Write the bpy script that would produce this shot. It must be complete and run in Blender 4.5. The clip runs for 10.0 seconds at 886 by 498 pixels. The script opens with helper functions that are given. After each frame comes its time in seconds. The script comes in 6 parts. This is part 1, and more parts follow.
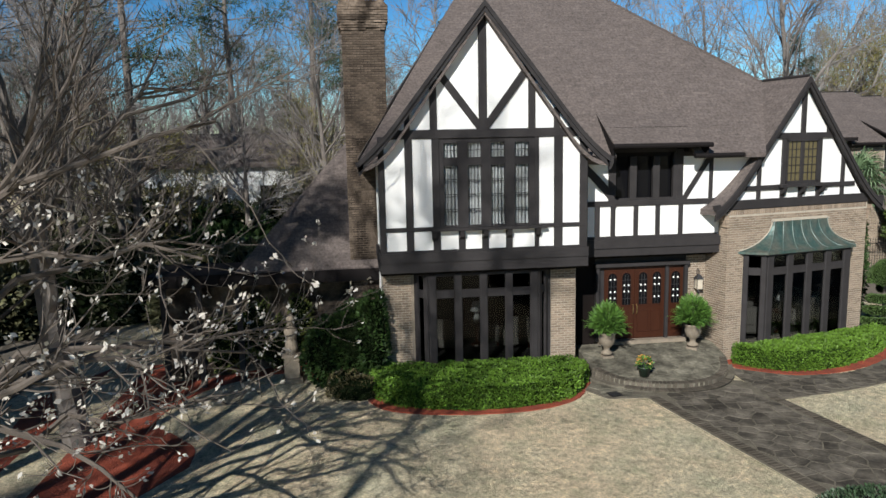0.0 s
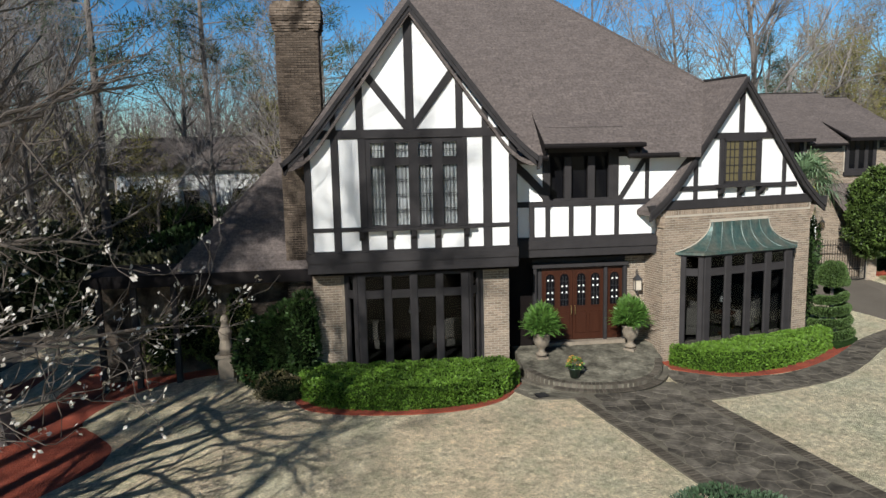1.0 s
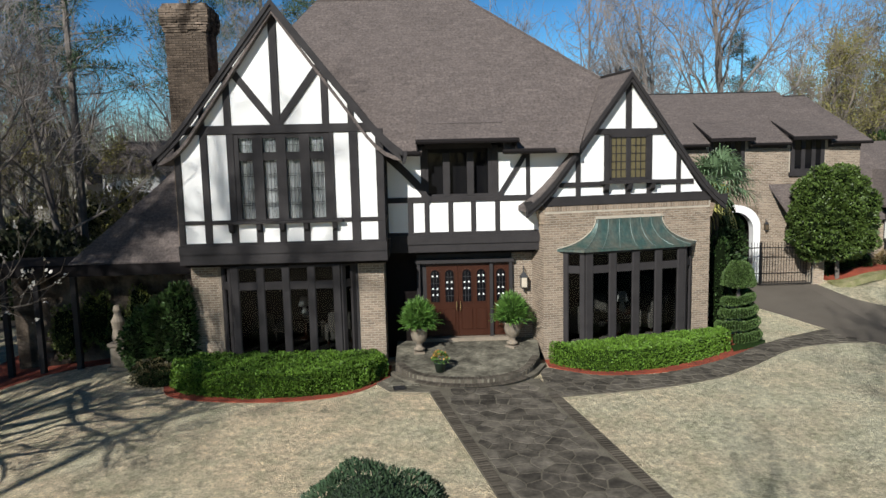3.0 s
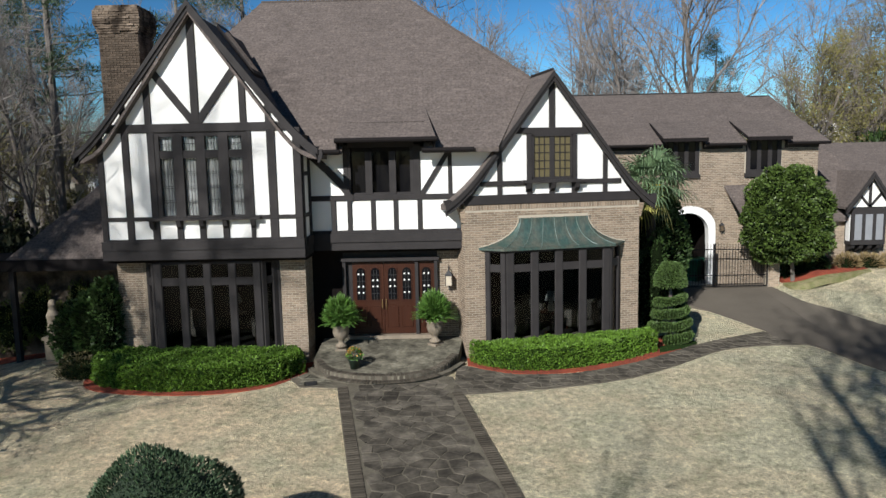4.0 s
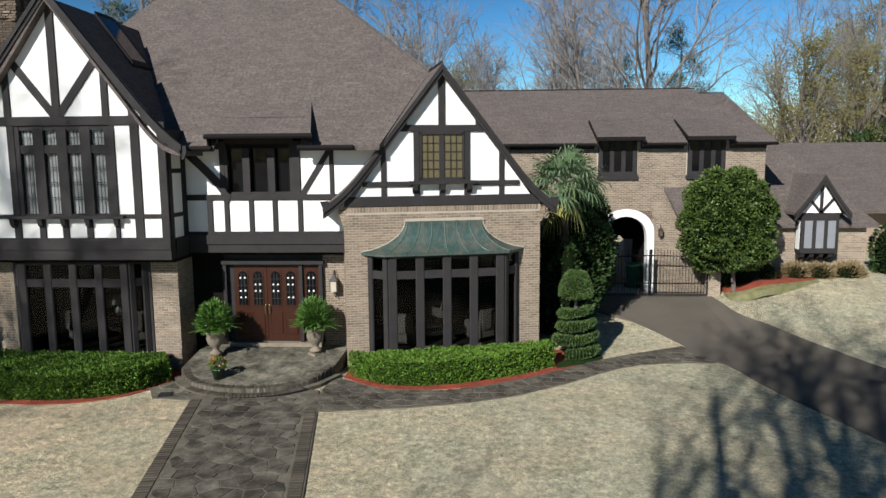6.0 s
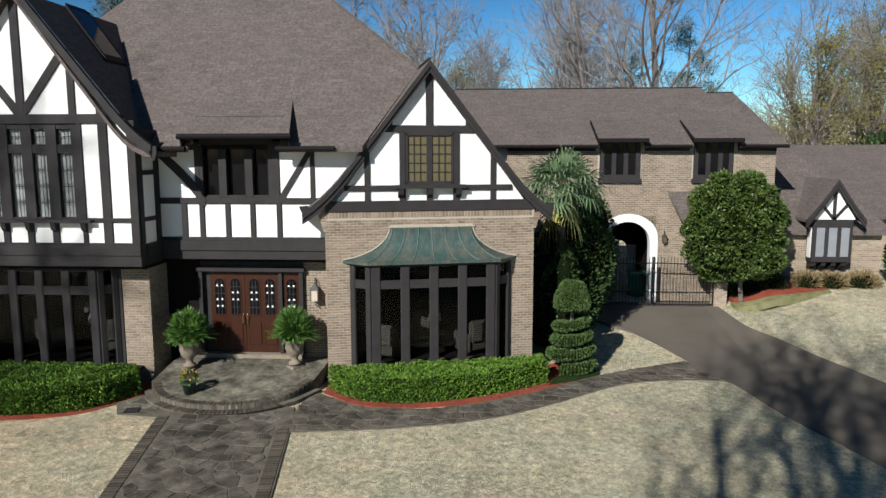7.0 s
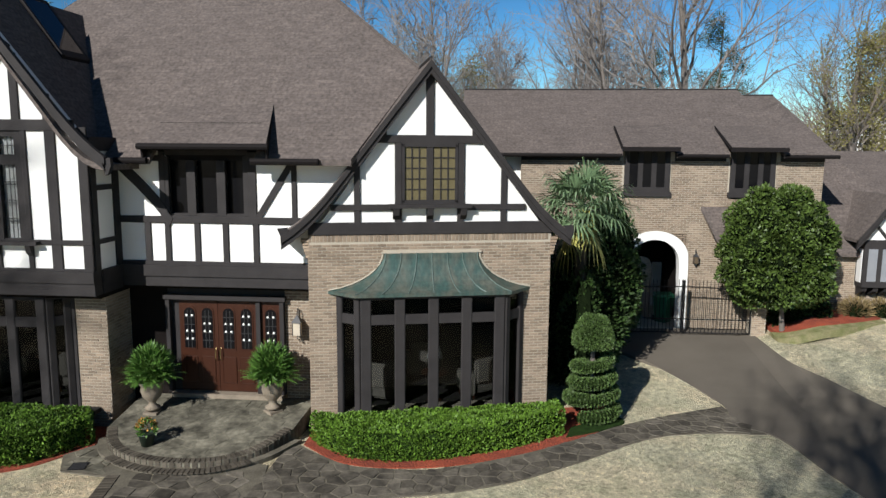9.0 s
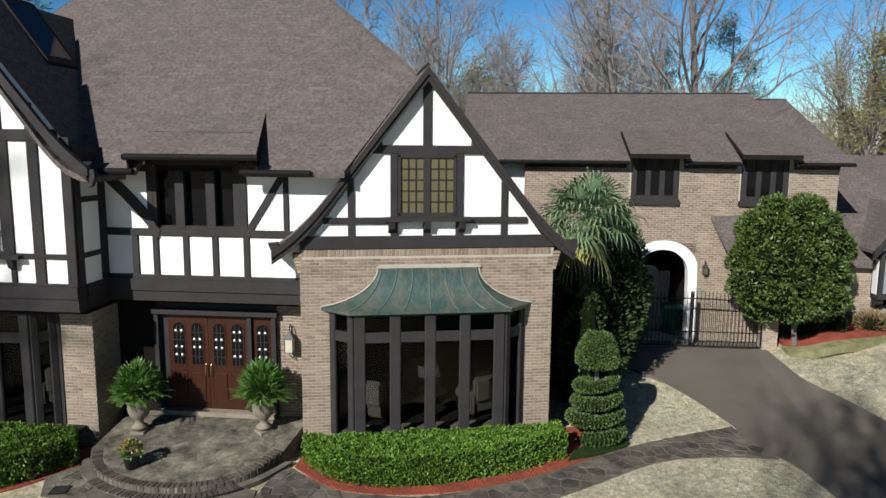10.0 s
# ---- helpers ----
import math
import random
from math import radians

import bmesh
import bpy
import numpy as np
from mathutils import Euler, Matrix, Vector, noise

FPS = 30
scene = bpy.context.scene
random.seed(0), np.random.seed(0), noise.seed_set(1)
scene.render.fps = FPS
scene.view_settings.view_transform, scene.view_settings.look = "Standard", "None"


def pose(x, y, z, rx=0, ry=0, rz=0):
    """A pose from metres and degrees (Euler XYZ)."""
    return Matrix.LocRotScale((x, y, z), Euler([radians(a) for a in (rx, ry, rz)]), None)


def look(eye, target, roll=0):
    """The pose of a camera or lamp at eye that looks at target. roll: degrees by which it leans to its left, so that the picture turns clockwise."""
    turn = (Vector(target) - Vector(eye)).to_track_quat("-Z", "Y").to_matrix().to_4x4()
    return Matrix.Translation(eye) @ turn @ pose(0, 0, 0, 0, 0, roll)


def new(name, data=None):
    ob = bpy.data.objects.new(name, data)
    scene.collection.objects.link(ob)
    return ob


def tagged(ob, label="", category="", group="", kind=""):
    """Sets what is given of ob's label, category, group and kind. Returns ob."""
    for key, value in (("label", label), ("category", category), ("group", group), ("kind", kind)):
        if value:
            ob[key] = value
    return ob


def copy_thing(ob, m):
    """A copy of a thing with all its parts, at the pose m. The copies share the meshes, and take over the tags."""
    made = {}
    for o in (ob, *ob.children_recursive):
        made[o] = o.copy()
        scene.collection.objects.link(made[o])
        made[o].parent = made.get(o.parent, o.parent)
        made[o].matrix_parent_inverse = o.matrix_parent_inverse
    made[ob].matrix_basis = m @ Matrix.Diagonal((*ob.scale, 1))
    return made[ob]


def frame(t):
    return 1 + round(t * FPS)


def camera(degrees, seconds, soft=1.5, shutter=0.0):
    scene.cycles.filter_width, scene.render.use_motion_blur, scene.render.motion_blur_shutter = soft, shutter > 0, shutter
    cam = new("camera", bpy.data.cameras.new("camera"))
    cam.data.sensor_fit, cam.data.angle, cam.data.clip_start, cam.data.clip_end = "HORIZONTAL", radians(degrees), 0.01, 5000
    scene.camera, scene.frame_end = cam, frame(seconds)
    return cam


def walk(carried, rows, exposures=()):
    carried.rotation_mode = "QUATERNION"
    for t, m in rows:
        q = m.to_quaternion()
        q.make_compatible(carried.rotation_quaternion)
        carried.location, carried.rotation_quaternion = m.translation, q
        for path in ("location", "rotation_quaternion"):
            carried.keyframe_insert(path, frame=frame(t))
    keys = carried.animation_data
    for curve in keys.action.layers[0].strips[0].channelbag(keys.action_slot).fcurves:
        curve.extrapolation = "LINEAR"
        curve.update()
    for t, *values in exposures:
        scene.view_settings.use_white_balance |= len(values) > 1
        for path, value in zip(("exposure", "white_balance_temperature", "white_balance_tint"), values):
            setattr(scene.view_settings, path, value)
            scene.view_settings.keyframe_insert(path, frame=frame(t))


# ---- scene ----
cam = camera(64.0, 10.0)
PATH = [
    (0, (-1.04, 1.514, 6.491), (-0.808, 3.479, 6.197), -1.2),
    (0.5, (-0.08, 1.474, 6.457), (0.149, 3.439, 6.166), -1.2),
    (1, (1.092, 1.294, 6.316), (1.303, 3.263, 6.036), -1.3),
    (1.5, (2.334, 1.083, 6.112), (2.523, 3.056, 5.847), -1.3),
    (2, (3.526, 0.952, 6.007), (3.685, 2.928, 5.747), -1.3),
    (3.5, (7.812, 0.537, 5.732), (7.814, 2.521, 5.485), -1.3),
    (4, (9.365, 0.49, 5.635), (9.339, 2.476, 5.393), -1.2),
    (4.5, (10.757, 0.614, 5.558), (10.706, 2.6, 5.321), -1.0),
    (5, (12.001, 0.931, 5.581), (11.931, 2.915, 5.338), -0.9),
    (5.5, (12.846, 1.417, 5.665), (12.759, 3.399, 5.412), -0.7),
    (7, (13.92, 3.161, 5.877), (13.793, 5.139, 5.61), -0.1),
    (7.5, (13.955, 3.831, 5.906), (13.814, 5.808, 5.64), -0.0),
    (8, (13.992, 4.515, 5.984), (13.831, 6.49, 5.717), 0.1),
    (8.5, (13.971, 5.207, 6.151), (13.809, 7.181, 5.876), 0.3),
    (9, (14.016, 5.83, 6.318), (13.851, 7.803, 6.036), 0.4),
    (9.5, (14.105, 6.308, 6.515), (13.926, 8.279, 6.226), 0.5),
    (10, (14.193, 6.545, 6.609), (14.004, 8.515, 6.319), 0.5),
]
walk(cam, [(t, look(eye, target, roll)) for t, eye, target, roll in PATH])

# ---- light ----
world = bpy.data.worlds.new("sky")
scene.world = world
world.use_nodes = True
SUN_AZ, SUN_EL = radians(28), radians(32)      # light travels towards +x and +y
wn = world.node_tree.nodes
sky = wn.new("ShaderNodeTexSky")
sky.sky_type, sky.sun_disc, sky.sun_elevation = "NISHITA", False, SUN_EL
sky.sun_rotation = math.pi + SUN_AZ
sky.air_density, sky.dust_density, sky.ozone_density = 1.0, 0.0, 5.0
wn["Background"].inputs["Strength"].default_value = 0.086
deep = wn.new("ShaderNodeMix")                 # the blue deepens towards the zenith
deep.data_type, deep.blend_type = "RGBA", "MULTIPLY"
deep.inputs["Factor"].default_value = 1.0
unit = wn.new("ShaderNodeVectorMath")
unit.operation = "SCALE"
unit.inputs["Scale"].default_value = 0.125
world.node_tree.links.new(sky.outputs[0], unit.inputs[0])
world.node_tree.links.new(sky.outputs[0], deep.inputs["A"])
world.node_tree.links.new(unit.outputs[0], deep.inputs["B"])
rich = wn.new("ShaderNodeHueSaturation")
rich.inputs["Saturation"].default_value, rich.inputs["Hue"].default_value = 0.98, 0.482
world.node_tree.links.new(deep.outputs["Result"], rich.inputs["Color"])
world.node_tree.links.new(rich.outputs[0], wn["Background"].inputs["Color"])
sun = new("sun", bpy.data.lights.new("sun", "SUN"))
sun.data.energy, sun.data.angle, sun.data.color = 5.2, radians(0.55), (1.0, 0.985, 0.95)
sun.matrix_world = look((0, 0, 0), (math.sin(SUN_AZ) * math.cos(SUN_EL), math.cos(SUN_AZ) * math.cos(SUN_EL), -math.sin(SUN_EL)))
scene.view_settings.exposure = 0.28


# ---- materials ----
def material(name, base, rough=0.8, metal=0.0, vary=0.25, scale=6.0, fine=60.0, bump=0.15, tint=None, per_object=0.0,
             per_island=0.0, spread=0.5, dist=0.01, stretch=(1, 1, 1), shine=0.5):
    """A surface of two noises, coarse stains and fine grain, that mix base and tint and raise a bump."""
    m = bpy.data.materials.new(name)
    m.use_nodes = True
    n, l = m.node_tree.nodes, m.node_tree.links
    out = n["Principled BSDF"]
    out.inputs["Roughness"].default_value, out.inputs["Metallic"].default_value = rough, metal
    out.inputs["Specular IOR Level"].default_value = shine
    tc = n.new("ShaderNodeTexCoord")
    mp = n.new("ShaderNodeMapping")
    mp.inputs["Scale"].default_value = stretch
    l.new(tc.outputs["Object"], mp.inputs["Vector"])
    big, small = n.new("ShaderNodeTexNoise"), n.new("ShaderNodeTexNoise")
    big.inputs["Scale"].default_value, small.inputs["Scale"].default_value = scale, fine
    big.inputs["Detail"].default_value = small.inputs["Detail"].default_value = 4
    for t in (big, small):
        l.new(mp.outputs[0], t.inputs["Vector"])
    other = tint or tuple(c * (1 - vary) for c in base)
    ramp = n.new("ShaderNodeMapRange")
    ramp.inputs["From Min"].default_value, ramp.inputs["From Max"].default_value = 0.5 - spread / 2, 0.5 + spread / 2
    l.new(big.outputs["Fac"], ramp.inputs["Value"])
    mix = n.new("ShaderNodeMix")
    mix.data_type = "RGBA"
    mix.inputs["A"].default_value, mix.inputs["B"].default_value = (*base, 1), (*other, 1)
    l.new(ramp.outputs[0], mix.inputs["Factor"])
    hsv = n.new("ShaderNodeHueSaturation")
    l.new(mix.outputs["Result"], hsv.inputs["Color"])
    val = n.new("ShaderNodeMapRange")
    val.inputs["To Min"].default_value, val.inputs["To Max"].default_value = 1 - vary, 1 + vary
    l.new(small.outputs["Fac"], val.inputs["Value"])
    last = val.outputs[0]
    for amount, node, socket in ((per_object, "ShaderNodeObjectInfo", "Random"), (per_island, "ShaderNodeNewGeometry", "Random Per Island")):
        if amount:
            src, rng, mul = n.new(node), n.new("ShaderNodeMapRange"), n.new("ShaderNodeMath")
            rng.inputs["To Min"].default_value, rng.inputs["To Max"].default_value = 1 - amount, 1 + amount
            mul.operation = "MULTIPLY"
            l.new(src.outputs[socket], rng.inputs["Value"])
            l.new(rng.outputs[0], mul.inputs[0])
            l.new(last, mul.inputs[1])
            last = mul.outputs[0]
    l.new(last, hsv.inputs["Value"])
    l.new(hsv.outputs[0], out.inputs["Base Color"])
    if bump:
        b = n.new("ShaderNodeBump")
        b.inputs["Strength"].default_value, b.inputs["Distance"].default_value = bump, dist
        l.new(small.outputs["Fac"], b.inputs["Height"])
        l.new(b.outputs[0], out.inputs["Normal"])
    return m


STUCCO = material("white stucco", (0.80, 0.79, 0.76), 0.9, vary=0.05, scale=1.2, fine=90, bump=0.25)
TIMBER = material("dark painted timber", (0.036, 0.0325, 0.0325), 0.7, vary=0.3, scale=3, fine=40, bump=0.2, shine=0.2)
BRICK = material("tan brick", (0.315, 0.245, 0.178), 0.9, vary=0.25, scale=1.5, fine=60, bump=0.4, tint=(0.215, 0.158, 0.112), per_island=0.24, per_object=0.24)
MORTAR = material("pale mortar", (0.42, 0.37, 0.295), 0.95, vary=0.15, scale=4, fine=80, bump=0.3)
COPPER = material("weathered copper", (0.045, 0.088, 0.078), 0.5, 0.3, vary=0.6, scale=1.6, fine=7, bump=0.08, tint=(0.1, 0.11, 0.09), stretch=(2.2, 2.2, 0.8), spread=0.26)
GLASS = material("dark window glass", (0.006, 0.006, 0.007), 0.04, vary=0.0, bump=0)
GLASS.node_tree.nodes["Principled BSDF"].inputs["Specular IOR Level"].default_value = 0.12
SKYGLASS = material("mirroring skylight glass", (0.01, 0.012, 0.015), 0.03, vary=0.0, bump=0, shine=0.8)
LEAD = material("dark lead came", (0.03, 0.03, 0.032), 0.5, vary=0.1, bump=0)
# black of the gutters; on the dormer it also stands in for shade
GUTTER_SHADE = material("black gutter metal and recess shade", (0.011, 0.009, 0.009), 0.8, vary=0.2, bump=0, shine=0.15)
# near-black that puts shade into recess walls, soffits and the passage
RECESS_DARK = material("near-black of shaded recesses", (0.012, 0.009, 0.008), 0.8, vary=0.3, scale=3, fine=40, bump=0.2, shine=0.1)
CURTAIN = material("white curtain", (0.72, 0.72, 0.72), 0.9, vary=0.1, scale=8, bump=0.1, stretch=(6, 1, 0.3))
OLIVE = material("olive shutter board", (0.12, 0.098, 0.043), 0.7, vary=0.2, bump=0.1)
WOOD = material("mahogany door wood", (0.047, 0.0155, 0.008), 0.4, shine=0.25, vary=0.25, scale=2, fine=40, bump=0.1, stretch=(6, 6, 0.7))
STONE = material("weathered chimney brick", (0.165, 0.128, 0.098), 0.95, vary=0.4, scale=1.9, fine=14, bump=0.9, dist=0.03, tint=(0.035, 0.027, 0.021), per_island=0.3, per_object=0.3, spread=0.22, stretch=(1.4, 1.4, 0.6), shine=0.1)
DARK_MORTAR = material("dark chimney mortar, shaded porch wall", (0.16, 0.125, 0.095), 0.95, vary=0.4, scale=1.6, fine=16, bump=0.9, dist=0.03, tint=(0.035, 0.028, 0.022), spread=0.25, shine=0.1)
FLAG = material("flagstone", (0.2, 0.185, 0.142), 0.95, vary=0.75, scale=2.3, fine=9, bump=0.9, tint=(0.04, 0.037, 0.029), per_object=0.16, per_island=0.16, spread=0.45, shine=0.12)
FLAG_DARK = material("dark wet-looking flagstone", (0.125, 0.11, 0.088), 0.95, vary=0.5, scale=2.6, fine=14, bump=0.8, tint=(0.045, 0.04, 0.033), per_object=0.3, per_island=0.3, spread=0.34, shine=0.12)
GROUT = material("paving joint", (0.17, 0.152, 0.118), 0.95, vary=0.5, scale=3, fine=30, bump=0.3, shine=0.1)
PAVER = material("brick paver", (0.115, 0.099, 0.078), 0.95, shine=0.12, vary=0.45, scale=1.2, fine=30, bump=0.4, per_object=0.3, per_island=0.3)
ASPHALT = material("worn asphalt", (0.14, 0.122, 0.1), 0.95, vary=0.22, scale=0.7, fine=45, bump=0.3, shine=0.1)
MULCH = material("red mulch", (0.36, 0.07, 0.03), 0.95, vary=0.55, scale=2.5, fine=22, bump=1.0, dist=0.06, tint=(0.19, 0.036, 0.018))
HEDGE = material("boxwood leaf", (0.105, 0.2, 0.022), 0.55, shine=0.3, vary=0.3, scale=3, bump=0, per_island=0.5)
# the next two put the deep shade between leaves into a core colour
HEDGE_SHADE = material("shaded hedge core", (0.022, 0.045, 0.008), 0.9, shine=0.1, vary=0.4, scale=8, fine=30, bump=0.8, dist=0.04)
SHADE_CORE = material("near-black inner shade", (0.007, 0.012, 0.004), 0.95, shine=0.05, vary=0.3, bump=0)
LEAF = material("evergreen leaf", (0.03, 0.06, 0.014), 0.6, shine=0.25, vary=0.3, scale=3, bump=0, per_island=0.5)
FERN = material("fern frond", (0.085, 0.18, 0.03), 0.5, vary=0.25, scale=3, bump=0, per_island=0.4)
BARK = material("grey bark", (0.18, 0.155, 0.135), 0.95, vary=0.35, scale=3, fine=18, bump=0.6, dist=0.02)
MAGTWIG = material("brown magnolia twig", (0.12, 0.098, 0.08), 0.95, vary=0.3, scale=0.8, bump=0)
TWIG = material("grey-brown twig", (0.20, 0.165, 0.135), 0.95, vary=0.3, scale=0.5, bump=0)
BUD = material("white blossom", (0.52, 0.48, 0.42), 0.7, vary=0.15, scale=5, bump=0, per_island=0.2)
URN = material("cast stone urn", (0.27, 0.222, 0.165), 0.9, vary=0.35, scale=6, fine=50, bump=0.4)
IRON = material("black iron", (0.018, 0.018, 0.02), 0.5, 0.6, vary=0.2, bump=0.1)
# plain white that paints the glints of the door glass
GLINT = material("white bevel glint", (0.9, 0.9, 0.86), 0.15, 0.0, vary=0.0, bump=0)
BRASS = material("dull brass", (0.5, 0.38, 0.18), 0.35, 0.9, vary=0.1, bump=0)
WHITE = material("white painted trim", (0.78, 0.78, 0.76), 0.7, vary=0.06, scale=2, bump=0.1)


def shingles(name, base):
    """Staggered asphalt tabs, laid by the UV in metres."""
    m = bpy.data.materials.new(name)
    m.use_nodes = True
    n, l = m.node_tree.nodes, m.node_tree.links
    out = n["Principled BSDF"]
    out.inputs["Roughness"].default_value = 0.95
    uv = n.new("ShaderNodeTexCoord")
    tab = n.new("ShaderNodeTexBrick")
    tab.inputs["Scale"].default_value = 1
    tab.inputs["Brick Width"].default_value, tab.inputs["Row Height"].default_value = 0.30, 0.145
    tab.inputs["Mortar Size"].default_value = 0.008
    tab.inputs["Color1"].default_value = (*(c * 1.12 for c in base), 1)
    tab.inputs["Color2"].default_value = (*(c * 0.88 for c in base), 1)
    tab.inputs["Mortar"].default_value = (*(c * 0.8 for c in base), 1)
    l.new(uv.outputs["UV"], tab.inputs["Vector"])
    grain, stain = n.new("ShaderNodeTexNoise"), n.new("ShaderNodeTexNoise")
    grain.inputs["Scale"].default_value, stain.inputs["Scale"].default_value = 13, 0.9
    grain.inputs["Detail"].default_value = stain.inputs["Detail"].default_value = 5
    for t in (grain, stain):
        l.new(uv.outputs["Object"], t.inputs["Vector"])
    mul = n.new("ShaderNodeMath")
    mul.operation = "MULTIPLY_ADD"
    mul.inputs[1].default_value, mul.inputs[2].default_value = 0.35, 0.55
    add = n.new("ShaderNodeMath")
    add.operation = "ADD"
    l.new(stain.outputs["Fac"], mul.inputs[0])
    l.new(mul.outputs[0], add.inputs[0])
    g2 = n.new("ShaderNodeMath")
    g2.operation = "MULTIPLY_ADD"
    g2.inputs[1].default_value, g2.inputs[2].default_value = 1.7, -0.58
    l.new(grain.outputs["Fac"], g2.inputs[0])
    l.new(g2.outputs[0], add.inputs[1])
    hsv = n.new("ShaderNodeHueSaturation")
    l.new(tab.outputs["Color"], hsv.inputs["Color"])
    l.new(add.outputs[0], hsv.inputs["Value"])
    l.new(hsv.outputs[0], out.inputs["Base Color"])
    b = n.new("ShaderNodeBump")
    b.inputs["Strength"].default_value, b.inputs["Distance"].default_value, b.invert = 0.4, 0.008, True
    l.new(tab.outputs["Fac"], b.inputs["Height"])
    b2 = n.new("ShaderNodeBump")
    b2.inputs["Strength"].default_value, b2.inputs["Distance"].default_value = 0.35, 0.006
    l.new(grain.outputs["Fac"], b2.inputs["Height"])
    l.new(b.outputs[0], b2.inputs["Normal"])
    l.new(b2.outputs[0], out.inputs["Normal"])
    return m


SEAM = material("pale copper seam", (0.13, 0.18, 0.16), 0.5, 0.2, vary=0.4, scale=3, fine=14, bump=0.05)


def pane_material(name, through_colour=(0.42, 0.44, 0.44, 1)):
    """Thin glass pane: mirrors by Fresnel and lets the rest through, dimmed by through_colour."""
    m = bpy.data.materials.new(name)
    m.use_nodes = True
    n, l = m.node_tree.nodes, m.node_tree.links
    n.remove(n["Principled BSDF"])
    fres, mix, clear, gloss = n.new("ShaderNodeFresnel"), n.new("ShaderNodeMixShader"), n.new("ShaderNodeBsdfTransparent"), n.new("ShaderNodeBsdfGlossy")
    fres.inputs["IOR"].default_value = 1.3
    clear.inputs["Color"].default_value = through_colour
    gloss.inputs["Roughness"].default_value = 0.02
    l.new(fres.outputs[0], mix.inputs["Fac"])
    l.new(clear.outputs[0], mix.inputs[1])
    l.new(gloss.outputs[0], mix.inputs[2])
    l.new(mix.outputs[0], n["Material Output"].inputs["Surface"])
    return m




def lawn_material(name):
    """Dormant grass: straw and grey-green zones, tufts, and blades."""
    m = bpy.data.materials.new(name)
    m.use_nodes = True
    n, l = m.node_tree.nodes, m.node_tree.links
    out = n["Principled BSDF"]
    out.inputs["Roughness"].default_value = 0.95
    tc = n.new("ShaderNodeTexCoord")

    def cloud(scale, detail, lo, hi, rough=0.55):
        t, r = n.new("ShaderNodeTexNoise"), n.new("ShaderNodeMapRange")
        t.inputs["Scale"].default_value, t.inputs["Detail"].default_value, t.inputs["Roughness"].default_value = scale, detail, rough
        r.inputs["From Min"].default_value, r.inputs["From Max"].default_value = lo, hi
        l.new(tc.outputs["Object"], t.inputs["Vector"])
        l.new(t.outputs["Fac"], r.inputs["Value"])
        return r.outputs[0]

    def blend(a, b, fac):
        x = n.new("ShaderNodeMix")
        x.data_type = "RGBA"
        for socket, c in (("A", a), ("B", b)):
            if isinstance(c, tuple):
                x.inputs[socket].default_value = (*c, 1)
            else:
                l.new(c, x.inputs[socket])
        l.new(fac, x.inputs["Factor"])
        return x.outputs["Result"]

    split = n.new("ShaderNodeSeparateXYZ")
    l.new(tc.outputs["Object"], split.inputs[0])
    east = n.new("ShaderNodeMapRange")
    east.inputs["From Min"].default_value, east.inputs["From Max"].default_value = 5, 16
    east.inputs["To Max"].default_value = 0.55
    l.new(split.outputs["X"], east.inputs["Value"])
    zone = n.new("ShaderNodeMath")
    zone.operation, zone.use_clamp = "ADD", True
    l.new(cloud(0.45, 4, 0.42, 0.72), zone.inputs[0])
    l.new(east.outputs[0], zone.inputs[1])
    base = blend((0.66, 0.53, 0.35), (0.58, 0.535, 0.365), zone.outputs[0])
    tuft = cloud(5.5, 7, 0.38, 0.66, 0.75)
    base = blend(base, (0.29, 0.285, 0.165), cloud(1.6, 7, 0.47, 0.76, 0.72))
    hsv = n.new("ShaderNodeHueSaturation")
    l.new(base, hsv.inputs["Color"])
    r = n.new("ShaderNodeMapRange")
    r.inputs["To Min"].default_value, r.inputs["To Max"].default_value = 0.66, 1.36
    l.new(tuft, r.inputs["Value"])
    blade = n.new("ShaderNodeMapRange")
    blade.inputs["To Min"].default_value, blade.inputs["To Max"].default_value = 0.5, 1.5
    l.new(cloud(19, 6, 0.32, 0.68, 0.8), blade.inputs["Value"])
    mul = n.new("ShaderNodeMath")
    mul.operation = "MULTIPLY"
    l.new(r.outputs[0], mul.inputs[0])
    l.new(blade.outputs[0], mul.inputs[1])
    l.new(mul.outputs[0], hsv.inputs["Value"])
    l.new(hsv.outputs[0], out.inputs["Base Color"])
    b = n.new("ShaderNodeBump")
    b.inputs["Strength"].default_value, b.inputs["Distance"].default_value = 0.7, 0.06
    l.new(mul.outputs[0], b.inputs["Height"])
    l.new(b.outputs[0], out.inputs["Normal"])
    return m


LAWN = lawn_material("dormant lawn")
ROOF = shingles("brown asphalt shingle", (0.106, 0.086, 0.077))
# the bays' dark tint stands in for unlit rooms behind the glass
PANE = pane_material("room-darkening window glass")
CLEAR = pane_material("clear window glass", (0.72, 0.74, 0.74, 1))


# ---- builders ----
def part(name, bm, mat, parent=None, label="", smooth=False, m=None):
    if m is not None:
        bm.transform(m)
    me = bpy.data.meshes.new(name)
    bmesh.ops.recalc_face_normals(bm, faces=bm.faces)
    bm.to_mesh(me)
    bm.free()
    me.materials.append(mat)
    if smooth:
        me.shade_smooth()
    ob = new(name, me)
    ob.parent = parent
    if label:
        tagged(ob, label)
    return ob


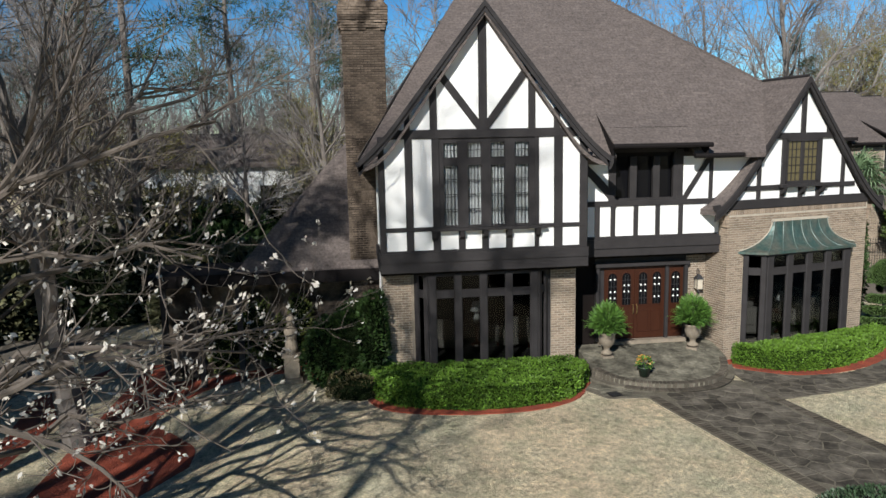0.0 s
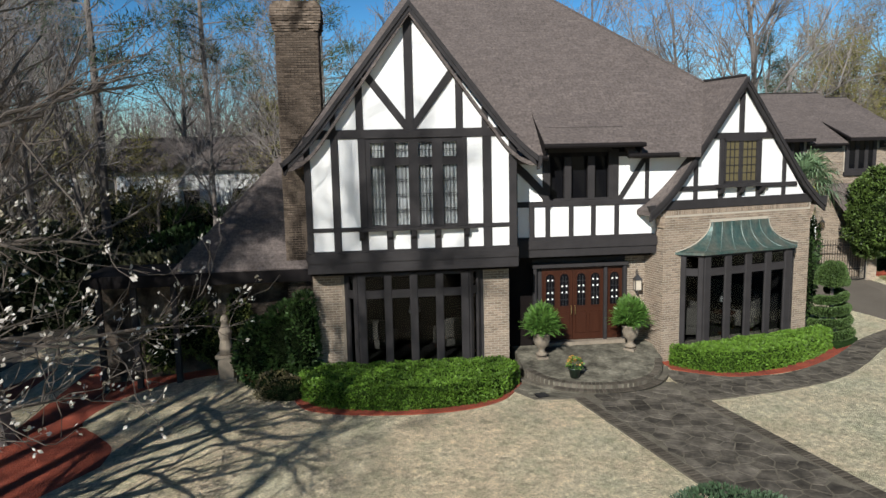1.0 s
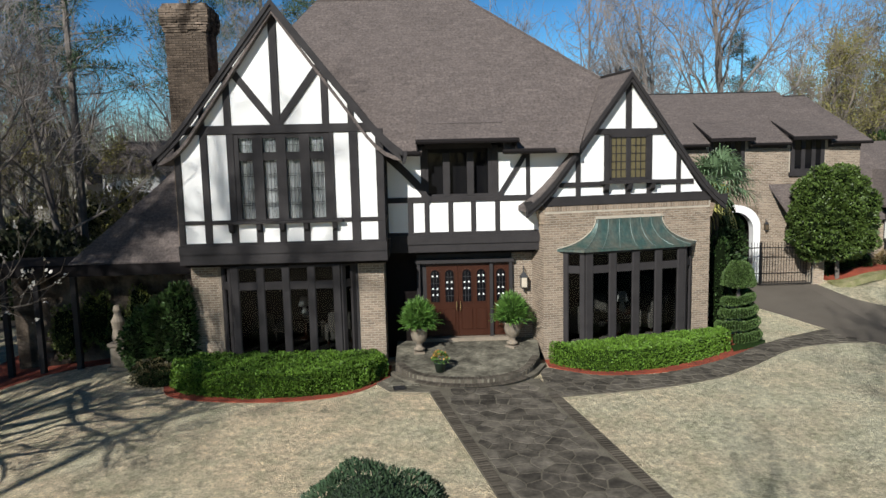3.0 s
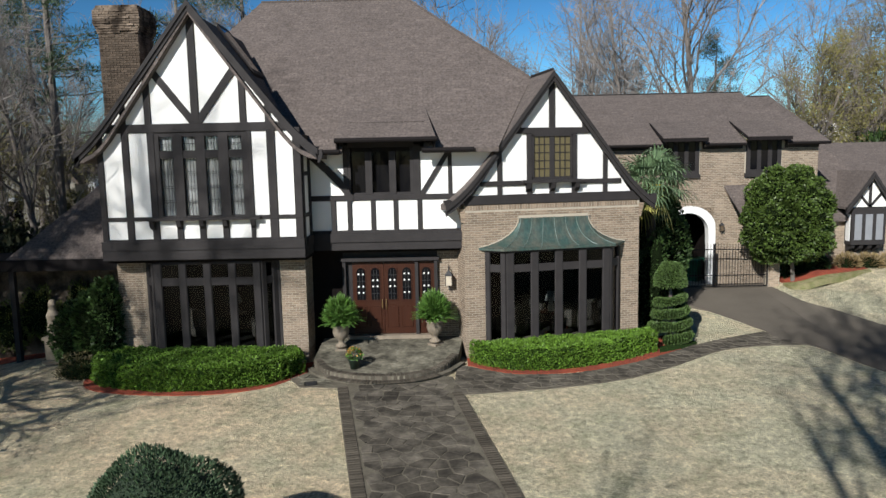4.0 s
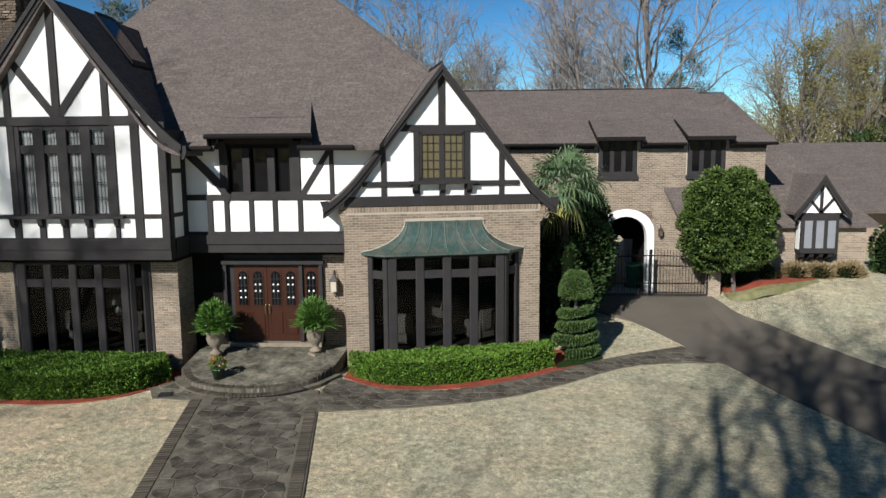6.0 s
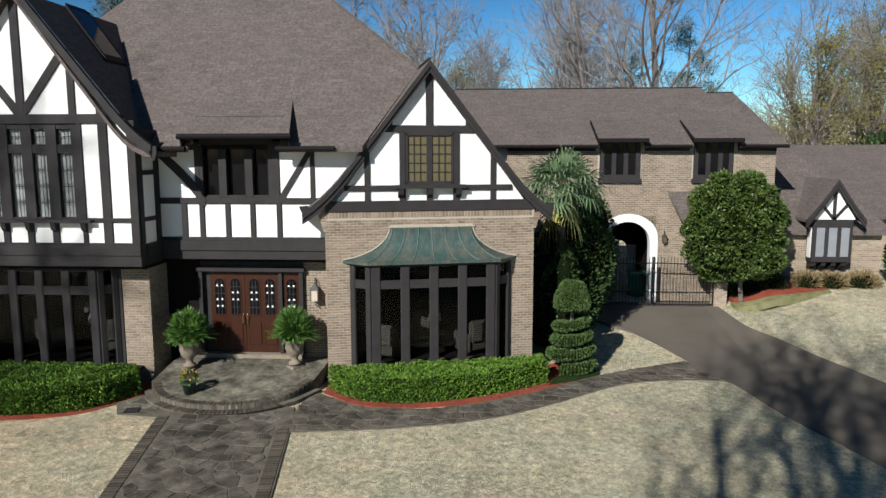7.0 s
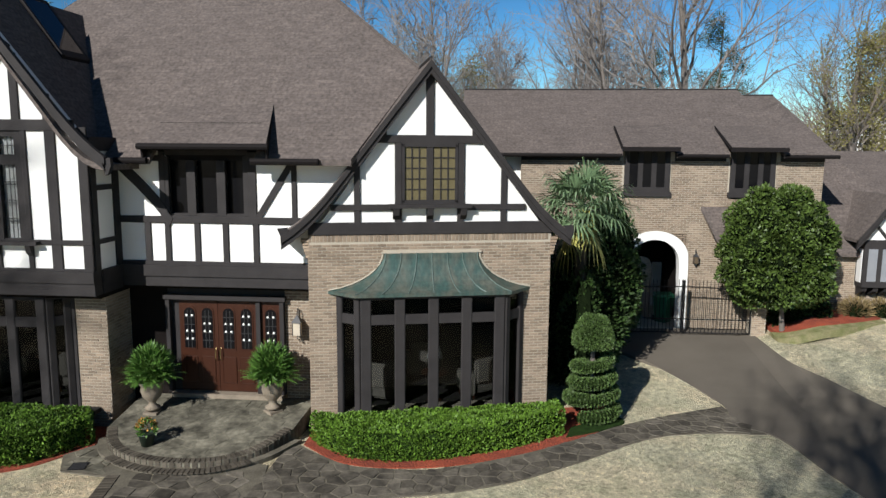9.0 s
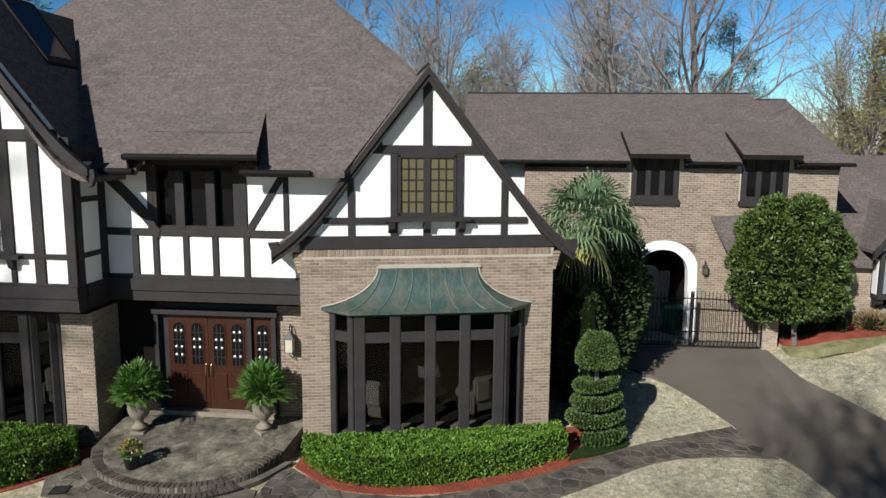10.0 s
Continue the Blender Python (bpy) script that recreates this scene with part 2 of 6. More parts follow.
def roof_part(bm, parent, label="", m=None, name="roof"):
    """A roof mesh whose UV runs along the eave and up the slope, in metres."""
    if m is not None:
        bm.transform(m)
    bmesh.ops.recalc_face_normals(bm, faces=bm.faces)
    lay = bm.loops.layers.uv.new("UVMap")
    for f in bm.faces:
        side = Vector((0, 0, 1)).cross(f.normal)
        side = side.normalized() if side.length > 0.01 else Vector((1, 0, 0))
        up = f.normal.cross(side)
        for lp in f.loops:
            lp[lay].uv = (lp.vert.co.dot(side), lp.vert.co.dot(up))
    return part(name, bm, ROOF, parent, label)


def thing(name, label, category, group="", kind="", at=None):
    ob = new(name)
    ob.empty_display_size = 0.2
    if at is not None:
        ob.matrix_world = at
    return tagged(ob, label, category, group, kind)


def box(bm, x0, x1, y0, y1, z0, z1):
    vs = [bm.verts.new((x, y, z)) for x in (x0, x1) for y in (y0, y1) for z in (z0, z1)]
    for f in ((0, 1, 3, 2), (4, 6, 7, 5), (0, 4, 5, 1), (2, 3, 7, 6), (0, 2, 6, 4), (1, 5, 7, 3)):
        bm.faces.new([vs[i] for i in f])
    return vs


def boxes(*rows):
    bm = bmesh.new()
    for r in rows:
        box(bm, *r)
    return bm


def members(name, mat, parent, label, rows, m=None, piece="frame_member"):
    """A frame of several members: the first row is the part itself, the others its pieces."""
    unit = part(name, boxes(rows[0]), mat, parent, label, m=m)
    for r in rows[1:]:
        part(piece, boxes(r), mat, unit, m=m)
    return unit


def slab_xz(bm, pts, y0, y1):
    """A polygon in x and z, extruded from y0 to y1."""
    a = [bm.verts.new((x, y0, z)) for x, z in pts]
    b = [bm.verts.new((x, y1, z)) for x, z in pts]
    bm.faces.new(a)
    bm.faces.new(b[::-1])
    for i in range(len(pts)):
        j = (i + 1) % len(pts)
        bm.faces.new((a[j], a[i], b[i], b[j]))


def slab_xy(bm, pts, z0, z1):
    a = [bm.verts.new((x, y, z0)) for x, y in pts]
    b = [bm.verts.new((x, y, z1)) for x, y in pts]
    bm.faces.new(a[::-1])
    bm.faces.new(b)
    for i in range(len(pts)):
        j = (i + 1) % len(pts)
        bm.faces.new((a[i], a[j], b[j], b[i]))


def beam_xz(bm, p, q, width, y0, y1):
    """A straight timber from p to q in the plane of x and z."""
    d = (Vector(q) - Vector(p)).normalized()
    n = Vector((-d.y, d.x)) * width / 2
    p, q = Vector(p), Vector(q)
    slab_xz(bm, [p - n, q - n, q + n, p + n], y0, y1)


def sheet(bm, pts, thick):
    """A flat or bent roof face with thickness, its top at pts."""
    a = [bm.verts.new(p) for p in pts]
    b = [bm.verts.new((p[0], p[1], p[2] - thick)) for p in pts]
    bm.faces.new(a)
    bm.faces.new(b[::-1])
    for i in range(len(pts)):
        j = (i + 1) % len(pts)
        bm.faces.new((a[j], a[i], b[i], b[j]))


def tube(bm, pts, radii, sides=6, cap=True):
    """A tapered tube along pts."""
    rings = []
    for i, p in enumerate(pts):
        p = Vector(p)
        d = (Vector(pts[min(i + 1, len(pts) - 1)]) - Vector(pts[max(i - 1, 0)])).normalized()
        u = d.orthogonal().normalized()
        v = d.cross(u)
        r = radii[i] if hasattr(radii, "__len__") else radii
        rings.append([bm.verts.new(p + (u * math.cos(a) + v * math.sin(a)) * r) for a in (2 * math.pi * k / sides for k in range(sides))])
    for a, b in zip(rings, rings[1:]):
        for k in range(sides):
            bm.faces.new((a[k], a[(k + 1) % sides], b[(k + 1) % sides], b[k]))
    if cap:
        bm.faces.new(rings[0][::-1])
        bm.faces.new(rings[-1])


def lathe(bm, profile, sides=20, at=(0, 0, 0)):
    """A turned body from (radius, height) pairs."""
    rings = [[bm.verts.new((at[0] + r * math.cos(2 * math.pi * k / sides), at[1] + r * math.sin(2 * math.pi * k / sides), at[2] + z)) for k in range(sides)] for r, z in profile]
    for a, b in zip(rings, rings[1:]):
        for k in range(sides):
            bm.faces.new((a[k], a[(k + 1) % sides], b[(k + 1) % sides], b[k]))
    bm.faces.new(rings[0][::-1])
    bm.faces.new(rings[-1])


def smoothstep(a, b, x):
    t = min(1, max(0, (x - a) / (b - a)))
    return t * t * (3 - 2 * t)


def gz(x, y):
    """The height of the ground."""
    z = -0.2 - 0.6 * smoothstep(0.5, 9, -x) * smoothstep(4, 14, y)
    z += 0.6 * smoothstep(23.3, 30, y) * smoothstep(15.5, 18.5, x)
    z += 0.7 * smoothstep(21.8, 24, x) * smoothstep(21, 28.5, y)
    return z + 1.5 * smoothstep(45, 120, y)


def ground_patch(name, pts, lift, mat, label, category, step=0.6, edge=0.25, height=gz):
    """A piece of ground with a given outline, draped on the ground's height."""
    bm = bmesh.new()
    vs = [bm.verts.new((x, y, 0)) for x, y in pts]
    f = bm.faces.new(vs)
    bm.faces.ensure_lookup_table()
    xs, ys = [p[0] for p in pts], [p[1] for p in pts]
    for axis, lo, hi in ((0, min(xs), max(xs)), (1, min(ys), max(ys))):
        c = lo + step
        while c < hi:
            bmesh.ops.bisect_plane(bm, geom=bm.verts[:] + bm.edges[:] + bm.faces[:], plane_co=(c, 0, 0) if axis == 0 else (0, c, 0), plane_no=(1, 0, 0) if axis == 0 else (0, 1, 0))
            c += step
    for v in bm.verts:
        v.co.z = height(v.co.x, v.co.y) + lift
    rim = [e for e in bm.edges if e.is_boundary]
    ext = bmesh.ops.extrude_edge_only(bm, edges=rim)
    for v in ext["geom"]:
        if isinstance(v, bmesh.types.BMVert):
            v.co.z -= edge
    ob = part(name, bm, mat)
    return tagged(ob, label, category, kind="structure")


def curve(pts, n=6):
    """A smooth line through pts (Catmull-Rom)."""
    out = []
    p = [Vector(pts[0]) * 2 - Vector(pts[1])] + [Vector(q) for q in pts] + [Vector(pts[-1]) * 2 - Vector(pts[-2])]
    for i in range(1, len(p) - 2):
        for k in range(n):
            t = k / n
            out.append(tuple(0.5 * (2 * p[i] + (p[i + 1] - p[i - 1]) * t + (2 * p[i - 1] - 5 * p[i] + 4 * p[i + 1] - p[i + 2]) * t * t + (3 * p[i] - p[i - 1] - 3 * p[i + 1] + p[i + 2]) * t ** 3)))
    return out + [tuple(pts[-1])]


# ---- ground ----
bm = bmesh.new()
N = 120


def spread_out(k, lo, hi, mid):
    t = 2 * k / N - 1
    return mid + abs(t) ** 2.8 * (hi if t > 0 else lo)


grid = [[bm.verts.new((x, y, gz(x, y))) for x in (spread_out(k, -1500, 1500, 9) for k in range(N + 1))] for y in (spread_out(k, -1500, 1500, 19) for k in range(N + 1))]
for r, s in zip(grid, grid[1:]):
    for k in range(N):
        bm.faces.new((r[k], r[k + 1], s[k + 1], s[k]))
tagged(part("ground", bm, LAWN, smooth=True), "pale dormant winter lawn spreading round the house", "lawn", kind="structure")

# driveway, from the near right up to the iron gate
near_edge = curve([(23.4, 10), (22.4, 14), (21.58, 17.0), (20.83, 19.6), (20.4, 21.8), (19.6, 22.6), (19.75, 23.8), (18.85, 25.8), (17.6, 27.5)])
far_edge = curve([(22.1, 29.6), (22.16, 28.75), (22.4, 26.7), (22.9, 25.3), (23.5, 23.8), (24.3, 22.2), (26.2, 18), (29, 12)])
ground_patch("driveway", near_edge + [(16.9, 29.4), (17.5, 33), (22.1, 33)] + far_edge, 0.03, ASPHALT, "worn grey asphalt driveway leading to the iron gate", "driveway", step=0.8)
path_out = curve([(9.3, 17.75), (12.0, 18.2), (14.0, 18.9), (15.6, 20.0), (17.3, 21.4), (18.6, 21.9), (20.2, 22.0)])
path_in = curve([(9.45, 20.55), (10.0, 20.1), (10.9, 19.5), (11.8, 19.4), (12.8, 19.5), (14.4, 20.3), (15.8, 21.3), (16.9, 22.2), (18.4, 23.1), (19.7, 23.75)])
PATH_OUTLINE = path_out + path_in[::-1]
garden_path = ground_patch("garden_path", PATH_OUTLINE, 0.024, GROUT, "dark flagstone path curving beside the hedge", "path", step=0.7)
WALK_OUTLINE = [(5.25, 18.62), (6.27, 18.5), (7.9, 10.3), (8.6, 5), (11.8, 5), (10.75, 11), (9.62, 17.7), (9.3, 19.3), (5.5, 20.3), (4.85, 19.35)]
front_walk = ground_patch("front_walk", WALK_OUTLINE, 0.03, GROUT, "weathered flagstone walk leading to the entrance", "walk", step=0.8)

ground_patch("mulch_bed", curve([(-1.2, 20.4), (-0.6, 18.9), (1.0, 18.25), (3.0, 18.15), (4.4, 18.7), (5.2, 19.9)]) + [(5.2, 21), (-1.2, 21)], 0.025, MULCH, "red mulch bed under the clipped hedge", "mulch bed")
ground_patch("mulch_bed", curve([(9.75, 20.4), (10.9, 19.55), (12.6, 19.55), (14.4, 20.3), (15.9, 21.4), (16.9, 22.3)]) + [(16.9, 23.6), (9.75, 21.6)], 0.025, MULCH, "red mulch bed under the clipped hedge", "mulch bed")
ground_patch("ground_cover", curve([(15.55, 21.35), (16.3, 21.75), (17.0, 22.35), (16.95, 22.75)]) + [(16.3, 22.45), (15.7, 21.9)], 0.045, material("low green ground cover", (0.03, 0.062, 0.014), 0.8, vary=0.5, scale=6, fine=40, bump=1.0, dist=0.05, shine=0.1), "low dark green ground cover beside the topiary", "ground cover", step=0.3)
ground_patch("mulch_bed", curve([(-5.0, 17.0), (-5.1, 18.0), (-5.76, 19.0), (-6.6, 20.4), (-5.6, 22.4), (-3.4, 22.9), (-2.2, 21.6), (-1.3, 20.6)]) + [(-0.8, 22), (-2.5, 25), (-9.4, 26)] + curve([(-10.8, 23), (-10.2, 19.5), (-9.5, 16), (-8, 14.6), (-6, 15.2)])[:-1], 0.025, MULCH, "red mulch bed round the bare tree", "mulch bed")
ground_patch("mulch_bed", curve([(22.7, 29.2), (22.8, 28.4), (23.6, 28.0), (24.9, 28.3), (26.0, 28.75)]) + [(26.0, 29.8), (22.75, 29.6)], 0.025, MULCH, "bright red mulch bed under the round evergreen", "mulch bed")
ground_patch("grass_fringe", curve([(22.6, 28.7), (22.72, 28.0), (23.6, 27.65), (24.9, 28.0), (26.0, 28.5)]) + curve([(26.0, 28.75), (24.9, 28.3), (23.6, 28.0), (22.8, 28.4)]), 0.02, material("green spring grass", (0.15, 0.17, 0.06), 0.95, vary=0.5, scale=4, fine=40, bump=0.9, dist=0.05, tint=(0.33, 0.29, 0.17), shine=0.1), "fringe of green grass along the mulch bed", "grass", step=0.3)
ground_patch("road", [(-60, 12), (-16, 17), (-11.6, 22.6), (-11.3, 26.4), (-10.5, 42), (-14.5, 42), (-14.3, 33), (-15.8, 30), (-24, 26), (-60, 24)], 0.02, ASPHALT, "grey asphalt side road beyond the mulch bed", "road", step=2)

# entrance patio
def patio_z(y):
    """The paving falls gently from the door to the rounded front edge."""
    return 0.0 + 0.30 * min(1, max(0, (y - 19.35) / 2.35))


RIM = curve([(5.35, 20.2), (5.75, 19.55), (6.5, 19.05), (7.4, 18.85), (8.3, 19.0), (9.05, 19.6), (9.5, 20.5)])
PATIO_OUTLINE = [(5.35, 21.95), (5.35, 20.6)] + RIM + [(9.65, 21.95)]
patio = ground_patch("patio", PATIO_OUTLINE, 0, FLAG, "rounded flagstone entrance patio with a brick edge", "patio", step=0.3, edge=0.5, height=lambda x, y: patio_z(y))

bm = bmesh.new()
slab_xy(bm, [(7.45 + (x - 7.45) * 1.09, 20.6 + (y - 20.6) * 1.12) for x, y in RIM], -0.35, -0.10)
part("step", bm, GROUT, patio, "low step round the patio")

# ---- the house ----
house = thing("house", "two-storey Tudor house of white stucco, dark timber and tan brick", "house")
MC = pose(9.735, 21.105, 0, 0, 0, 13.6)     # the brick gable stands askew
LC = 5.58


def timber(x0, x1, z0, z1, y0, y1, m=None, parent=None):
    bm = boxes((x0, x1, y0, y1, z0, z1))
    bmesh.ops.bevel(bm, geom=bm.edges[:], offset=0.012, segments=1, affect="EDGES")
    return part("timber", bm, TIMBER, parent or house, m=m)


def brace(p, q, width, y0, y1, m=None, parent=None):
    bm = bmesh.new()
    beam_xz(bm, p, q, width, y0, y1)
    return part("timber", bm, TIMBER, parent or house, m=m)


# -- front block: jettied upper floor on brick piers
YA, XA0, XA1 = 20.36, -0.5, 5.2
WX = (1.13, 3.72)                            # the window in the wall
for r in ((XA0 + 0.02, WX[0], YA, YA + 0.2, 3.1, 6.5), (WX[1], XA1 - 0.02, YA, YA + 0.2, 3.1, 6.5), (WX[0], WX[1], YA, YA + 0.2, 3.1, 4.2)):
    part("wall", boxes(r), STUCCO, house, "white stucco upper wall of the large gable")
bm = bmesh.new()
slab_xz(bm, [(-0.32, 6.5), (WX[0], 6.5), (WX[0], 6.63), (WX[1], 6.63), (WX[1], 6.5), (5.04, 6.5), (2.36, 9.9)], YA, YA + 0.2)
part("gable", bm, STUCCO, house, "white stucco gable")
for x in (XA0 + 0.02, XA1 - 0.2):
    part("wall", boxes((x, x + 0.18, YA + 0.2, 27, 3.1, 6.2)), STUCCO, house)
T0, T1 = YA - 0.04, YA + 0.02
for x0, x1, z0, z1 in [(XA0, -0.33, 3.6, 6.7), (0.21, 0.41, 3.6, 6.7), (0.93, 1.13, 3.6, 6.7), (3.72, 3.84, 3.6, 6.7), (4.26, 4.50, 3.6, 6.7), (4.98, XA1, 3.6, 6.7),
                       (2.21, 2.43, 6.8, 9.75), (0.90, 1.09, 6.8, 8.25), (3.55, 3.74, 6.8, 8.25), (4.25, 4.42, 6.8, 7.4), (0.22, 0.37, 6.8, 7.4),
                       (1.62, 1.80, 3.6, 4.2), (2.26, 2.44, 3.6, 4.2), (2.92, 3.10, 3.6, 4.2)]:
    timber(x0, x1, z0, z1, T0, T1)
for x0, x1, z0, z1 in [(XA0, WX[0], 4.17, 4.28), (WX[1], XA1, 4.17, 4.28), (-0.22, 4.94, 6.62, 6.86), (XA0, XA1, 3.55, 3.65)]:
    timber(x0, x1, z0, z1, T0 - 0.006, T1)
brace((2.32, 6.80), (1.10, 8.40), 0.2, T0 + 0.003, T1)
brace((2.32, 6.80), (3.56, 8.46), 0.2, T0 + 0.003, T1)
for k, (z0, z1, out) in enumerate(((3.06, 3.36, 0.02), (3.34, 3.6, 0.05))):
    part("skirt_board", boxes((XA0 - 0.02, XA1 + 0.02, T0 - 0.02 - out, T1 + 0.2, z0, z1)), TIMBER, house, "dark painted skirt beam under the jetty")
    part("skirt_board", boxes((XA1 - 0.1, XA1 + 0.02 + out, T1 + 0.2, 21.4, z0, z1)), TIMBER, house)
    part("skirt_board", boxes((XA0 - 0.02 - out, XA0 + 0.1, T1 + 0.2, 22.3, z0, z1)), TIMBER, house)
part("jetty_floor", boxes((XA0, XA1, YA + 0.15, 25, 2.96, 3.1)), RECESS_DARK, house)
for z0, z1 in ((4.17, 4.28), (5.35, 5.47), (6.2, 6.5)):
    part("timber", boxes((XA1 - 0.05, XA1 + 0.02, T1, 21.5, z0, z1)), TIMBER, house)
for y0, y1 in ((T1, T1 + 0.2), (21.25, 21.5)):
    part("timber", boxes((XA1 - 0.05, XA1 + 0.024, y0, y1, 3.6, 6.5)), TIMBER, house)

# leaded window of the large gable
win = members("window", TIMBER, house, "tall leaded window with white curtains", [(WX[0], WX[1], YA + 0.0, YA + 0.10, 4.2, 4.3), (WX[0], WX[1], YA, YA + 0.1, 6.5, 6.63), (WX[0], WX[1], YA, YA + 0.1, 5.90, 6.12),
                           *[(x0, x1, YA - 0.02, YA + 0.1, 4.25, 6.6) for x0, x1 in ((1.13, 1.25), (1.62, 1.90), (2.26, 2.53), (2.90, 3.18), (3.56, 3.72))]])
for x0, x1 in ((1.25, 1.62), (1.90, 2.26), (2.53, 2.90), (3.18, 3.56)):
    for z0, z1, rows in ((4.3, 5.9, 4), (6.12, 6.5, 2)):
        part("pane", boxes((x0, x1, YA + 0.055, YA + 0.06, z0, z1)), CLEAR, win).visible_shadow = False
        bm = bmesh.new()
        for k in range(1, 4):
            x = x0 + (x1 - x0) * k / 4
            box(bm, x - 0.008, x + 0.008, YA + 0.045, YA + 0.055, z0, z1)
        for k in range(1, rows):
            z = z0 + (z1 - z0) * k / rows
            for d in ((0,) if rows == 2 else (-0.03, 0.03)):
                box(bm, x0, x1, YA + 0.043, YA + 0.057, z + d - 0.008, z + d + 0.008)
        part("leading", bm, LEAD, win)
for x0, x1 in ((1.15, 2.40), (2.42, 3.70)):
    bm = bmesh.new()
    n = 40
    a = [bm.verts.new((x0 + (x1 - x0) * k / n, YA + 0.11 + 0.02 * math.sin(k * 1.9), 4.2)) for k in range(n + 1)]
    b = [bm.verts.new((v.co.x, v.co.y, 6.6)) for v in a]
    for k in range(n):
        bm.faces.new((a[k], a[k + 1], b[k + 1], b[k]))
    part("curtain", bm, CURTAIN, win, "white pleated curtain", smooth=True)
# near-black board stands in for the unlit room behind the curtains
part("window_room", boxes((0.9, 4.0, YA + 0.5, YA + 0.55, 4.0, 6.8)), SHADE_CORE, win)
part("sill", boxes((0.86, 4.02, T0 - 0.16, T1, 4.17, 4.25)), TIMBER, win, "dark painted sill shelf")
for x in (0.95, 1.71, 2.35, 3.01, 3.80):
    bm = bmesh.new()
    slab_xz(bm, [(0, 4.17), (0.14, 4.17), (0.10, 4.0), (0.0, 3.92)], x - 0.06, x + 0.06)
    bm.transform(Matrix(((0, 1, 0, 0), (-1, 0, 0, T0), (0, 0, 1, 0), (0, 0, 0, 1))))
    part("bracket", bm, TIMBER, win)

# brick piers below
YP = 20.93
for x0, x1, y1 in ((-0.45, 0.33, 23), (4.32, 5.06, YP + 1.05)):
    part("pier", boxes((x0, x1, YP, y1, -0.4, 2.96)), MORTAR, house, "tan brick pier")
for x in (0.33, 4.22):
    part("pier_trim", boxes((x, x + 0.10, YP - 0.03, YP + 0.2, 0, 2.96)), URN if x < 1 else TIMBER, house)


def bay(name, corners, zs, posts, parent, m=None, lights=4, side_post=0.16):
    """A splayed bay of timber posts, a transom, and panes; corners run from the wall out and back to the wall."""
    z0, zt, z1 = zs
    unit = part(name, boxes((corners[0][0], corners[3][0], corners[0][1] - 0.02, corners[0][1] + 0.02, z0 - 0.06, z0)), TIMBER, parent, "dark timber bay window", m=m)
    for i in range(3):
        p, q = Vector(corners[i]), Vector(corners[i + 1])
        d = (q - p)
        length = d.length
        d.normalize()
        turn = Matrix(((d.x, -d.y, 0, p.x), (d.y, d.x, 0, p.y), (0, 0, 1, 0), (0, 0, 0, 1)))
        mm = turn if m is None else m @ turn
        if i == 1:
            w = posts
            step = (length + w) / lights
            cuts = [k * (length - w) / lights for k in range(lights + 1)]
        else:
            w = side_post
            cuts = [0, length - w]
        for c in cuts:
            bm = boxes((c, c + w, -0.05, 0.06, z0, z1))
            bmesh.ops.bevel(bm, geom=bm.edges[:], offset=0.02, segments=1, affect="EDGES")
            part("post", bm, TIMBER, unit, m=mm)
        for a, b in zip(cuts, cuts[1:]):
            for zz0, zz1 in ((zt - 0.11, zt + 0.11), (z0, z0 + 0.1), (z1 - 0.08, z1)):
                part("rail", boxes((a + w - 0.01, b + 0.01, -0.03, 0.05, zz0, zz1)), TIMBER, unit, m=mm)
            for zz0, zz1 in ((z0 + 0.1, zt - 0.11), (zt + 0.11, z1 - 0.08)):
                part("pane", boxes((a + w, b, 0.015, 0.02, zz0, zz1)), PANE, unit, m=mm).visible_shadow = False
    return unit


bay("bay_window", [(0.43, 20.93), (0.78, 20.56), (3.86, 20.56), (4.22, 20.93)], (0.30, 2.38, 2.96), 0.22, house)
part("bay_base", boxes((0.43, 4.22, 20.6, 21.0, -0.4, 0.26)), MORTAR, house)

# -- recessed centre over the entrance
YB = 21.48
for x0, x1, z0, z1 in ((5.1, 6.33, 3.1, 6.2), (8.27, 10.9, 3.1, 6.1), (6.33, 8.27, 3.1, 4.73)):
    part("wall", boxes((x0, x1, YB, YB + 0.2, z0, z1)), STUCCO, house, "white stucco upper wall over the entrance")
for x0, x1, z0, z1 in [(5.80, 5.95, 3.6, 4.6), (6.28, 6.42, 3.6, 4.6), (6.98, 7.12, 3.6, 4.6), (7.65, 7.79, 3.6, 4.6), (8.36, 8.5, 3.6, 4.6),
                       (6.2, 6.34, 4.7, 6.2), (8.27, 8.47, 4.7, 6.2), (9.28, 9.4, 4.7, 6.2)]:
    timber(x0, x1, z0, z1, YB - 0.04, YB + 0.02)
for x0, x1, z0, z1 in [(5.1, 9.75, 4.57, 4.73), (5.1, 9.75, 3.58, 3.69), (5.1, 6.3, 5.98, 6.12), (8.3, 10.6, 5.98, 6.12)]:
    timber(x0, x1, z0, z1, YB - 0.046, YB + 0.02)
brace((8.5, 4.72), (9.32, 6.0), 0.14, YB - 0.036, YB + 0.02)
# the curved knee under the valley
knee = curve([(6.46, 4.58), (6.22, 4.95), (5.8, 5.42), (5.25, 5.95)])
bm = bmesh.new()
slab_xz(bm, [(x + 0.04, z + 0.1) for x, z in knee] + [(x - 0.07, z - 0.1) for x, z in knee[::-1]], YB - 0.06, YB + 0.02)
part("knee_brace", bm, TIMBER, house)
for z0, z1, out in ((3.1, 3.36, 0.06), (3.34, 3.6, 0.1)):
    part("skirt_board", boxes((5.1, 9.75, YB - out, YB + 0.3, z0, z1)), TIMBER, house, "dark painted skirt beam over the entrance")
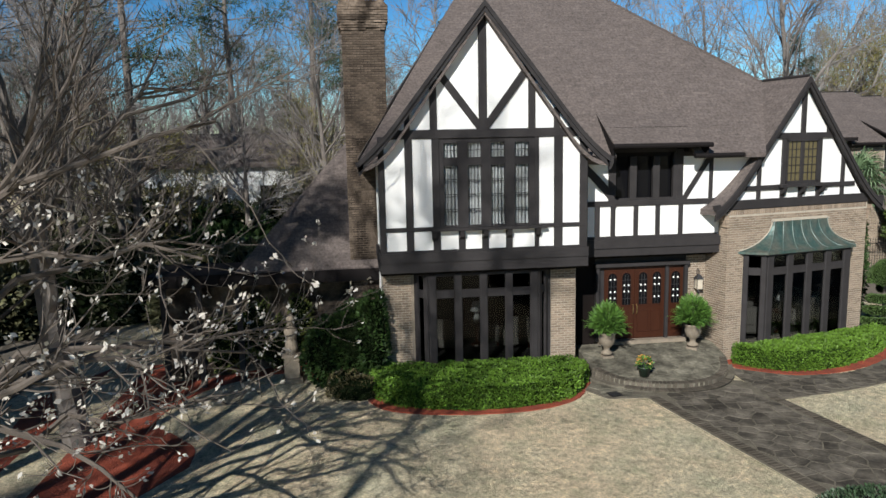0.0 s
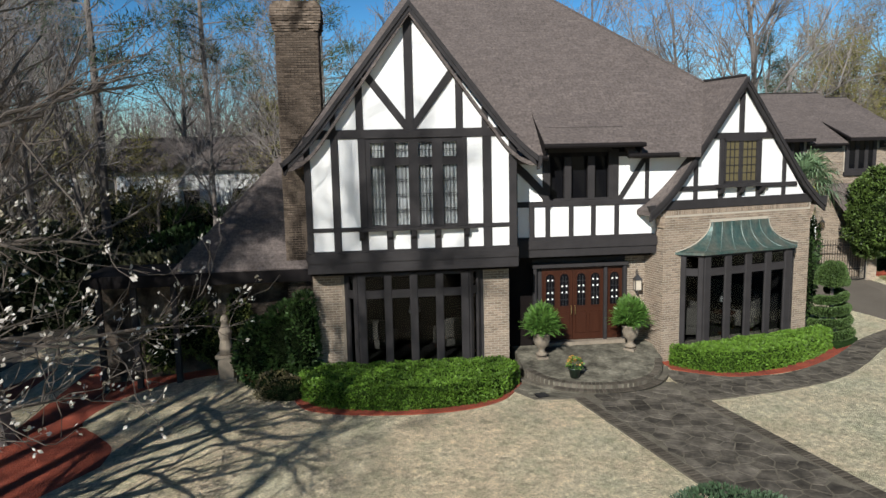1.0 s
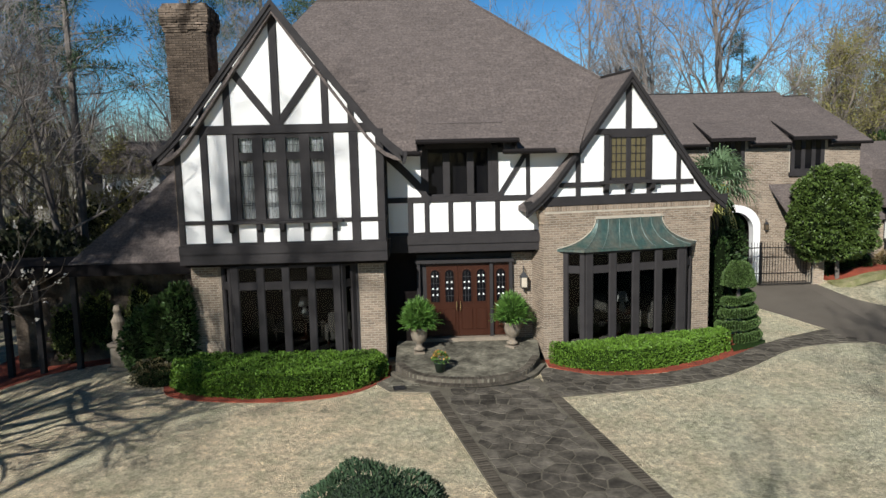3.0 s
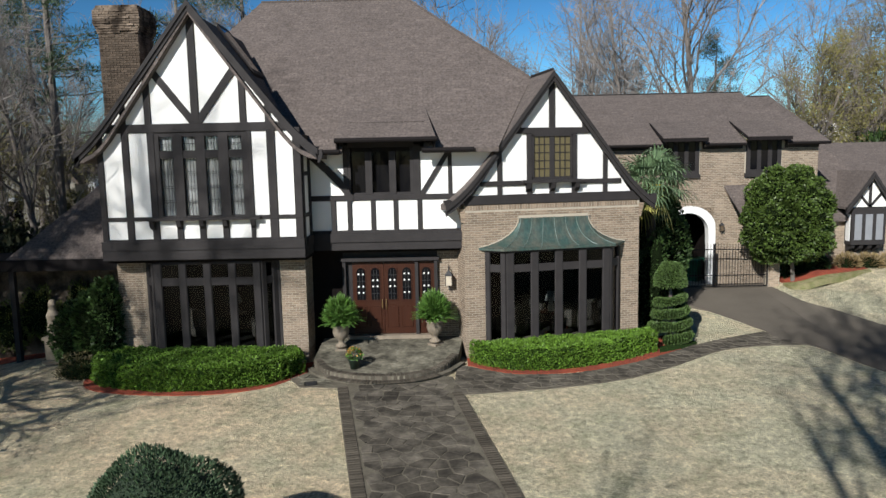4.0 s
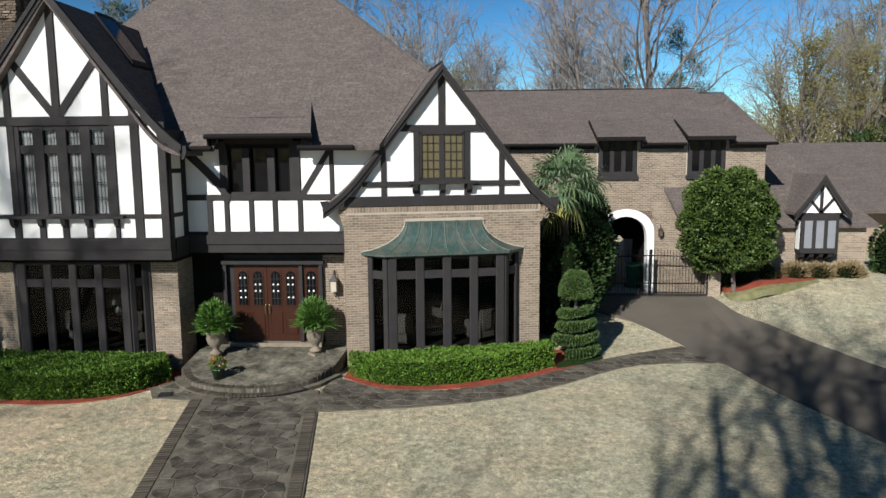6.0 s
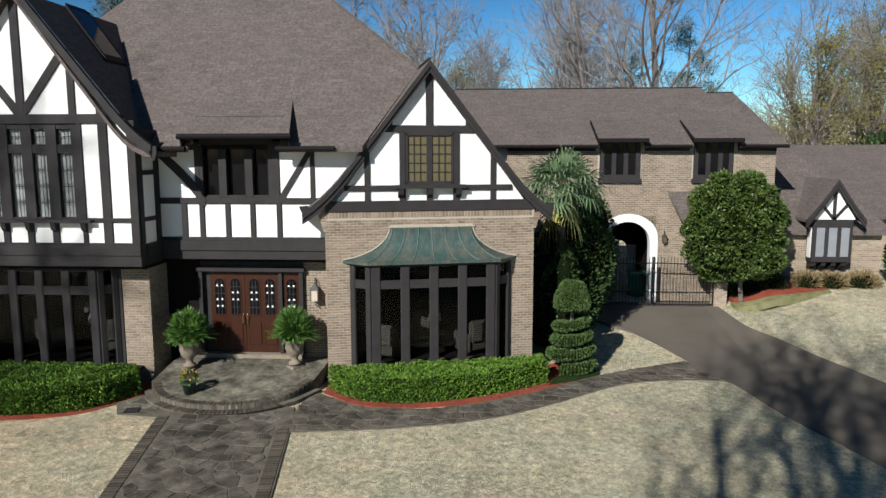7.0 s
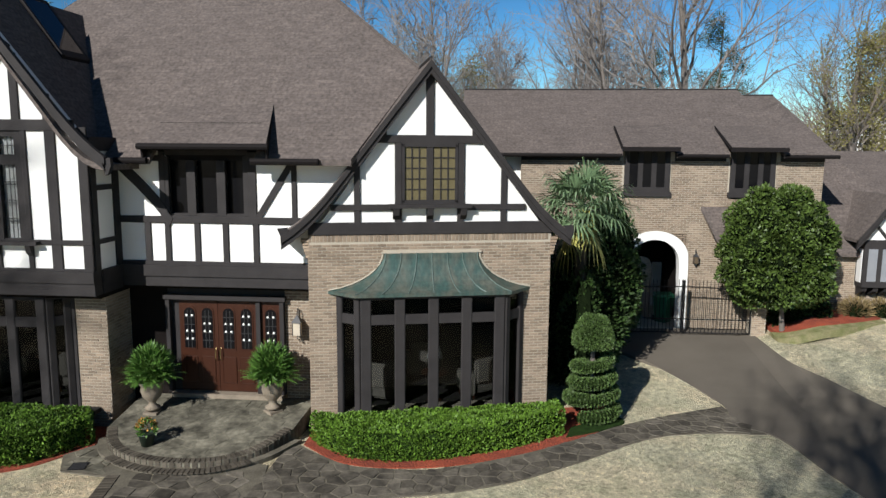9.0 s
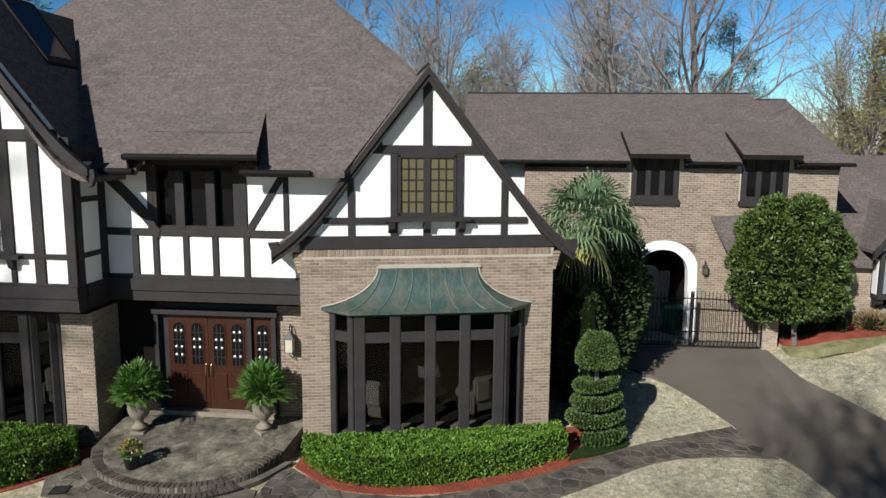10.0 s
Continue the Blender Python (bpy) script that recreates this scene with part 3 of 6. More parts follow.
part("soffit", boxes((5.0, 9.75, YB + 0.2, 22.6, 3.0, 3.12)), RECESS_DARK, house)
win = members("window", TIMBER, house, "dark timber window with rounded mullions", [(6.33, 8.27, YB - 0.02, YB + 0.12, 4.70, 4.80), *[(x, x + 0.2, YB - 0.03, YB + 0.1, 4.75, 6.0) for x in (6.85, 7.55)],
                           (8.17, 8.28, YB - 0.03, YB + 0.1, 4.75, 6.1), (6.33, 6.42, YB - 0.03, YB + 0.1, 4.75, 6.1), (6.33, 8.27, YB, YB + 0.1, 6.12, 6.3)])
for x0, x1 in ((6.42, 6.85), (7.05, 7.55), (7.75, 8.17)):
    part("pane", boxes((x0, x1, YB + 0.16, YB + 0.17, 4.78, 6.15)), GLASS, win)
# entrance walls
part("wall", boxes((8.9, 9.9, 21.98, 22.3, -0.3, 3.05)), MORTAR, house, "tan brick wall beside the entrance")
# this wall's near-black stands in for the deep shade beside the door
part("wall", boxes((4.9, 6.0, 22.0, 22.3, -0.3, 3.05)), RECESS_DARK, house, "panelled wall beside the entrance, near-black for the recess shade")
part("wall", boxes((6.0, 8.9, 22.0, 22.3, 2.80, 3.05)), TIMBER, house)
part("wall", boxes((4.86, 5.05, YP + 1.04, 22.2, -0.4, 2.96)), MORTAR, house)
part("back_wall", boxes((-0.4, 16, 29.8, 30.1, -0.4, 6.2)), STUCCO, house)
part("side_wall", boxes((-0.5, -0.3, 22.3, 29.8, -0.6, 6.2)), STUCCO, house)

# entrance doors
entry = members("door_frame", TIMBER, house, "dark painted entrance frame", [(6.0, 6.10, 21.84, 22.05, 0.4, 2.78), (8.80, 8.9, 21.84, 22.05, 0.4, 2.78), (5.95, 8.95, 21.80, 22.05, 2.70, 2.80), (8.21, 8.31, 21.88, 22.05, 0.4, 2.7), (6.1, 6.29, 21.98, 22.05, 0.4, 2.72)])
part("threshold", boxes((6.1, 8.85, 21.74, 22.0, 0.0, 0.40)), URN, house, "pale stone threshold")


def arch_light(bm, x0, x1, z0, z1, y0, y1):
    """An upright light with a half-round head."""
    r, cx = (x1 - x0) / 2, (x0 + x1) / 2
    slab_xz(bm, [(x0, z0), (x1, z0)] + [(cx + r * math.cos(radians(a)), z1 - r + r * math.sin(radians(a))) for a in range(0, 181, 20)], y0, y1)


def door_leaf(x0, x1, lights, kind):
    leaf = part(kind, boxes((x0, x1, 21.96, 22.02, 0.42, 2.66)), WOOD, entry, "red-brown mahogany door with leaded arched lights")
    w = (x1 - x0)
    for a, b in lights:
        bm = bmesh.new()
        arch_light(bm, x0 + a * w, x0 + b * w, 1.45, 2.52, 21.945, 21.965)
        part("frame", bm, WOOD, leaf)
        bm = bmesh.new()
        arch_light(bm, x0 + a * w + 0.03, x0 + b * w - 0.03, 1.49, 2.48, 21.938, 21.95)
        part("glass", bm, GLASS, leaf, "dark leaded glass")
        bm = bmesh.new()
        xa, xb = x0 + a * w + 0.03, x0 + b * w - 0.03
        for k in (1, 2):
            x = xa + (xb - xa) * k / 3
            box(bm, x - 0.006, x + 0.006, 21.93, 21.94, 1.49, 2.42)
        for k in range(1, 5):
            z = 1.49 + 0.96 * k / 5
            box(bm, xa, xb, 21.93, 21.94, z - 0.006, z + 0.006)
        part("leading", bm, LEAD, leaf)
        # white jewels stand in for bright reflections in the leaded glass
        bm = bmesh.new()
        for k in (1, 2):
            for j in (1, 2, 3, 4):
                if (k * 3 + j * 5 + int(x0 * 10) + int(a * 10)) % 3:
                    bmesh.ops.create_icosphere(bm, subdivisions=1, radius=0.034, matrix=Matrix.Translation((xa + (xb - xa) * (k - 0.5) / 2, 21.935, 1.49 + 0.96 * j / 5 + 0.03)) @ Matrix.Diagonal((1, 0.4, 1, 1)))
        tagged(part("bevelled_glass", bm, GLINT, leaf, smooth=True), "glass jewels coloured white for their glints", kind="stuff")
        # lower panel
        if len(lights) < 3:
            bm = boxes((x0 + a * w - 0.01, x0 + b * w + 0.01, 21.945, 21.965, 0.62, 1.28))
            bmesh.ops.bevel(bm, geom=bm.edges[:], offset=0.015, segments=1, affect="EDGES")
            part("panel", bm, WOOD, leaf)
    return leaf


for x0, x1 in ((6.29, 7.245), (7.255, 8.21)):
    leaf = door_leaf(x0, x1, ((0.10, 0.44), (0.56, 0.90)), "door_leaf")
    hx = 7.19 if x0 < 7 else 7.31
    bm = bmesh.new()
    tube(bm, [(hx, 21.93, 1.2), (hx, 21.88, 1.25), (hx, 21.88, 1.45), (hx, 21.93, 1.5)], 0.013, 6)
    part("handle", bm, BRASS, leaf, "dull brass handle")
door_leaf(8.31, 8.80, ((0.16, 0.84),), "side_light")

# -- brick gable
def c_part(name, bm, mat, label="", parent=None):
    return part(name, bm, mat, parent or house, label, m=MC)


for r in ((0, 0.62, 0, 0.25, -0.4, 4.4), (4.92, LC, 0, 0.25, -0.4, 4.4), (0.62, 4.92, 0, 0.25, 3.0, 4.4), (0.62, 4.92, 0, 0.25, -0.4, 0.3), (0, 0.25, 0.25, 4.5, -0.4, 4.4), (LC - 0.25, LC, 0.25, 8.3, -0.4, 4.4)):
    c_part("wall", boxes(r), MORTAR, "tan brick wall of the smaller gable")
CU = 2.72
bm = bmesh.new()
slab_xz(bm, [(0.1, 4.4), (LC - 0.1, 4.4), (CU, 8.05)], 0.02, 0.25)
c_part("gable", bm, STUCCO, "white stucco face of the smaller gable")
for x0, x1, z0, z1 in [(2.63, 2.81, 6.55, 8.0), (1.02, 1.16, 4.62, 5.9), (4.36, 4.50, 4.62, 5.9), (1.93, 2.09, 4.62, 6.5), (3.35, 3.51, 4.62, 6.5), (2.64, 2.80, 4.62, 6.5), (3.68, 3.78, 6.5, 6.85), (1.66, 1.76, 6.5, 6.85)]:
    timber(x0, x1, z0, z1, -0.03, 0.04, MC)
for x0, x1, z0, z1 in [(0.0, LC, 4.38, 4.66), (0.5, 1.95, 4.92, 5.06), (3.5, 4.95, 4.92, 5.06), (1.45, 3.99, 6.42, 6.60)]:
    timber(x0, x1, z0, z1, -0.038, 0.04, MC)
win = members("window", TIMBER, house, "olive shuttered window under a dark sill", [(2.09, 3.35, -0.045, 0.03, 5.06, 5.16), (2.09, 3.35, -0.045, 0.03, 6.34, 6.45), (2.09, 2.15, -0.045, 0.03, 5.1, 6.4), (3.29, 3.35, -0.045, 0.03, 5.1, 6.4)], MC)
for x0, x1 in ((2.15, 2.64), (2.80, 3.29)):
    c_part("shutter", boxes((x0, x1, 0.0, 0.02, 5.16, 6.34)), OLIVE, "olive painted blind", win)
    bm = bmesh.new()
    for k in (1, 2):
        x = x0 + (x1 - x0) * k / 3
        box(bm, x - 0.012, x + 0.012, -0.02, 0.0, 5.16, 6.34)
    for k in range(1, 5):
        z = 5.16 + 1.18 * k / 5
        box(bm, x0, x1, -0.02, 0.0, z - 0.01, z + 0.01)
    c_part("leading", bm, TIMBER, "", win)
c_part("sill", boxes((1.80, 3.66, -0.2, 0.0, 4.98, 5.07)), TIMBER, "", win)
for x in (1.95, 2.72, 3.48):
    bm = bmesh.new()
    slab_xz(bm, [(0, 4.98), (0.16, 4.98), (0.12, 4.82), (0.0, 4.72)], x - 0.07, x + 0.07)
    bm.transform(Matrix(((0, 1, 0, 0), (-1, 0, 0, -0.03), (0, 0, 1, 0), (0, 0, 0, 1))))
    c_part("bracket", bm, TIMBER, "", win)
BAY = [(0.62, 0.0), (1.12, -0.42), (4.40, -0.42), (4.92, 0.0)]
bay("bay_window", BAY, (0.15, 2.52, 3.06), 0.24, house, MC)
bm = bmesh.new()
slab_xy(bm, BAY, -0.4, 0.14)
c_part("bay_base", bm, MORTAR)
# copper roof of the bay, swept out at the foot
low = [(0.42, 0.0), (1.0, -0.56), (4.52, -0.56), (5.10, 0.0)]
high = [(1.66, 0.0), (1.72, -0.05), (3.82, -0.05), (3.88, 0.0)]
bm = bmesh.new()
rings = []
for k in range(9):
    t = k / 8
    s = 1 - (1 - t) ** 1.9
    z = 3.12 + 0.84 * t ** 1.35
    rings.append([bm.verts.new((a[0] + (b[0] - a[0]) * s, a[1] + (b[1] - a[1]) * s, z)) for a, b in zip(low, high)])
for a, b in zip(rings, rings[1:]):
    for k in range(3):
        bm.faces.new((a[k], a[k + 1], b[k + 1], b[k]))
bm.faces.new(rings[-1])
foot = [bm.verts.new((x, y, 3.05)) for x, y in low]
for k in range(3):
    bm.faces.new((foot[k], foot[k + 1], rings[0][k + 1], rings[0][k]))
bm.faces.new(foot)
bay_roof = c_part("bay_roof", bm, COPPER, "green-brown weathered copper bay roof")
for f in [i / 6 for i in range(7)]:
    pts = []
    for k in range(9):
        t = k / 8
        s = 1 - (1 - t) ** 1.9
        a = [low[1][0] + (low[2][0] - low[1][0]) * f, low[1][1]]
        b = [high[1][0] + (high[2][0] - high[1][0]) * f, high[1][1]]
        pts.append((a[0] + (b[0] - a[0]) * s, a[1] + (b[1] - a[1]) * s - 0.004, 3.12 + 0.84 * t ** 1.35 + 0.006))
    bm = bmesh.new()
    tube(bm, pts, 0.014, 5)
    c_part("seam", bm, SEAM, "", bay_roof)
for side in (0, 1):
    pts = []
    for k in range(9):
        t = k / 8
        s = 1 - (1 - t) ** 1.9
        a, b = (low[0], high[0]) if side == 0 else (low[3], high[3])
        pts.append((a[0] + (b[0] - a[0]) * s, -0.02, 3.12 + 0.84 * t ** 1.35 + 0.015))
    bm = bmesh.new()
    tube(bm, pts, 0.022, 5)
    c_part("flashing", bm, MORTAR, "pale mortar flashing", bay_roof)
c_part("flashing", boxes((1.62, 3.92, -0.06, 0.01, 3.955, 3.995)), MORTAR, "", bay_roof)

# -- roofs
def rake(half, apex, slope, flare_x, flare_z, cx):
    """The right-hand outline of a bell-cast gable roof, from the apex down to the flared eave."""
    pts = []
    for k in range(15):
        x = k / 14 * (half + flare_x)
        z = apex - slope * x
        if x > half - 0.6:
            d = (x - half + 0.6) / (flare_x + 0.6)
            z += flare_z * d * d
        pts.append((cx + x, z))
    return pts


def gable_roof(right, cx, y0, y1, thick, m=None, parent=None, cover=None):
    """A gable roof behind its bargeboards; cover: the profile of the shingles where it lies below the boards."""
    for flip in (1, -1):
        side = [(cx + flip * (x - cx), z) for x, z in right]
        top = [(cx + flip * (x - cx), z) for x, z in cover or right]
        bm = bmesh.new()
        a = [bm.verts.new((x, y0, z)) for x, z in top]
        b = [bm.verts.new((x, y1, z)) for x, z in top]
        c = [bm.verts.new((x, y0, z - thick)) for x, z in top]
        d = [bm.verts.new((x, y1, z - thick)) for x, z in top]
        for i in range(len(side) - 1):
            bm.faces.new((a[i], a[i + 1], b[i + 1], b[i]))
            bm.faces.new((c[i], d[i], d[i + 1], c[i + 1]))
            bm.faces.new((a[i], c[i], c[i + 1], a[i + 1]))
            bm.faces.new((b[i], b[i + 1], d[i + 1], d[i]))
        bm.faces.new((a[-1], c[-1], d[-1], b[-1]))
        roof_part(bm, parent or house, "brown shingle gable roof with flared eaves", m)
        for drop0, drop1, out in ((0.02, 0.18, 0.07), (0.18, 0.32, 0.03)):
            bm = bmesh.new()
            slab_xz(bm, [(x, z - drop0) for x, z in side] + [(x, z - drop1) for x, z in side[::-1]], y0 - out, y0 + 0.05)
            part("bargeboard", bm, TIMBER, parent or house, "dark painted bargeboard", m=m)


gable_roof(rake(2.95, 10.14, 1.28, 0.42, 0.28, 2.36), 2.36, 20.12, 27.0, 0.12, cover=rake(2.95, 9.87, 1.385, 0.42, 0.72, 2.36))
gable_roof(rake(2.75, 8.25, 1.28, 0.55, 0.38, CU), CU, -0.14, 6.5, 0.15, MC)
# scrolled ends of the eaves
for x, y, z, m in ((5.72, 20.14, 5.95, None), (-0.55, -0.12, 4.45, MC), (5.95, -0.12, 4.45, MC), (-1.0, 20.14, 5.95, None)):
    bm = bmesh.new()
    slab_xz(bm, [(-0.1, 0.1), (0.12, 0.12), (0.13, -0.05), (0.06, -0.22), (0.0, -0.25), (-0.02, -0.1)], y - 0.05, y + 0.06)
    bm.transform(Matrix.Translation((x, 0, z)))
    part("eave_scroll", bm, TIMBER, house, m=m)
RZ, RY = 11.55, 27.1
ra, rb = (2.6, RY, RZ), (7.9, RY, RZ)
meet = (11.95, 23.4, 8.22)
for pts in ([(-1.0, 20.98, 6.06), (6.25, 20.98, 6.06), (6.25, 22.3, 7.243), (8.6, 22.3, 7.243), (8.6, 20.98, 6.06), (10.75, 20.98, 6.06), meet, rb, ra], [meet, (13.55, 33.0, 6.15), rb], [rb, (13.55, 33.0, 6.15), (-1.0, 33.0, 6.15), ra], [ra, (-1.0, 33.0, 6.15), (-1.0, 21.1, 6.15)]):
    bm = bmesh.new()
    sheet(bm, pts, 0.14)
    roof_part(bm, house, "tall brown shingle hip roof")
for p, q, r in ((rb, meet, 0.05), (ra, rb, 0.05), (MC @ Vector((CU, -0.1, 8.27)), MC @ Vector((CU, 2.9, 8.27)), 0.045)):
    bm = bmesh.new()
    tube(bm, [p, q], r, 6)
    part("ridge_cap", bm, ROOF if r > 0.046 else TIMBER, house)
for x0, x1 in ((5.45, 6.2), (8.55, 10.05)):
    bm = bmesh.new()
    tube(bm, [(x0, 20.92, 6.0), (x1, 20.92, 6.0)], 0.07, 8)
    part("gutter", bm, GUTTER_SHADE, house)
bm = bmesh.new()
sheet(bm, [(6.1, 20.78, 6.39), (8.95, 20.78, 6.39), (8.63, 22.36, 7.302), (6.1, 22.36, 7.302)], 0.05)
roof_part(bm, house, "small shed roof over the window", name="dormer_roof")
bm = bmesh.new()
tube(bm, [(6.08, 20.76, 6.31), (9.0, 20.76, 6.31)], 0.07, 8)
part("gutter", bm, GUTTER_SHADE, house)
for x, xt in ((6.12, 6.12), (8.92, 8.62)):   # thin cheeks between the shed roof and the main slope, black for their shade
    bm = bmesh.new()
    rows = [[bm.verts.new((px + d, y, z)) for px, y, z in ((x, 20.84, 6.36), (x, 20.9, 6.0), (xt, 22.36, 7.2), (xt, 22.34, 7.285))] for d in (-0.02, 0.02)]
    bm.faces.new(rows[0])
    bm.faces.new(rows[1][::-1])
    for k in range(4):
        bm.faces.new((rows[0][k], rows[0][(k + 1) % 4], rows[1][(k + 1) % 4], rows[1][k]))
    part("dormer_cheek", bm, GUTTER_SHADE, house)
# black face and sides put in the shade above the recessed window
part("dormer_face", boxes((6.25, 8.62, YB + 0.08, YB + 0.2, 6.0, 6.85)), GUTTER_SHADE, house)
for x in (6.2, 8.58):
    part("dormer_side", boxes((x, x + 0.06, YB, 22.3, 6.05, 6.6)), GUTTER_SHADE, house)
# skylight in the side slope of the large gable
slope = lambda x: 9.87 - 1.385 * (x - 2.36)
bm = bmesh.new()
sheet(bm, [(x, y, slope(x) + 0.1) for x, y in ((2.40, 22.45), (2.40, 23.6), (3.44, 23.6), (3.44, 22.45))], 0.2)
sk = part("skylight", bm, GUTTER_SHADE, house, "dark framed roof skylight")
for x0, x1, y0, y1 in ((2.40, 3.44, 22.44, 22.53), (2.40, 3.44, 23.52, 23.61), (3.36, 3.46, 22.53, 23.52), (2.38, 2.46, 22.53, 23.52)):
    bm = bmesh.new()
    sheet(bm, [(x, y, slope(x) + 0.125) for x, y in ((x0, y0), (x0, y1), (x1, y1), (x1, y0))], 0.03)
    part("frame", bm, TIMBER, sk)
bm = bmesh.new()
sheet(bm, [(x, y, slope(x) + 0.112) for x, y in ((2.46, 22.53), (2.46, 23.52), (3.36, 23.52), (3.36, 22.53))], 0.02)
part("pane", bm, SKYGLASS, sk, "dark pane mirroring the sky")

# -- side wing and chimney at the left
bm = bmesh.new()
sheet(bm, [(-4.7, 22.5, 2.9), (-0.45, 22.5, 2.9), (-0.45, 26.5, 6.7), (-1.3, 26.5, 6.7)], 0.16)
roof_part(bm, house, "brown shingle lean-to roof at the side")
bm = bmesh.new()
sheet(bm, [(-4.7, 22.5, 2.9), (-1.3, 26.5, 6.7), (-1.3, 30, 6.7), (-4.7, 31, 2.9)], 0.16)
roof_part(bm, house, "brown shingle lean-to roof at the side")
part("porch_roof", boxes((-7.2, -0.5, 22.42, 24.6, 2.5, 2.86)), GUTTER_SHADE, house, "dark eave of the side porch")
for x in (-6.9, -5.9, -4.75):
    part("porch_post", boxes((x, x + 0.16, 22.6, 22.76, -1, 2.6)), TIMBER, house)
# dark mortar colour puts the porch's shade into this tan wall
part("porch_wall", boxes((-7.1, -1.4, 23.6, 23.8, -1, 2.6)), DARK_MORTAR, house, "tan wall under the side porch, darkened for its shade")
bm = bmesh.new()
pts = [(-1.33, -0.6), (-0.12, -0.6), (-0.12, 10.5), (-1.33, 10.5)]
slab_xz(bm, pts, 22.72, 23.8)
chimney = part("chimney", bm, DARK_MORTAR, house, "weathered brown brick chimney with a flared top")

# -- rear wing
YE = 29.5
for r in ((14.6, 18.1, YE, YE + 0.3, -0.2, 6.25), (20.05, 24.2, YE, YE + 0.3, -0.2, 6.25), (18.1, 20.05, YE, YE + 0.3, 3.6, 6.25), (23.9, 24.2, YE + 0.3, 36, -0.2, 6.25)):
    part("wall", boxes(r), MORTAR, house, "tan brick wall of the rear wing")
e0, rz, ry = YE - 0.35, 8.52, YE + 4.0
for pts in ([(12.5, e0, 6.2), (17.83, e0, 6.2), (17.83, YE + 1, 6.92), (19.52, YE + 1, 6.92), (19.52, e0, 6.2), (21.18, e0, 6.2), (21.18, YE + 1, 6.92), (22.82, YE + 1, 6.92), (22.82, e0, 6.2), (24.45, e0, 6.2), (23.75, ry - 0.44, rz - 0.235), (22.7, ry - 0.44, rz - 0.235), (22.6, ry, rz), (12.5, ry, rz)], [(24.45, e0, 6.2), (24.55, ry + 4, 6.2), (23.75, ry - 0.44, rz - 0.235)], [(12.5, ry, rz), (22.6, ry, rz), (24.0, ry + 4, 6.2), (12.5, ry + 4, 6.2)]):
    bm = bmesh.new()
    sheet(bm, pts, 0.14)
    roof_part(bm, house, "long brown shingle roof of the rear wing")
for p, q in (((12.5, ry, rz + 0.02), (22.62, ry, rz + 0.02)), ((22.7, ry - 0.44, rz - 0.22), (23.75, ry - 0.44, rz - 0.22))):
    bm = bmesh.new()
    tube(bm, [p, q], 0.028, 6)
    part("ridge_cap", bm, TIMBER, house)
for x0, x1 in ((12.5, 17.8), (19.55, 21.15), (22.85, 24.5)):
    bm = bmesh.new()
    tube(bm, [(x0, e0, 6.12), (x1, e0, 6.12)], 0.06, 8)
    part("gutter", bm, GUTTER_SHADE, house)
    part("eave_board", boxes((max(x0, 14.6), min(x1, 24.2), YE - 0.04, YE, 5.95, 6.2)), TIMBER, house)
for x0, x1 in ((17.95, 19.4), (21.3, 22.7)):
    win = members("window", TIMBER, house, "dark timber window of the rear wing", [(x0, x1, YE - 0.08, YE, 4.95, 5.1), *[(x, x + 0.16, YE - 0.06, YE, 5.05, 6.3) for x in (x0, x0 + 0.43, x0 + 0.86, x1 - 0.16)], (x0 - 0.05, x1 + 0.05, YE - 0.1, YE, 4.8, 4.96)])
    part("pane", boxes((x0 + 0.05, x1 - 0.05, YE - 0.03, YE - 0.02, 5.05, 6.3)), GLASS, win)
    bm = bmesh.new()
    sheet(bm, [(x0 - 0.15, YE - 0.55, 6.42), (x1 + 0.15, YE - 0.55, 6.42), (x1 + 0.15, YE + 1.6, 7.2), (x0 - 0.15, YE + 1.6, 7.2)], 0.12)
    roof_part(bm, house, "small shed roof over a window", name="dormer_roof")
    part("gutter", boxes((x0 - 0.18, x1 + 0.18, YE - 0.6, YE - 0.52, 6.26, 6.40)), GUTTER_SHADE, house)
    # dark tube stands in for the shadow along the shed roof's left edge
    bm = bmesh.new()
    tube(bm, [(x0 - 0.17, YE - 0.56, 6.36), (x0 - 0.17, YE + 1.5, 7.12)], 0.05, 6)
    part("edge_shadow", bm, GUTTER_SHADE, house)
# white arch of the passage
outer = [(18.0, 0.3), (18.0, 3.0)] + [(19.07 + 1.07 * math.cos(radians(a)), 2.75 + 0.92 * math.sin(radians(a))) for a in range(170, 9, -10)] + [(20.14, 2.5), (20.14, 0.3)]
inner = [(19.86, 0.3), (19.86, 2.4)] + [(19.05 + 0.8 * math.cos(radians(a)), 2.6 + 0.78 * math.sin(radians(a))) for a in range(10, 171, 10)] + [(18.25, 2.8), (18.25, 0.3)]
bm = bmesh.new()
slab_xz(bm, outer + inner, YE - 0.05, YE + 0.35)
part("arch_trim", bm, WHITE, house, "white painted arch of the passage")
# passage walls and ceiling carry their shade as a near-black colour
part("passage_wall", boxes((17.9, 18.1, YE + 0.35, 33, 0, 3.7)), RECESS_DARK, house)
part("passage_wall", boxes((20.1, 20.3, YE + 0.35, 33, 0, 3.7)), RECESS_DARK, house)
part("passage_ceiling", boxes((17.9, 20.3, YE + 0.3, 33, 3.6, 3.75)), RECESS_DARK, house)
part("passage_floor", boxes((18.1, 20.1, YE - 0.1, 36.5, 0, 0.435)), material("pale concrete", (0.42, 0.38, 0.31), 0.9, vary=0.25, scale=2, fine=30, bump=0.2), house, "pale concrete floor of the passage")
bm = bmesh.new()
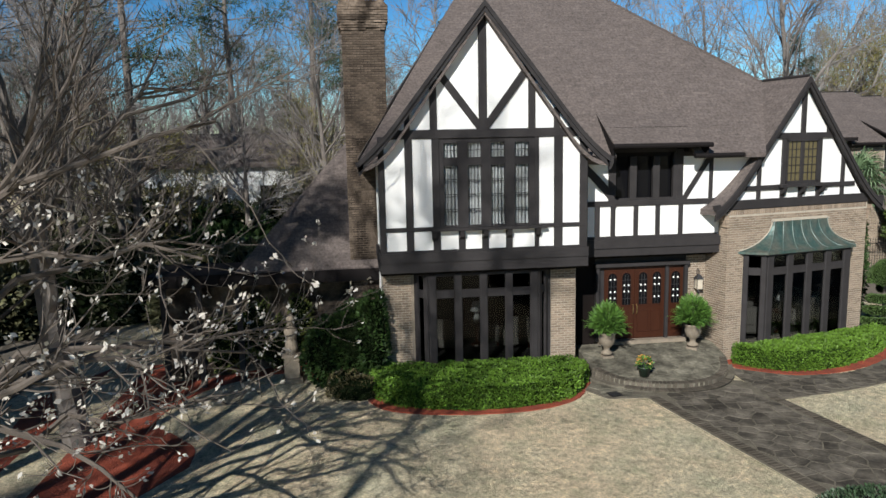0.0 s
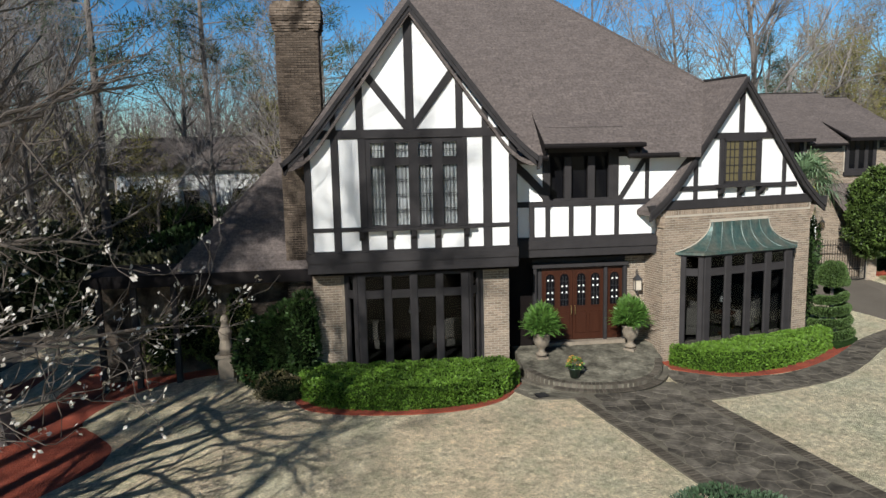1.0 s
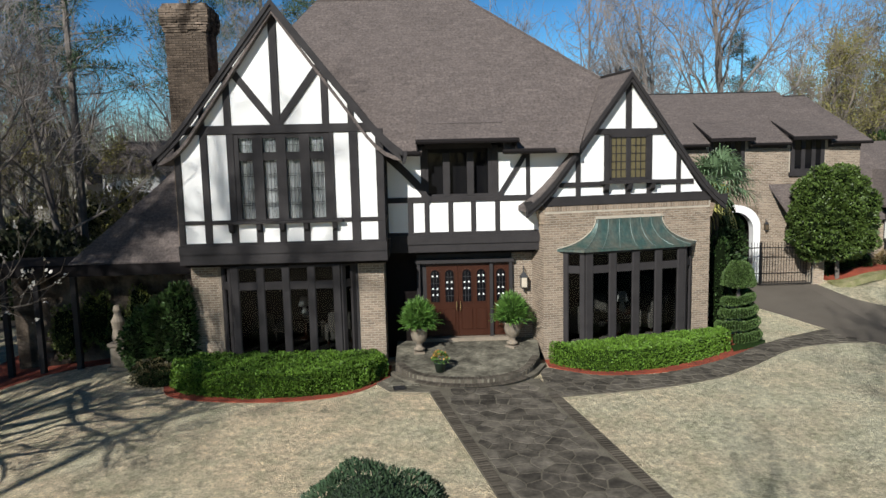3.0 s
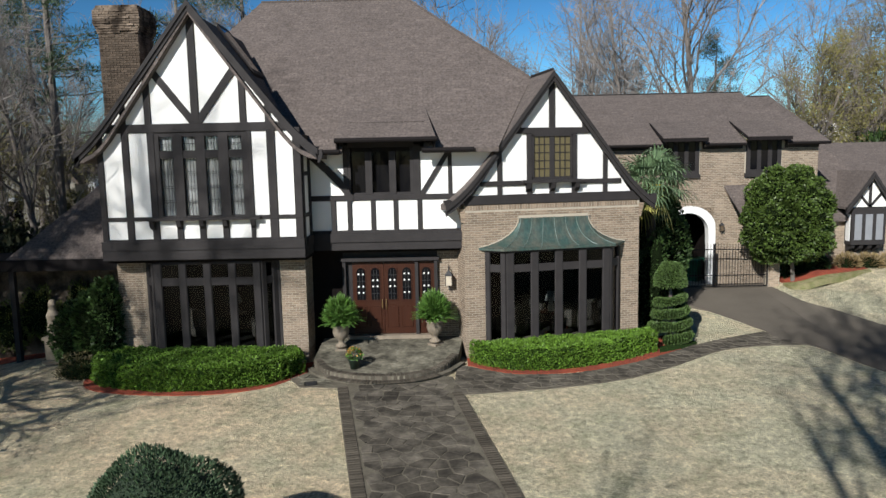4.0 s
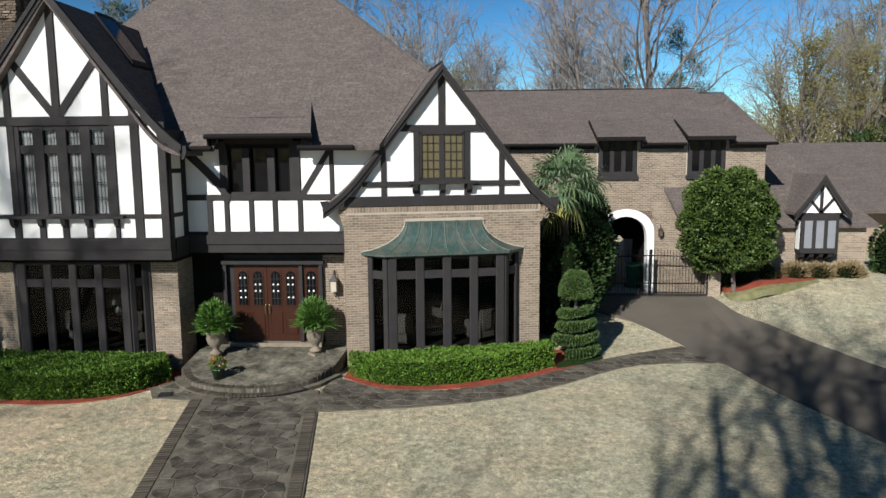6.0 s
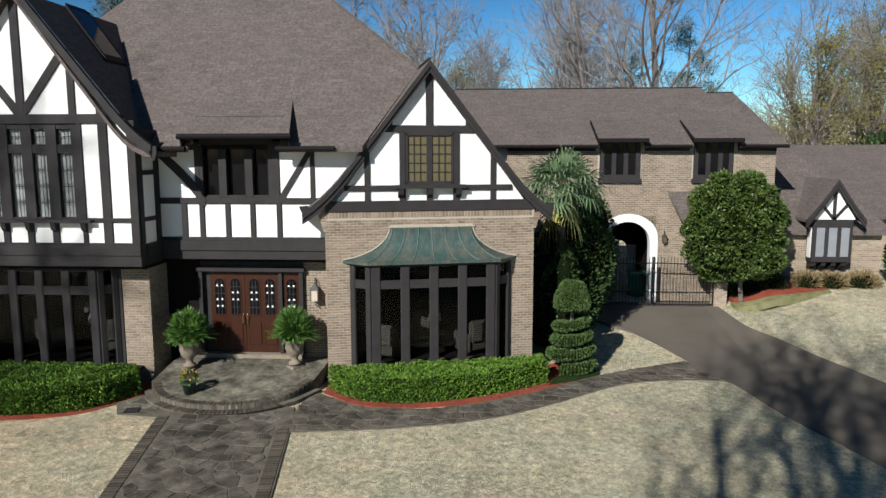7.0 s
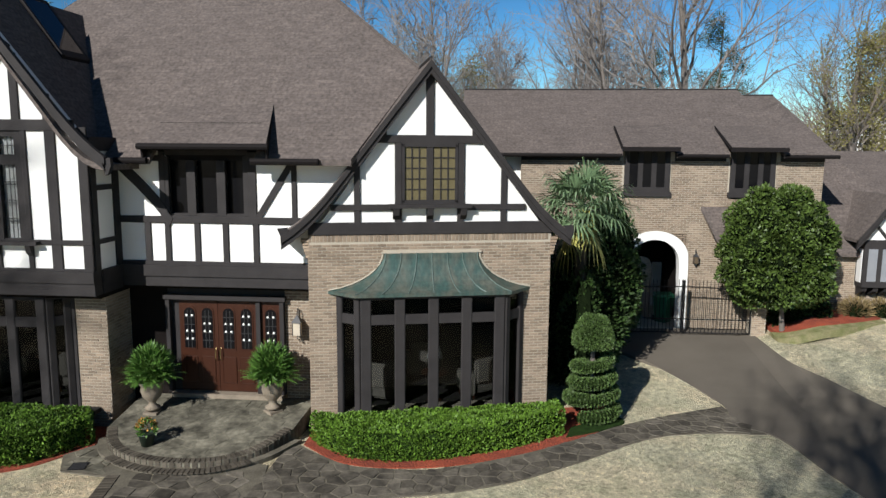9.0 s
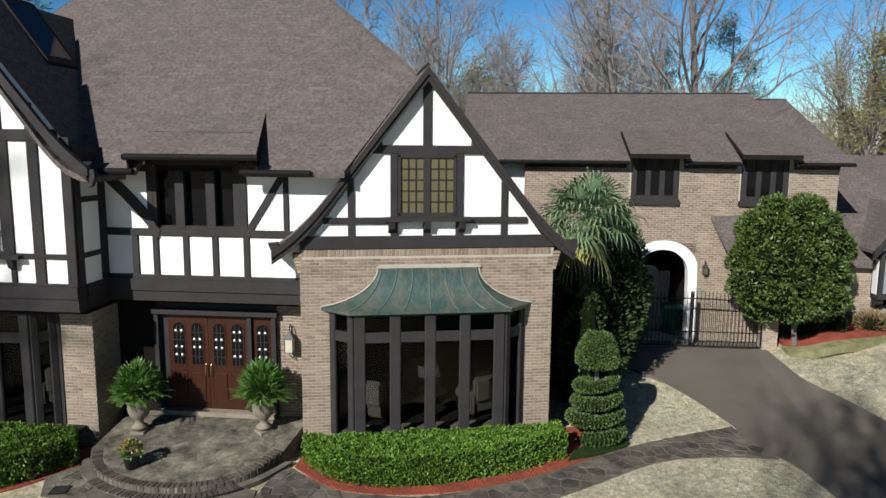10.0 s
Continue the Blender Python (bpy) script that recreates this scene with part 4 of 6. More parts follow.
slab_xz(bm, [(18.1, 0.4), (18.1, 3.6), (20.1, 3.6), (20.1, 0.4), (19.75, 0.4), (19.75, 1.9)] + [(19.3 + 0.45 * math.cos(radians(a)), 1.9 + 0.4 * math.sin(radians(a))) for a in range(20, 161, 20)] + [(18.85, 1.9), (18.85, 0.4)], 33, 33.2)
part("passage_wall", bm, RECESS_DARK, house, "end wall of the passage with an arched opening, near-black for shade")
part("passage_trim", boxes((19.72, 20.06, 32.9, 33.0, 0.4, 2.1)), WHITE, house, "white painted post at the end of the passage")
# shed hood beside the evergreen
bm = bmesh.new()
sheet(bm, [(20.45, YE, 4.5), (23.6, YE, 4.5), (23.6, YE - 1.0, 3.2), (20.95, YE - 1.0, 3.2)], 0.12)
roof_part(bm, house, "small shingle hood over a side door", name="hood")
part("hood_board", boxes((20.9, 23.6, YE - 1.02, YE - 0.96, 3.02, 3.15)), TIMBER, house)

# -- far low wing
YF = 29.9
for r in ((24.2, 28.3, YF, YF + 0.3, 0.4, 3.1), (28.0, 28.3, YF + 0.3, 37, 0.4, 3.1)):
    part("wall", boxes(r), MORTAR, house, "tan brick wall of the far low wing")
for pts in ([(24.2, YF - 0.3, 3.05), (28.6, YF - 0.3, 3.05), (26.3, YF + 3.4, 6.0), (24.2, YF + 3.4, 6.0)], [(28.6, YF - 0.3, 3.05), (28.6, YF + 7, 3.05), (26.3, YF + 3.4, 6.0)]):
    bm = bmesh.new()
    sheet(bm, pts, 0.14)
    roof_part(bm, house, "brown shingle roof of the far low wing")
# low long roof behind
for pts in ([(24.0, 35.5, 3.1), (52, 35.5, 3.1), (52, 42, 6.3), (24.0, 42, 6.3)],):
    bm = bmesh.new()
    sheet(bm, pts, 0.14)
    roof_part(bm, house, "long grey-brown roof behind the far wing")
part("wall", boxes((28.6, 52, 36.4, 36.7, 0, 3.3)), BRICK, house)
# oriel with its own gable
BLIND = material("grey-blue blind behind glass", (0.24, 0.25, 0.27), 0.35, vary=0.15, scale=3, bump=0)
oriel = part("oriel", boxes((25.62, 27.0, YF - 0.5, YF + 0.1, 1.95, 3.5)), TIMBER, house, "dark timber oriel window under a small gable")
for x in (25.75, 26.18, 26.61):
    part("pane", boxes((x, x + 0.28, YF - 0.515, YF - 0.5, 2.15, 3.2)), BLIND, oriel, "pane with a grey-blue blind")
part("side_pane", boxes((25.6, 25.62, YF - 0.4, YF - 0.1, 2.1, 3.2)), WHITE, oriel)
bm = bmesh.new()
slab_xz(bm, [(25.55, 3.5), (27.07, 3.5), (26.31, 4.75)], YF - 0.5, YF - 0.3)
part("gable", bm, STUCCO, oriel)
for p, q, w in (((26.31, 3.5), (26.31, 4.7), 0.12), ((26.31, 3.5), (25.85, 4.05), 0.1), ((26.31, 3.5), (26.77, 4.05), 0.1)):
    brace(p, q, w, YF - 0.53, YF - 0.48, None, oriel)
for x in (25.75, 26.1, 26.45, 26.8):
    bm = bmesh.new()
    slab_xz(bm, [(0, 1.95), (0.45, 1.95), (0.4, 1.8), (0.0, 1.6)], x - 0.08, x + 0.08)
    bm.transform(Matrix(((0, 1, 0, 0), (-1, 0, 0, YF), (0, 0, 1, 0), (0, 0, 0, 1))))
    part("bracket", bm, TIMBER, oriel)
gable_roof(rake(0.85, 4.95, 1.5, 0.18, 0.12, 26.31), 26.31, YF - 0.7, YF + 2.5, 0.1)

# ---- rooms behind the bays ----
# wall and carpet are near-black so the colour itself darkens the rooms
UNLIT_WALL = material("plaster darkened for an unlit room", (0.022, 0.019, 0.017), 0.9, vary=0.15, scale=2, bump=0.1)
CARPET = material("carpet darkened for an unlit room", (0.02, 0.017, 0.015), 0.95, vary=0.2, scale=3, bump=0.2)
CLOTH = material("pale upholstery", (0.2, 0.18, 0.16), 0.9, vary=0.15, scale=5, bump=0.2)


def room(x0, x1, y0, y1, z0, z1, m, front):
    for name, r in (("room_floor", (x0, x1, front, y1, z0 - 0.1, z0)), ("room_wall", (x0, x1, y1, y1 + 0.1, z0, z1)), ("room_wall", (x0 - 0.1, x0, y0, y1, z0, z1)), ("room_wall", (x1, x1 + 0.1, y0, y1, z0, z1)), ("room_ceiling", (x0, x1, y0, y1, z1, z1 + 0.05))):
        part(name, boxes(r), CARPET if "floor" in name else UNLIT_WALL, house, m=m)


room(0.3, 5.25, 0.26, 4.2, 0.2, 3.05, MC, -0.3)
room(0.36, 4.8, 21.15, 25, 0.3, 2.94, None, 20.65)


def armchair(at, mat):
    chair = thing("armchair", "pale upholstered armchair inside the bay window", "armchair", "chairs in the bay rooms", at=at)
    for name, r in (("seat", (-0.35, 0.35, -0.35, 0.35, 0.12, 0.45)), ("backrest", (-0.35, 0.35, 0.25, 0.42, 0.4, 1.0)), ("armrest", (-0.45, -0.33, -0.35, 0.4, 0.12, 0.65)), ("armrest", (0.33, 0.45, -0.35, 0.4, 0.12, 0.65))):
        bm = boxes(r)
        bmesh.ops.bevel(bm, geom=bm.edges[:], offset=0.05, segments=2, affect="EDGES")
        part(name, bm, mat, chair)
    for x in (-0.36, 0.36):
        for y in (-0.28, 0.32):
            bm = bmesh.new()
            tube(bm, [(x, y, 0), (x, y, 0.14)], 0.025, 6)
            part("leg", bm, WOOD, chair)
    return chair


first = armchair(MC @ pose(1.75, 0.9, 0.2, 0, 0, 150), CLOTH)
for m in (MC @ pose(4.1, 1.0, 0.2, 0, 0, 205), MC @ pose(2.9, 2.6, 0.2, 0, 0, 180), pose(1.4, 22.3, 0.3, 0, 0, 160), pose(3.5, 22.2, 0.3, 0, 0, 200)):
    copy_thing(first, m)


def table_with_lamp(at):
    t = thing("side_table", "dark wooden side table inside the bay window", "table", at=at)
    bm = bmesh.new()
    lathe(bm, [(0.32, 0.68), (0.34, 0.70), (0.34, 0.72), (0.32, 0.73)], 20)
    part("tabletop", bm, WOOD, t)
    bm = bmesh.new()
    lathe(bm, [(0.2, 0), (0.18, 0.04), (0.04, 0.1), (0.03, 0.4), (0.05, 0.66), (0.1, 0.69)], 12)
    part("pedestal", bm, WOOD, t)
    lamp = thing("table_lamp", "white table lamp standing on the side table", "lamp", at=at @ pose(0, 0, 0.73))
    bm = bmesh.new()
    lathe(bm, [(0.08, 0), (0.1, 0.1), (0.06, 0.26), (0.02, 0.34)], 14)
    part("base", bm, WHITE, lamp, smooth=True)
    bm = bmesh.new()
    lathe(bm, [(0.2, 0.34), (0.12, 0.62)], 18)
    part("shade", bm, CURTAIN, lamp, smooth=True)


table_with_lamp(MC @ pose(2.95, 0.7, 0.2))
table_with_lamp(pose(2.45, 22.6, 0.3))

# ---- small things at the entrance ----
BRASS_DIM = material("tarnished bronze", (0.14, 0.1, 0.06), 0.6, 0.4, vary=0.3, bump=0)


def lantern(at, label, glass=None):
    o = thing("wall_lantern", label, "lantern", at=at)
    bm = boxes((-0.09, 0.09, -0.22, -0.04, -0.16, 0.14))
    part("glass", bm, glass or PALEGLASS, o, "frosted lantern glass" if glass is None else "dark bronze-tinted glass")
    for x in (-0.1, 0.085):
        for y in (-0.23, -0.045):
            part("corner_bar", boxes((x, x + 0.015, y, y + 0.015, -0.17, 0.15)), LEAD, o)
    bm = bmesh.new()
    bmesh.ops.create_cone(bm, cap_ends=True, segments=4, radius1=0.17, radius2=0.02, depth=0.16, matrix=Matrix.Translation((0, -0.13, 0.23)) @ Matrix.Rotation(radians(45), 4, "Z"))
    part("cap", bm, LEAD, o)
    bm = bmesh.new()
    tube(bm, [(0, -0.13, 0.3), (0, -0.13, 0.4), (0, -0.06, 0.46), (0, 0.0, 0.42), (0, 0, 0.2)], 0.014, 6)
    part("bracket", bm, LEAD, o)
    bm = bmesh.new()
    tube(bm, [(0, -0.02, -0.3), (0.05, -0.1, -0.34), (0, -0.16, -0.24), (0, -0.13, -0.17)], 0.014, 6)
    part("scroll", bm, LEAD, o)
    return o


PALEGLASS = material("frosted lantern glass", (0.55, 0.48, 0.38), 0.2, vary=0.15, bump=0)
lantern(pose(9.24, 21.94, 2.08), "dark iron wall lantern with frosted glass on the brick")
lantern(pose(20.36, 29.48, 2.75) @ Matrix.Scale(0.72, 4), "small bronze wall lantern beside the white arch", BRASS_DIM)


def leaf_object(name, P, D, size, mat, parent=None, label="", width=0.5, jitter=0.9, seed=1, droop=0.0):
    """Many small pointed leaves: at each point of P one that leans out along D."""
    rng = np.random.default_rng(seed)
    P, D = np.asarray(P, float), np.asarray(D, float)
    n = len(P)
    D = D + rng.normal(0, jitter, (n, 3)) * 0.6
    D[:, 2] -= droop
    D /= np.linalg.norm(D, axis=1)[:, None]
    S = np.cross(D, rng.normal(0, 1, (n, 3)))
    S /= np.linalg.norm(S, axis=1)[:, None] + 1e-9
    L = size * rng.uniform(0.6, 1.3, (n, 1))
    W = L * width * 0.5
    V = np.stack([P, P + D * L * 0.5 + S * W, P + D * L, P + D * L * 0.5 - S * W], 1).reshape(-1, 3)
    me = bpy.data.meshes.new(name)
    me.vertices.add(4 * n)
    me.vertices.foreach_set("co", V.ravel())
    me.loops.add(4 * n)
    me.loops.foreach_set("vertex_index", np.arange(4 * n))
    me.polygons.add(n)
    me.polygons.foreach_set("loop_start", np.arange(n) * 4)
    me.update(calc_edges=True)
    me.materials.append(mat)
    ob = new(name, me)
    ob.parent = parent
    return tagged(ob, label, kind="stuff")


def shell_points(n, centre, radii, seed, low=-1.0, lump=0.12, freq=1.6):
    """Random points and normals on a lumpy ellipsoid, above the height low (-1 to 1)."""
    rng = np.random.default_rng(seed)
    d = rng.normal(0, 1, (n * 2, 3))
    d /= np.linalg.norm(d, axis=1)[:, None]
    d = d[d[:, 2] > low][:n]
    k = np.array([1 + lump * noise.noise(Vector(v) * freq + Vector((seed, 0, 0))) * 2 for v in d])
    depth = 1 - np.abs(rng.normal(0, 0.06, len(d)))
    r = np.array(radii)
    return np.array(centre) + d * r * (k * depth)[:, None], d


def core(bm, centre, radii, scale=0.86, seed=0, lump=0.12, freq=1.6):
    ball = bmesh.ops.create_icosphere(bm, subdivisions=3, radius=1)
    for v in ball["verts"]:
        d = v.co.normalized()
        k = (1 + lump * noise.noise(d * freq + Vector((seed, 0, 0))) * 2) * scale
        v.co = Vector(centre) + Vector((d.x * radii[0], d.y * radii[1], d.z * radii[2])) * k


def hedge(outline, z0, z1, label, seed, n=9000):
    h = thing("hedge", label, "hedge", "clipped hedges by the bays")
    bm = bmesh.new()
    c = Vector((sum(p[0] for p in outline) / len(outline), sum(p[1] for p in outline) / len(outline)))
    slab_xy(bm, [tuple(c + (Vector(p) - c) * 0.955) for p in outline], z0, z1 - 0.07)
    # solid core, its dark colour standing in for shade inside the hedge
    part("core", bm, HEDGE_SHADE, h, "hedge core darkened for the shade between its leaves")
    rng = np.random.default_rng(seed)
    P, D = [], []
    m = len(outline)
    per = [(Vector(outline[(i + 1) % m]) - Vector(outline[i])).length for i in range(m)]
    total = sum(per)
    for i in range(m):
        a, b = Vector(outline[i]), Vector(outline[(i + 1) % m])
        out = Vector((b.y - a.y, a.x - b.x)).normalized()
        if out.dot((a + b) / 2 - c) < 0:
            out = -out
        for _ in range(int(n * 0.55 * per[i] / total)):
            t, s = rng.uniform(), rng.uniform()
            p = a + (b - a) * t
            z = z0 + (z1 - z0) * s
            inset = 0.10 * max(0, (s - 0.75) / 0.25) ** 2 + 0.06 * noise.noise(Vector((p.x * 2, p.y * 2, z * 3))) + 0.06 * noise.noise(Vector((p.x * 6, p.y * 6, z * 7)))
            P.append((p.x - out.x * inset, p.y - out.y * inset, z))
            D.append((out.x, out.y, 0.5))
    lo = [min(p[k] for p in outline) for k in (0, 1)]
    hi = [max(p[k] for p in outline) for k in (0, 1)]
    want = int(n * 0.45)
    while want > 0:
        x, y = rng.uniform(lo[0], hi[0]), rng.uniform(lo[1], hi[1])
        if inside(x, y, outline):
            P.append((x, y, z1 - 0.04 + 0.06 * noise.noise(Vector((x * 1.7, y * 1.7, seed))) + 0.07 * noise.noise(Vector((x * 5, y * 5, seed)))))
            D.append((0, -0.15, 1))
            want -= 1
    leaf_object("foliage", P, D, 0.06, HEDGE, h, "small bright green leaves", 0.6, 1.2, seed)
    return h


def inside(x, y, poly):
    hit = False
    for i in range(len(poly)):
        (x0, y0), (x1, y1) = poly[i], poly[i - 1]
        if (y0 > y) != (y1 > y) and x < (x1 - x0) * (y - y0) / (y1 - y0) + x0:
            hit = not hit
    return hit


hedge(curve([(-0.9, 20.45), (-0.45, 19.2), (1.1, 18.5), (3.0, 18.4), (4.4, 18.95), (5.1, 19.95)]) + [(4.8, 20.5), (-0.4, 20.75)], -0.22, 0.46, "clipped bright green hedge curving under the large bay window", 3, 30000)
hedge(curve([(9.82, 20.75), (10.9, 19.85), (12.5, 19.85), (14.2, 20.6), (15.5, 21.55)]) + [(15.4, 22.05), (14.2, 21.65), (10.5, 20.75)], -0.22, 0.46, "clipped bright green hedge under the copper-roofed bay", 4, 27000)


def bush(name, label, category, blobs, size, mat, n, seed, group="", trunk=None, width=0.5, droop=0.0, low=-1.0, inner=0.84, tilt=0.0, lump=0.12, jitter=0.9, inside_mat=None):
    b = thing(name, label, category, group)
    P, D = [], []
    weight = [r[0] * r[1] + r[1] * r[2] + r[0] * r[2] for _, r in blobs]
    for i, (c, r) in enumerate(blobs):
        bm = bmesh.new()
        core(bm, c, r, inner, seed + i, lump)
        for v in bm.verts:
            v.co.z += tilt * (v.co.x - c[0])
        # the core's darker colour stands in for shade among the leaves
        part("core", bm, inside_mat or SHADE_CORE, b, "core darkened for the shade within the foliage")
        p, d = shell_points(int(n * weight[i] / sum(weight)), c, r, seed + i, low, lump)
        p[:, 2] += tilt * (p[:, 0] - c[0])
        P.append(p)
        D.append(d)
    leaf_object("foliage", np.concatenate(P), np.concatenate(D) + np.array((0, 0, 0.25)), size, mat, b, "", width, jitter, seed, droop)
    if trunk:
        bm = bmesh.new()
        tube(bm, trunk, [0.09, 0.075, 0.065][:len(trunk)], 8)
        part("trunk", bm, BARK, b)
    return b


# topiary, ball, round evergreen, shrubs
SPIRAL = material("juniper topiary", (0.075, 0.13, 0.03), 0.6, vary=0.3, scale=4, bump=0, per_island=0.5)
# dark core colour puts shade into the gaps of the spiral
SPIRAL_SHADE = material("shaded juniper core", (0.02, 0.035, 0.01), 0.95, vary=0.5, scale=10, fine=40, bump=1.0, dist=0.04, shine=0.05)


def spiral_topiary(x, y, z, label):
    """A clipped spiral: one helical roll of foliage round a stem, under an egg-shaped head."""
    t = thing("spiral_topiary", label, "topiary", at=pose(x, y, z))
    bm = bmesh.new()
    tube(bm, [(0, 0, -0.05), (0, 0, 1), (0, 0, 2.0)], [0.07, 0.06, 0.05], 8)
    part("trunk", bm, BARK, t)
    turns, n = 3.6, 170
    P, D, pts, rad = [], [], [], []
    rng = np.random.default_rng(11)
    for k in range(n + 1):
        u = k / n
        ang = -2.2 + 2 * math.pi * turns * u
        R = 0.57 - 0.24 * u + 0.06 * noise.noise(Vector((u * 9, 7, 1)))
        lump = noise.noise(Vector((u * 17, 3, 0)))
        pts.append((R * math.cos(ang), R * math.sin(ang), 0.16 + 1.42 * u + 0.03 * lump))
        rad.append((0.162 - 0.015 * u) * (1 + 0.3 * lump))
    bm = bmesh.new()
    tube(bm, pts, [r * 0.78 for r in rad], 8)
    for v in bm.verts:
        v.co += v.normal * 0.02 * noise.noise(v.co * 6)
    part("spiral", bm, SPIRAL_SHADE, t, "spiral core darkened for the shade in its gaps")
    for _ in range(21000):
        k = rng.integers(1, n)
        c, a = Vector(pts[k]), rng.uniform(0, 2 * math.pi)
        out = Vector((c.x, c.y, 0)).normalized()
        d = out * math.cos(a) + Vector((0, 0, 0.85)) * math.sin(a)
        q = c + d * rad[k] * (1 + 0.16 * noise.noise(c * 5 + d * 1.5)) * rng.uniform(0.85, 1.02)
        P.append(q)
        D.append(d)
    head, hd = shell_points(9500, (0, 0, 1.98), (0.5, 0.5, 0.6), 12, -0.3, 0.08)
    bm = bmesh.new()
    core(bm, (0, 0, 1.98), (0.5, 0.5, 0.58), 0.86, 12, 0.08)
    for v in bm.verts:
        v.co.z = max(v.co.z, 1.80)
    part("head", bm, SPIRAL_SHADE, t, "head core darkened for the shade between its leaves")
    P, D = np.concatenate([np.array(P), head]), np.concatenate([np.array(D), hd])
    leaf_object("foliage", P, D, 0.05, SPIRAL, t, "fine clipped green foliage", 0.45, 0.9, 11)
    return t


spiral_topiary(16.27, 22.75, -0.2, "dark green clipped spiral topiary beside the brick gable")
BALL = material("clipped blue-green shrub", (0.04, 0.076, 0.034), 0.6, vary=0.3, scale=3, bump=0, per_island=0.45)
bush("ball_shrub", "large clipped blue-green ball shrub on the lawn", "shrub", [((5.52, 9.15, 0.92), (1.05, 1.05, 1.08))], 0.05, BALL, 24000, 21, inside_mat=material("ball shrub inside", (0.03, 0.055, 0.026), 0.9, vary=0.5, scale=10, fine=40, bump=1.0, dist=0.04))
EVER = material("glossy evergreen leaf", (0.072, 0.115, 0.022), 0.5, shine=0.35, vary=0.3, scale=1.5, bump=0, per_island=0.55)
rng = random.Random(44)
crown = [((22.5, 28.25, 3.05), (1.4, 0.95, 1.35)), ((22.5, 28.25, 3.9), (0.95, 0.8, 1.15))]
for k in range(40):          # an egg, broad below the middle, with uneven clumps
    a, h = k * 2.4, -0.95 + 1.9 * (k + 0.5) / 40
    w = math.sqrt(max(0.04, 1 - ((h + 0.3) / 1.3) ** 2)) if h > -0.3 else math.sqrt(max(0.1, 1 - ((h + 0.3) / 0.8) ** 2))
    r = rng.uniform(0.34, 0.58)
    crown.append(((22.5 + 1.32 * w * math.cos(a), 28.25 + 0.75 * w * math.sin(a), 3.4 + 1.66 * h + rng.uniform(-0.1, 0.1)), (r, r, r * 0.85)))
bush("evergreen_tree", "dense round evergreen tree with glossy leaves by the gate", "tree", crown, 0.125, EVER, 46000, 31, lump=0.15, jitter=1.3, inner=0.78, trunk=[(22.9, 28.5, 0.6), (22.8, 28.4, 1.3), (22.6, 28.3, 2.2)], width=0.45)
bush("low_shrub", "low dark shrub filling the shade under the round evergreen", "shrub", [((23.3, 29.1, 1.1), (0.6, 0.3, 0.6)), ((24.1, 29.1, 1.15), (0.5, 0.3, 0.5))], 0.11, LEAF, 3500, 38, lump=0.25)
bush("evergreen_shrub", "tall dark evergreen shrub behind the palm", "shrub", [((17.0, 27.2, 3.5), (0.7, 0.6, 1.4)), ((17.55, 27.5, 3.3), (0.5, 0.45, 1.1)), ((17.85, 27.6, 2.4), (0.42, 0.4, 0.85)), ((17.7, 27.55, 1.5), (0.5, 0.4, 0.8)), ((17.2, 27.5, 2.0), (0.6, 0.7, 1.2)), ((16.7, 26.9, 2.2), (0.75, 0.8, 2.0)), ((16.95, 27.0, 1.0), (0.75, 0.75, 0.9))], 0.13, LEAF, 17000, 41, lump=0.24)
bush("evergreen_shrub", "dark evergreen shrub under the palm beside the brick gable", "shrub", [((16.4, 25.6, 1.4), (0.95, 0.8, 1.7)), ((17.1, 26.2, 2.4), (0.8, 0.8, 1.5)), ((15.7, 25.2, 1.6), (0.7, 0.7, 1.9)), ((16.1, 24.15, 1.5), (0.5, 0.3, 1.7)), ((16.3, 25.4, 3.2), (0.7, 0.6, 0.8))], 0.12, LEAF, 13000, 43, lump=0.22)
bush("side_shrub", "dark ivy-like evergreen shrub against the chimney", "shrub", [((-1.2, 21.2, 0.9), (0.75, 0.7, 1.3)), ((-2.0, 21.4, 0.6), (0.7, 0.6, 1.1)), ((-0.75, 20.7, 1.2), (0.42, 0.4, 1.35))], 0.13, LEAF, 9000, 51)
bush("ivy", "yellow-green ivy climbing the wall of the side porch", "ivy", [((-4.3, 23.3, 0.9), (0.5, 0.25, 0.9)), ((-3.6, 23.35, 0.4), (0.6, 0.25, 0.7)), ((-5.3, 23.3, 0.5), (0.55, 0.25, 0.8)), ((-3.0, 23.4, 1.3), (0.4, 0.2, 0.6))], 0.09, material("yellow-green ivy leaf", (0.12, 0.14, 0.035), 0.6, vary=0.3, bump=0, per_island=0.5, shine=0.2), 5000, 53, lump=0.3)
bush("side_shrub", "low olive-brown shrub at the end of the hedge", "shrub", [((-1.1, 20.1, -0.1), (0.8, 0.5, 0.42)), ((-1.6, 20.5, -0.1), (0.5, 0.5, 0.5))], 0.08, material("olive brown leaf", (0.09, 0.075, 0.03), 0.6, vary=0.3, bump=0, per_island=0.5), 2500, 52)
for k, (x, y, r) in enumerate(((26.3, 29.2, 0.5), (27.4, 29.3, 0.55), (25.4, 29.2, 0.4))):
    bush("ornamental_grass", "dry tan ornamental grass below the oriel", "grass clump", [((x, y, 1.15), (r, 0.35, 0.4))], 0.2, material("dry tan grass", (0.22, 0.16, 0.07), 0.8, vary=0.3, bump=0, per_island=0.4) if k == 0 else bpy.data.materials["dry tan grass"], 1200, 60 + k, "grass clumps by the far wing", width=0.15)
bush("evergreen_shrub", "green shrub at the end of the far wing", "shrub", [((29.6, 30.2, 1.8), (0.8, 0.8, 1.4))], 0.13, LEAF, 3000, 71)


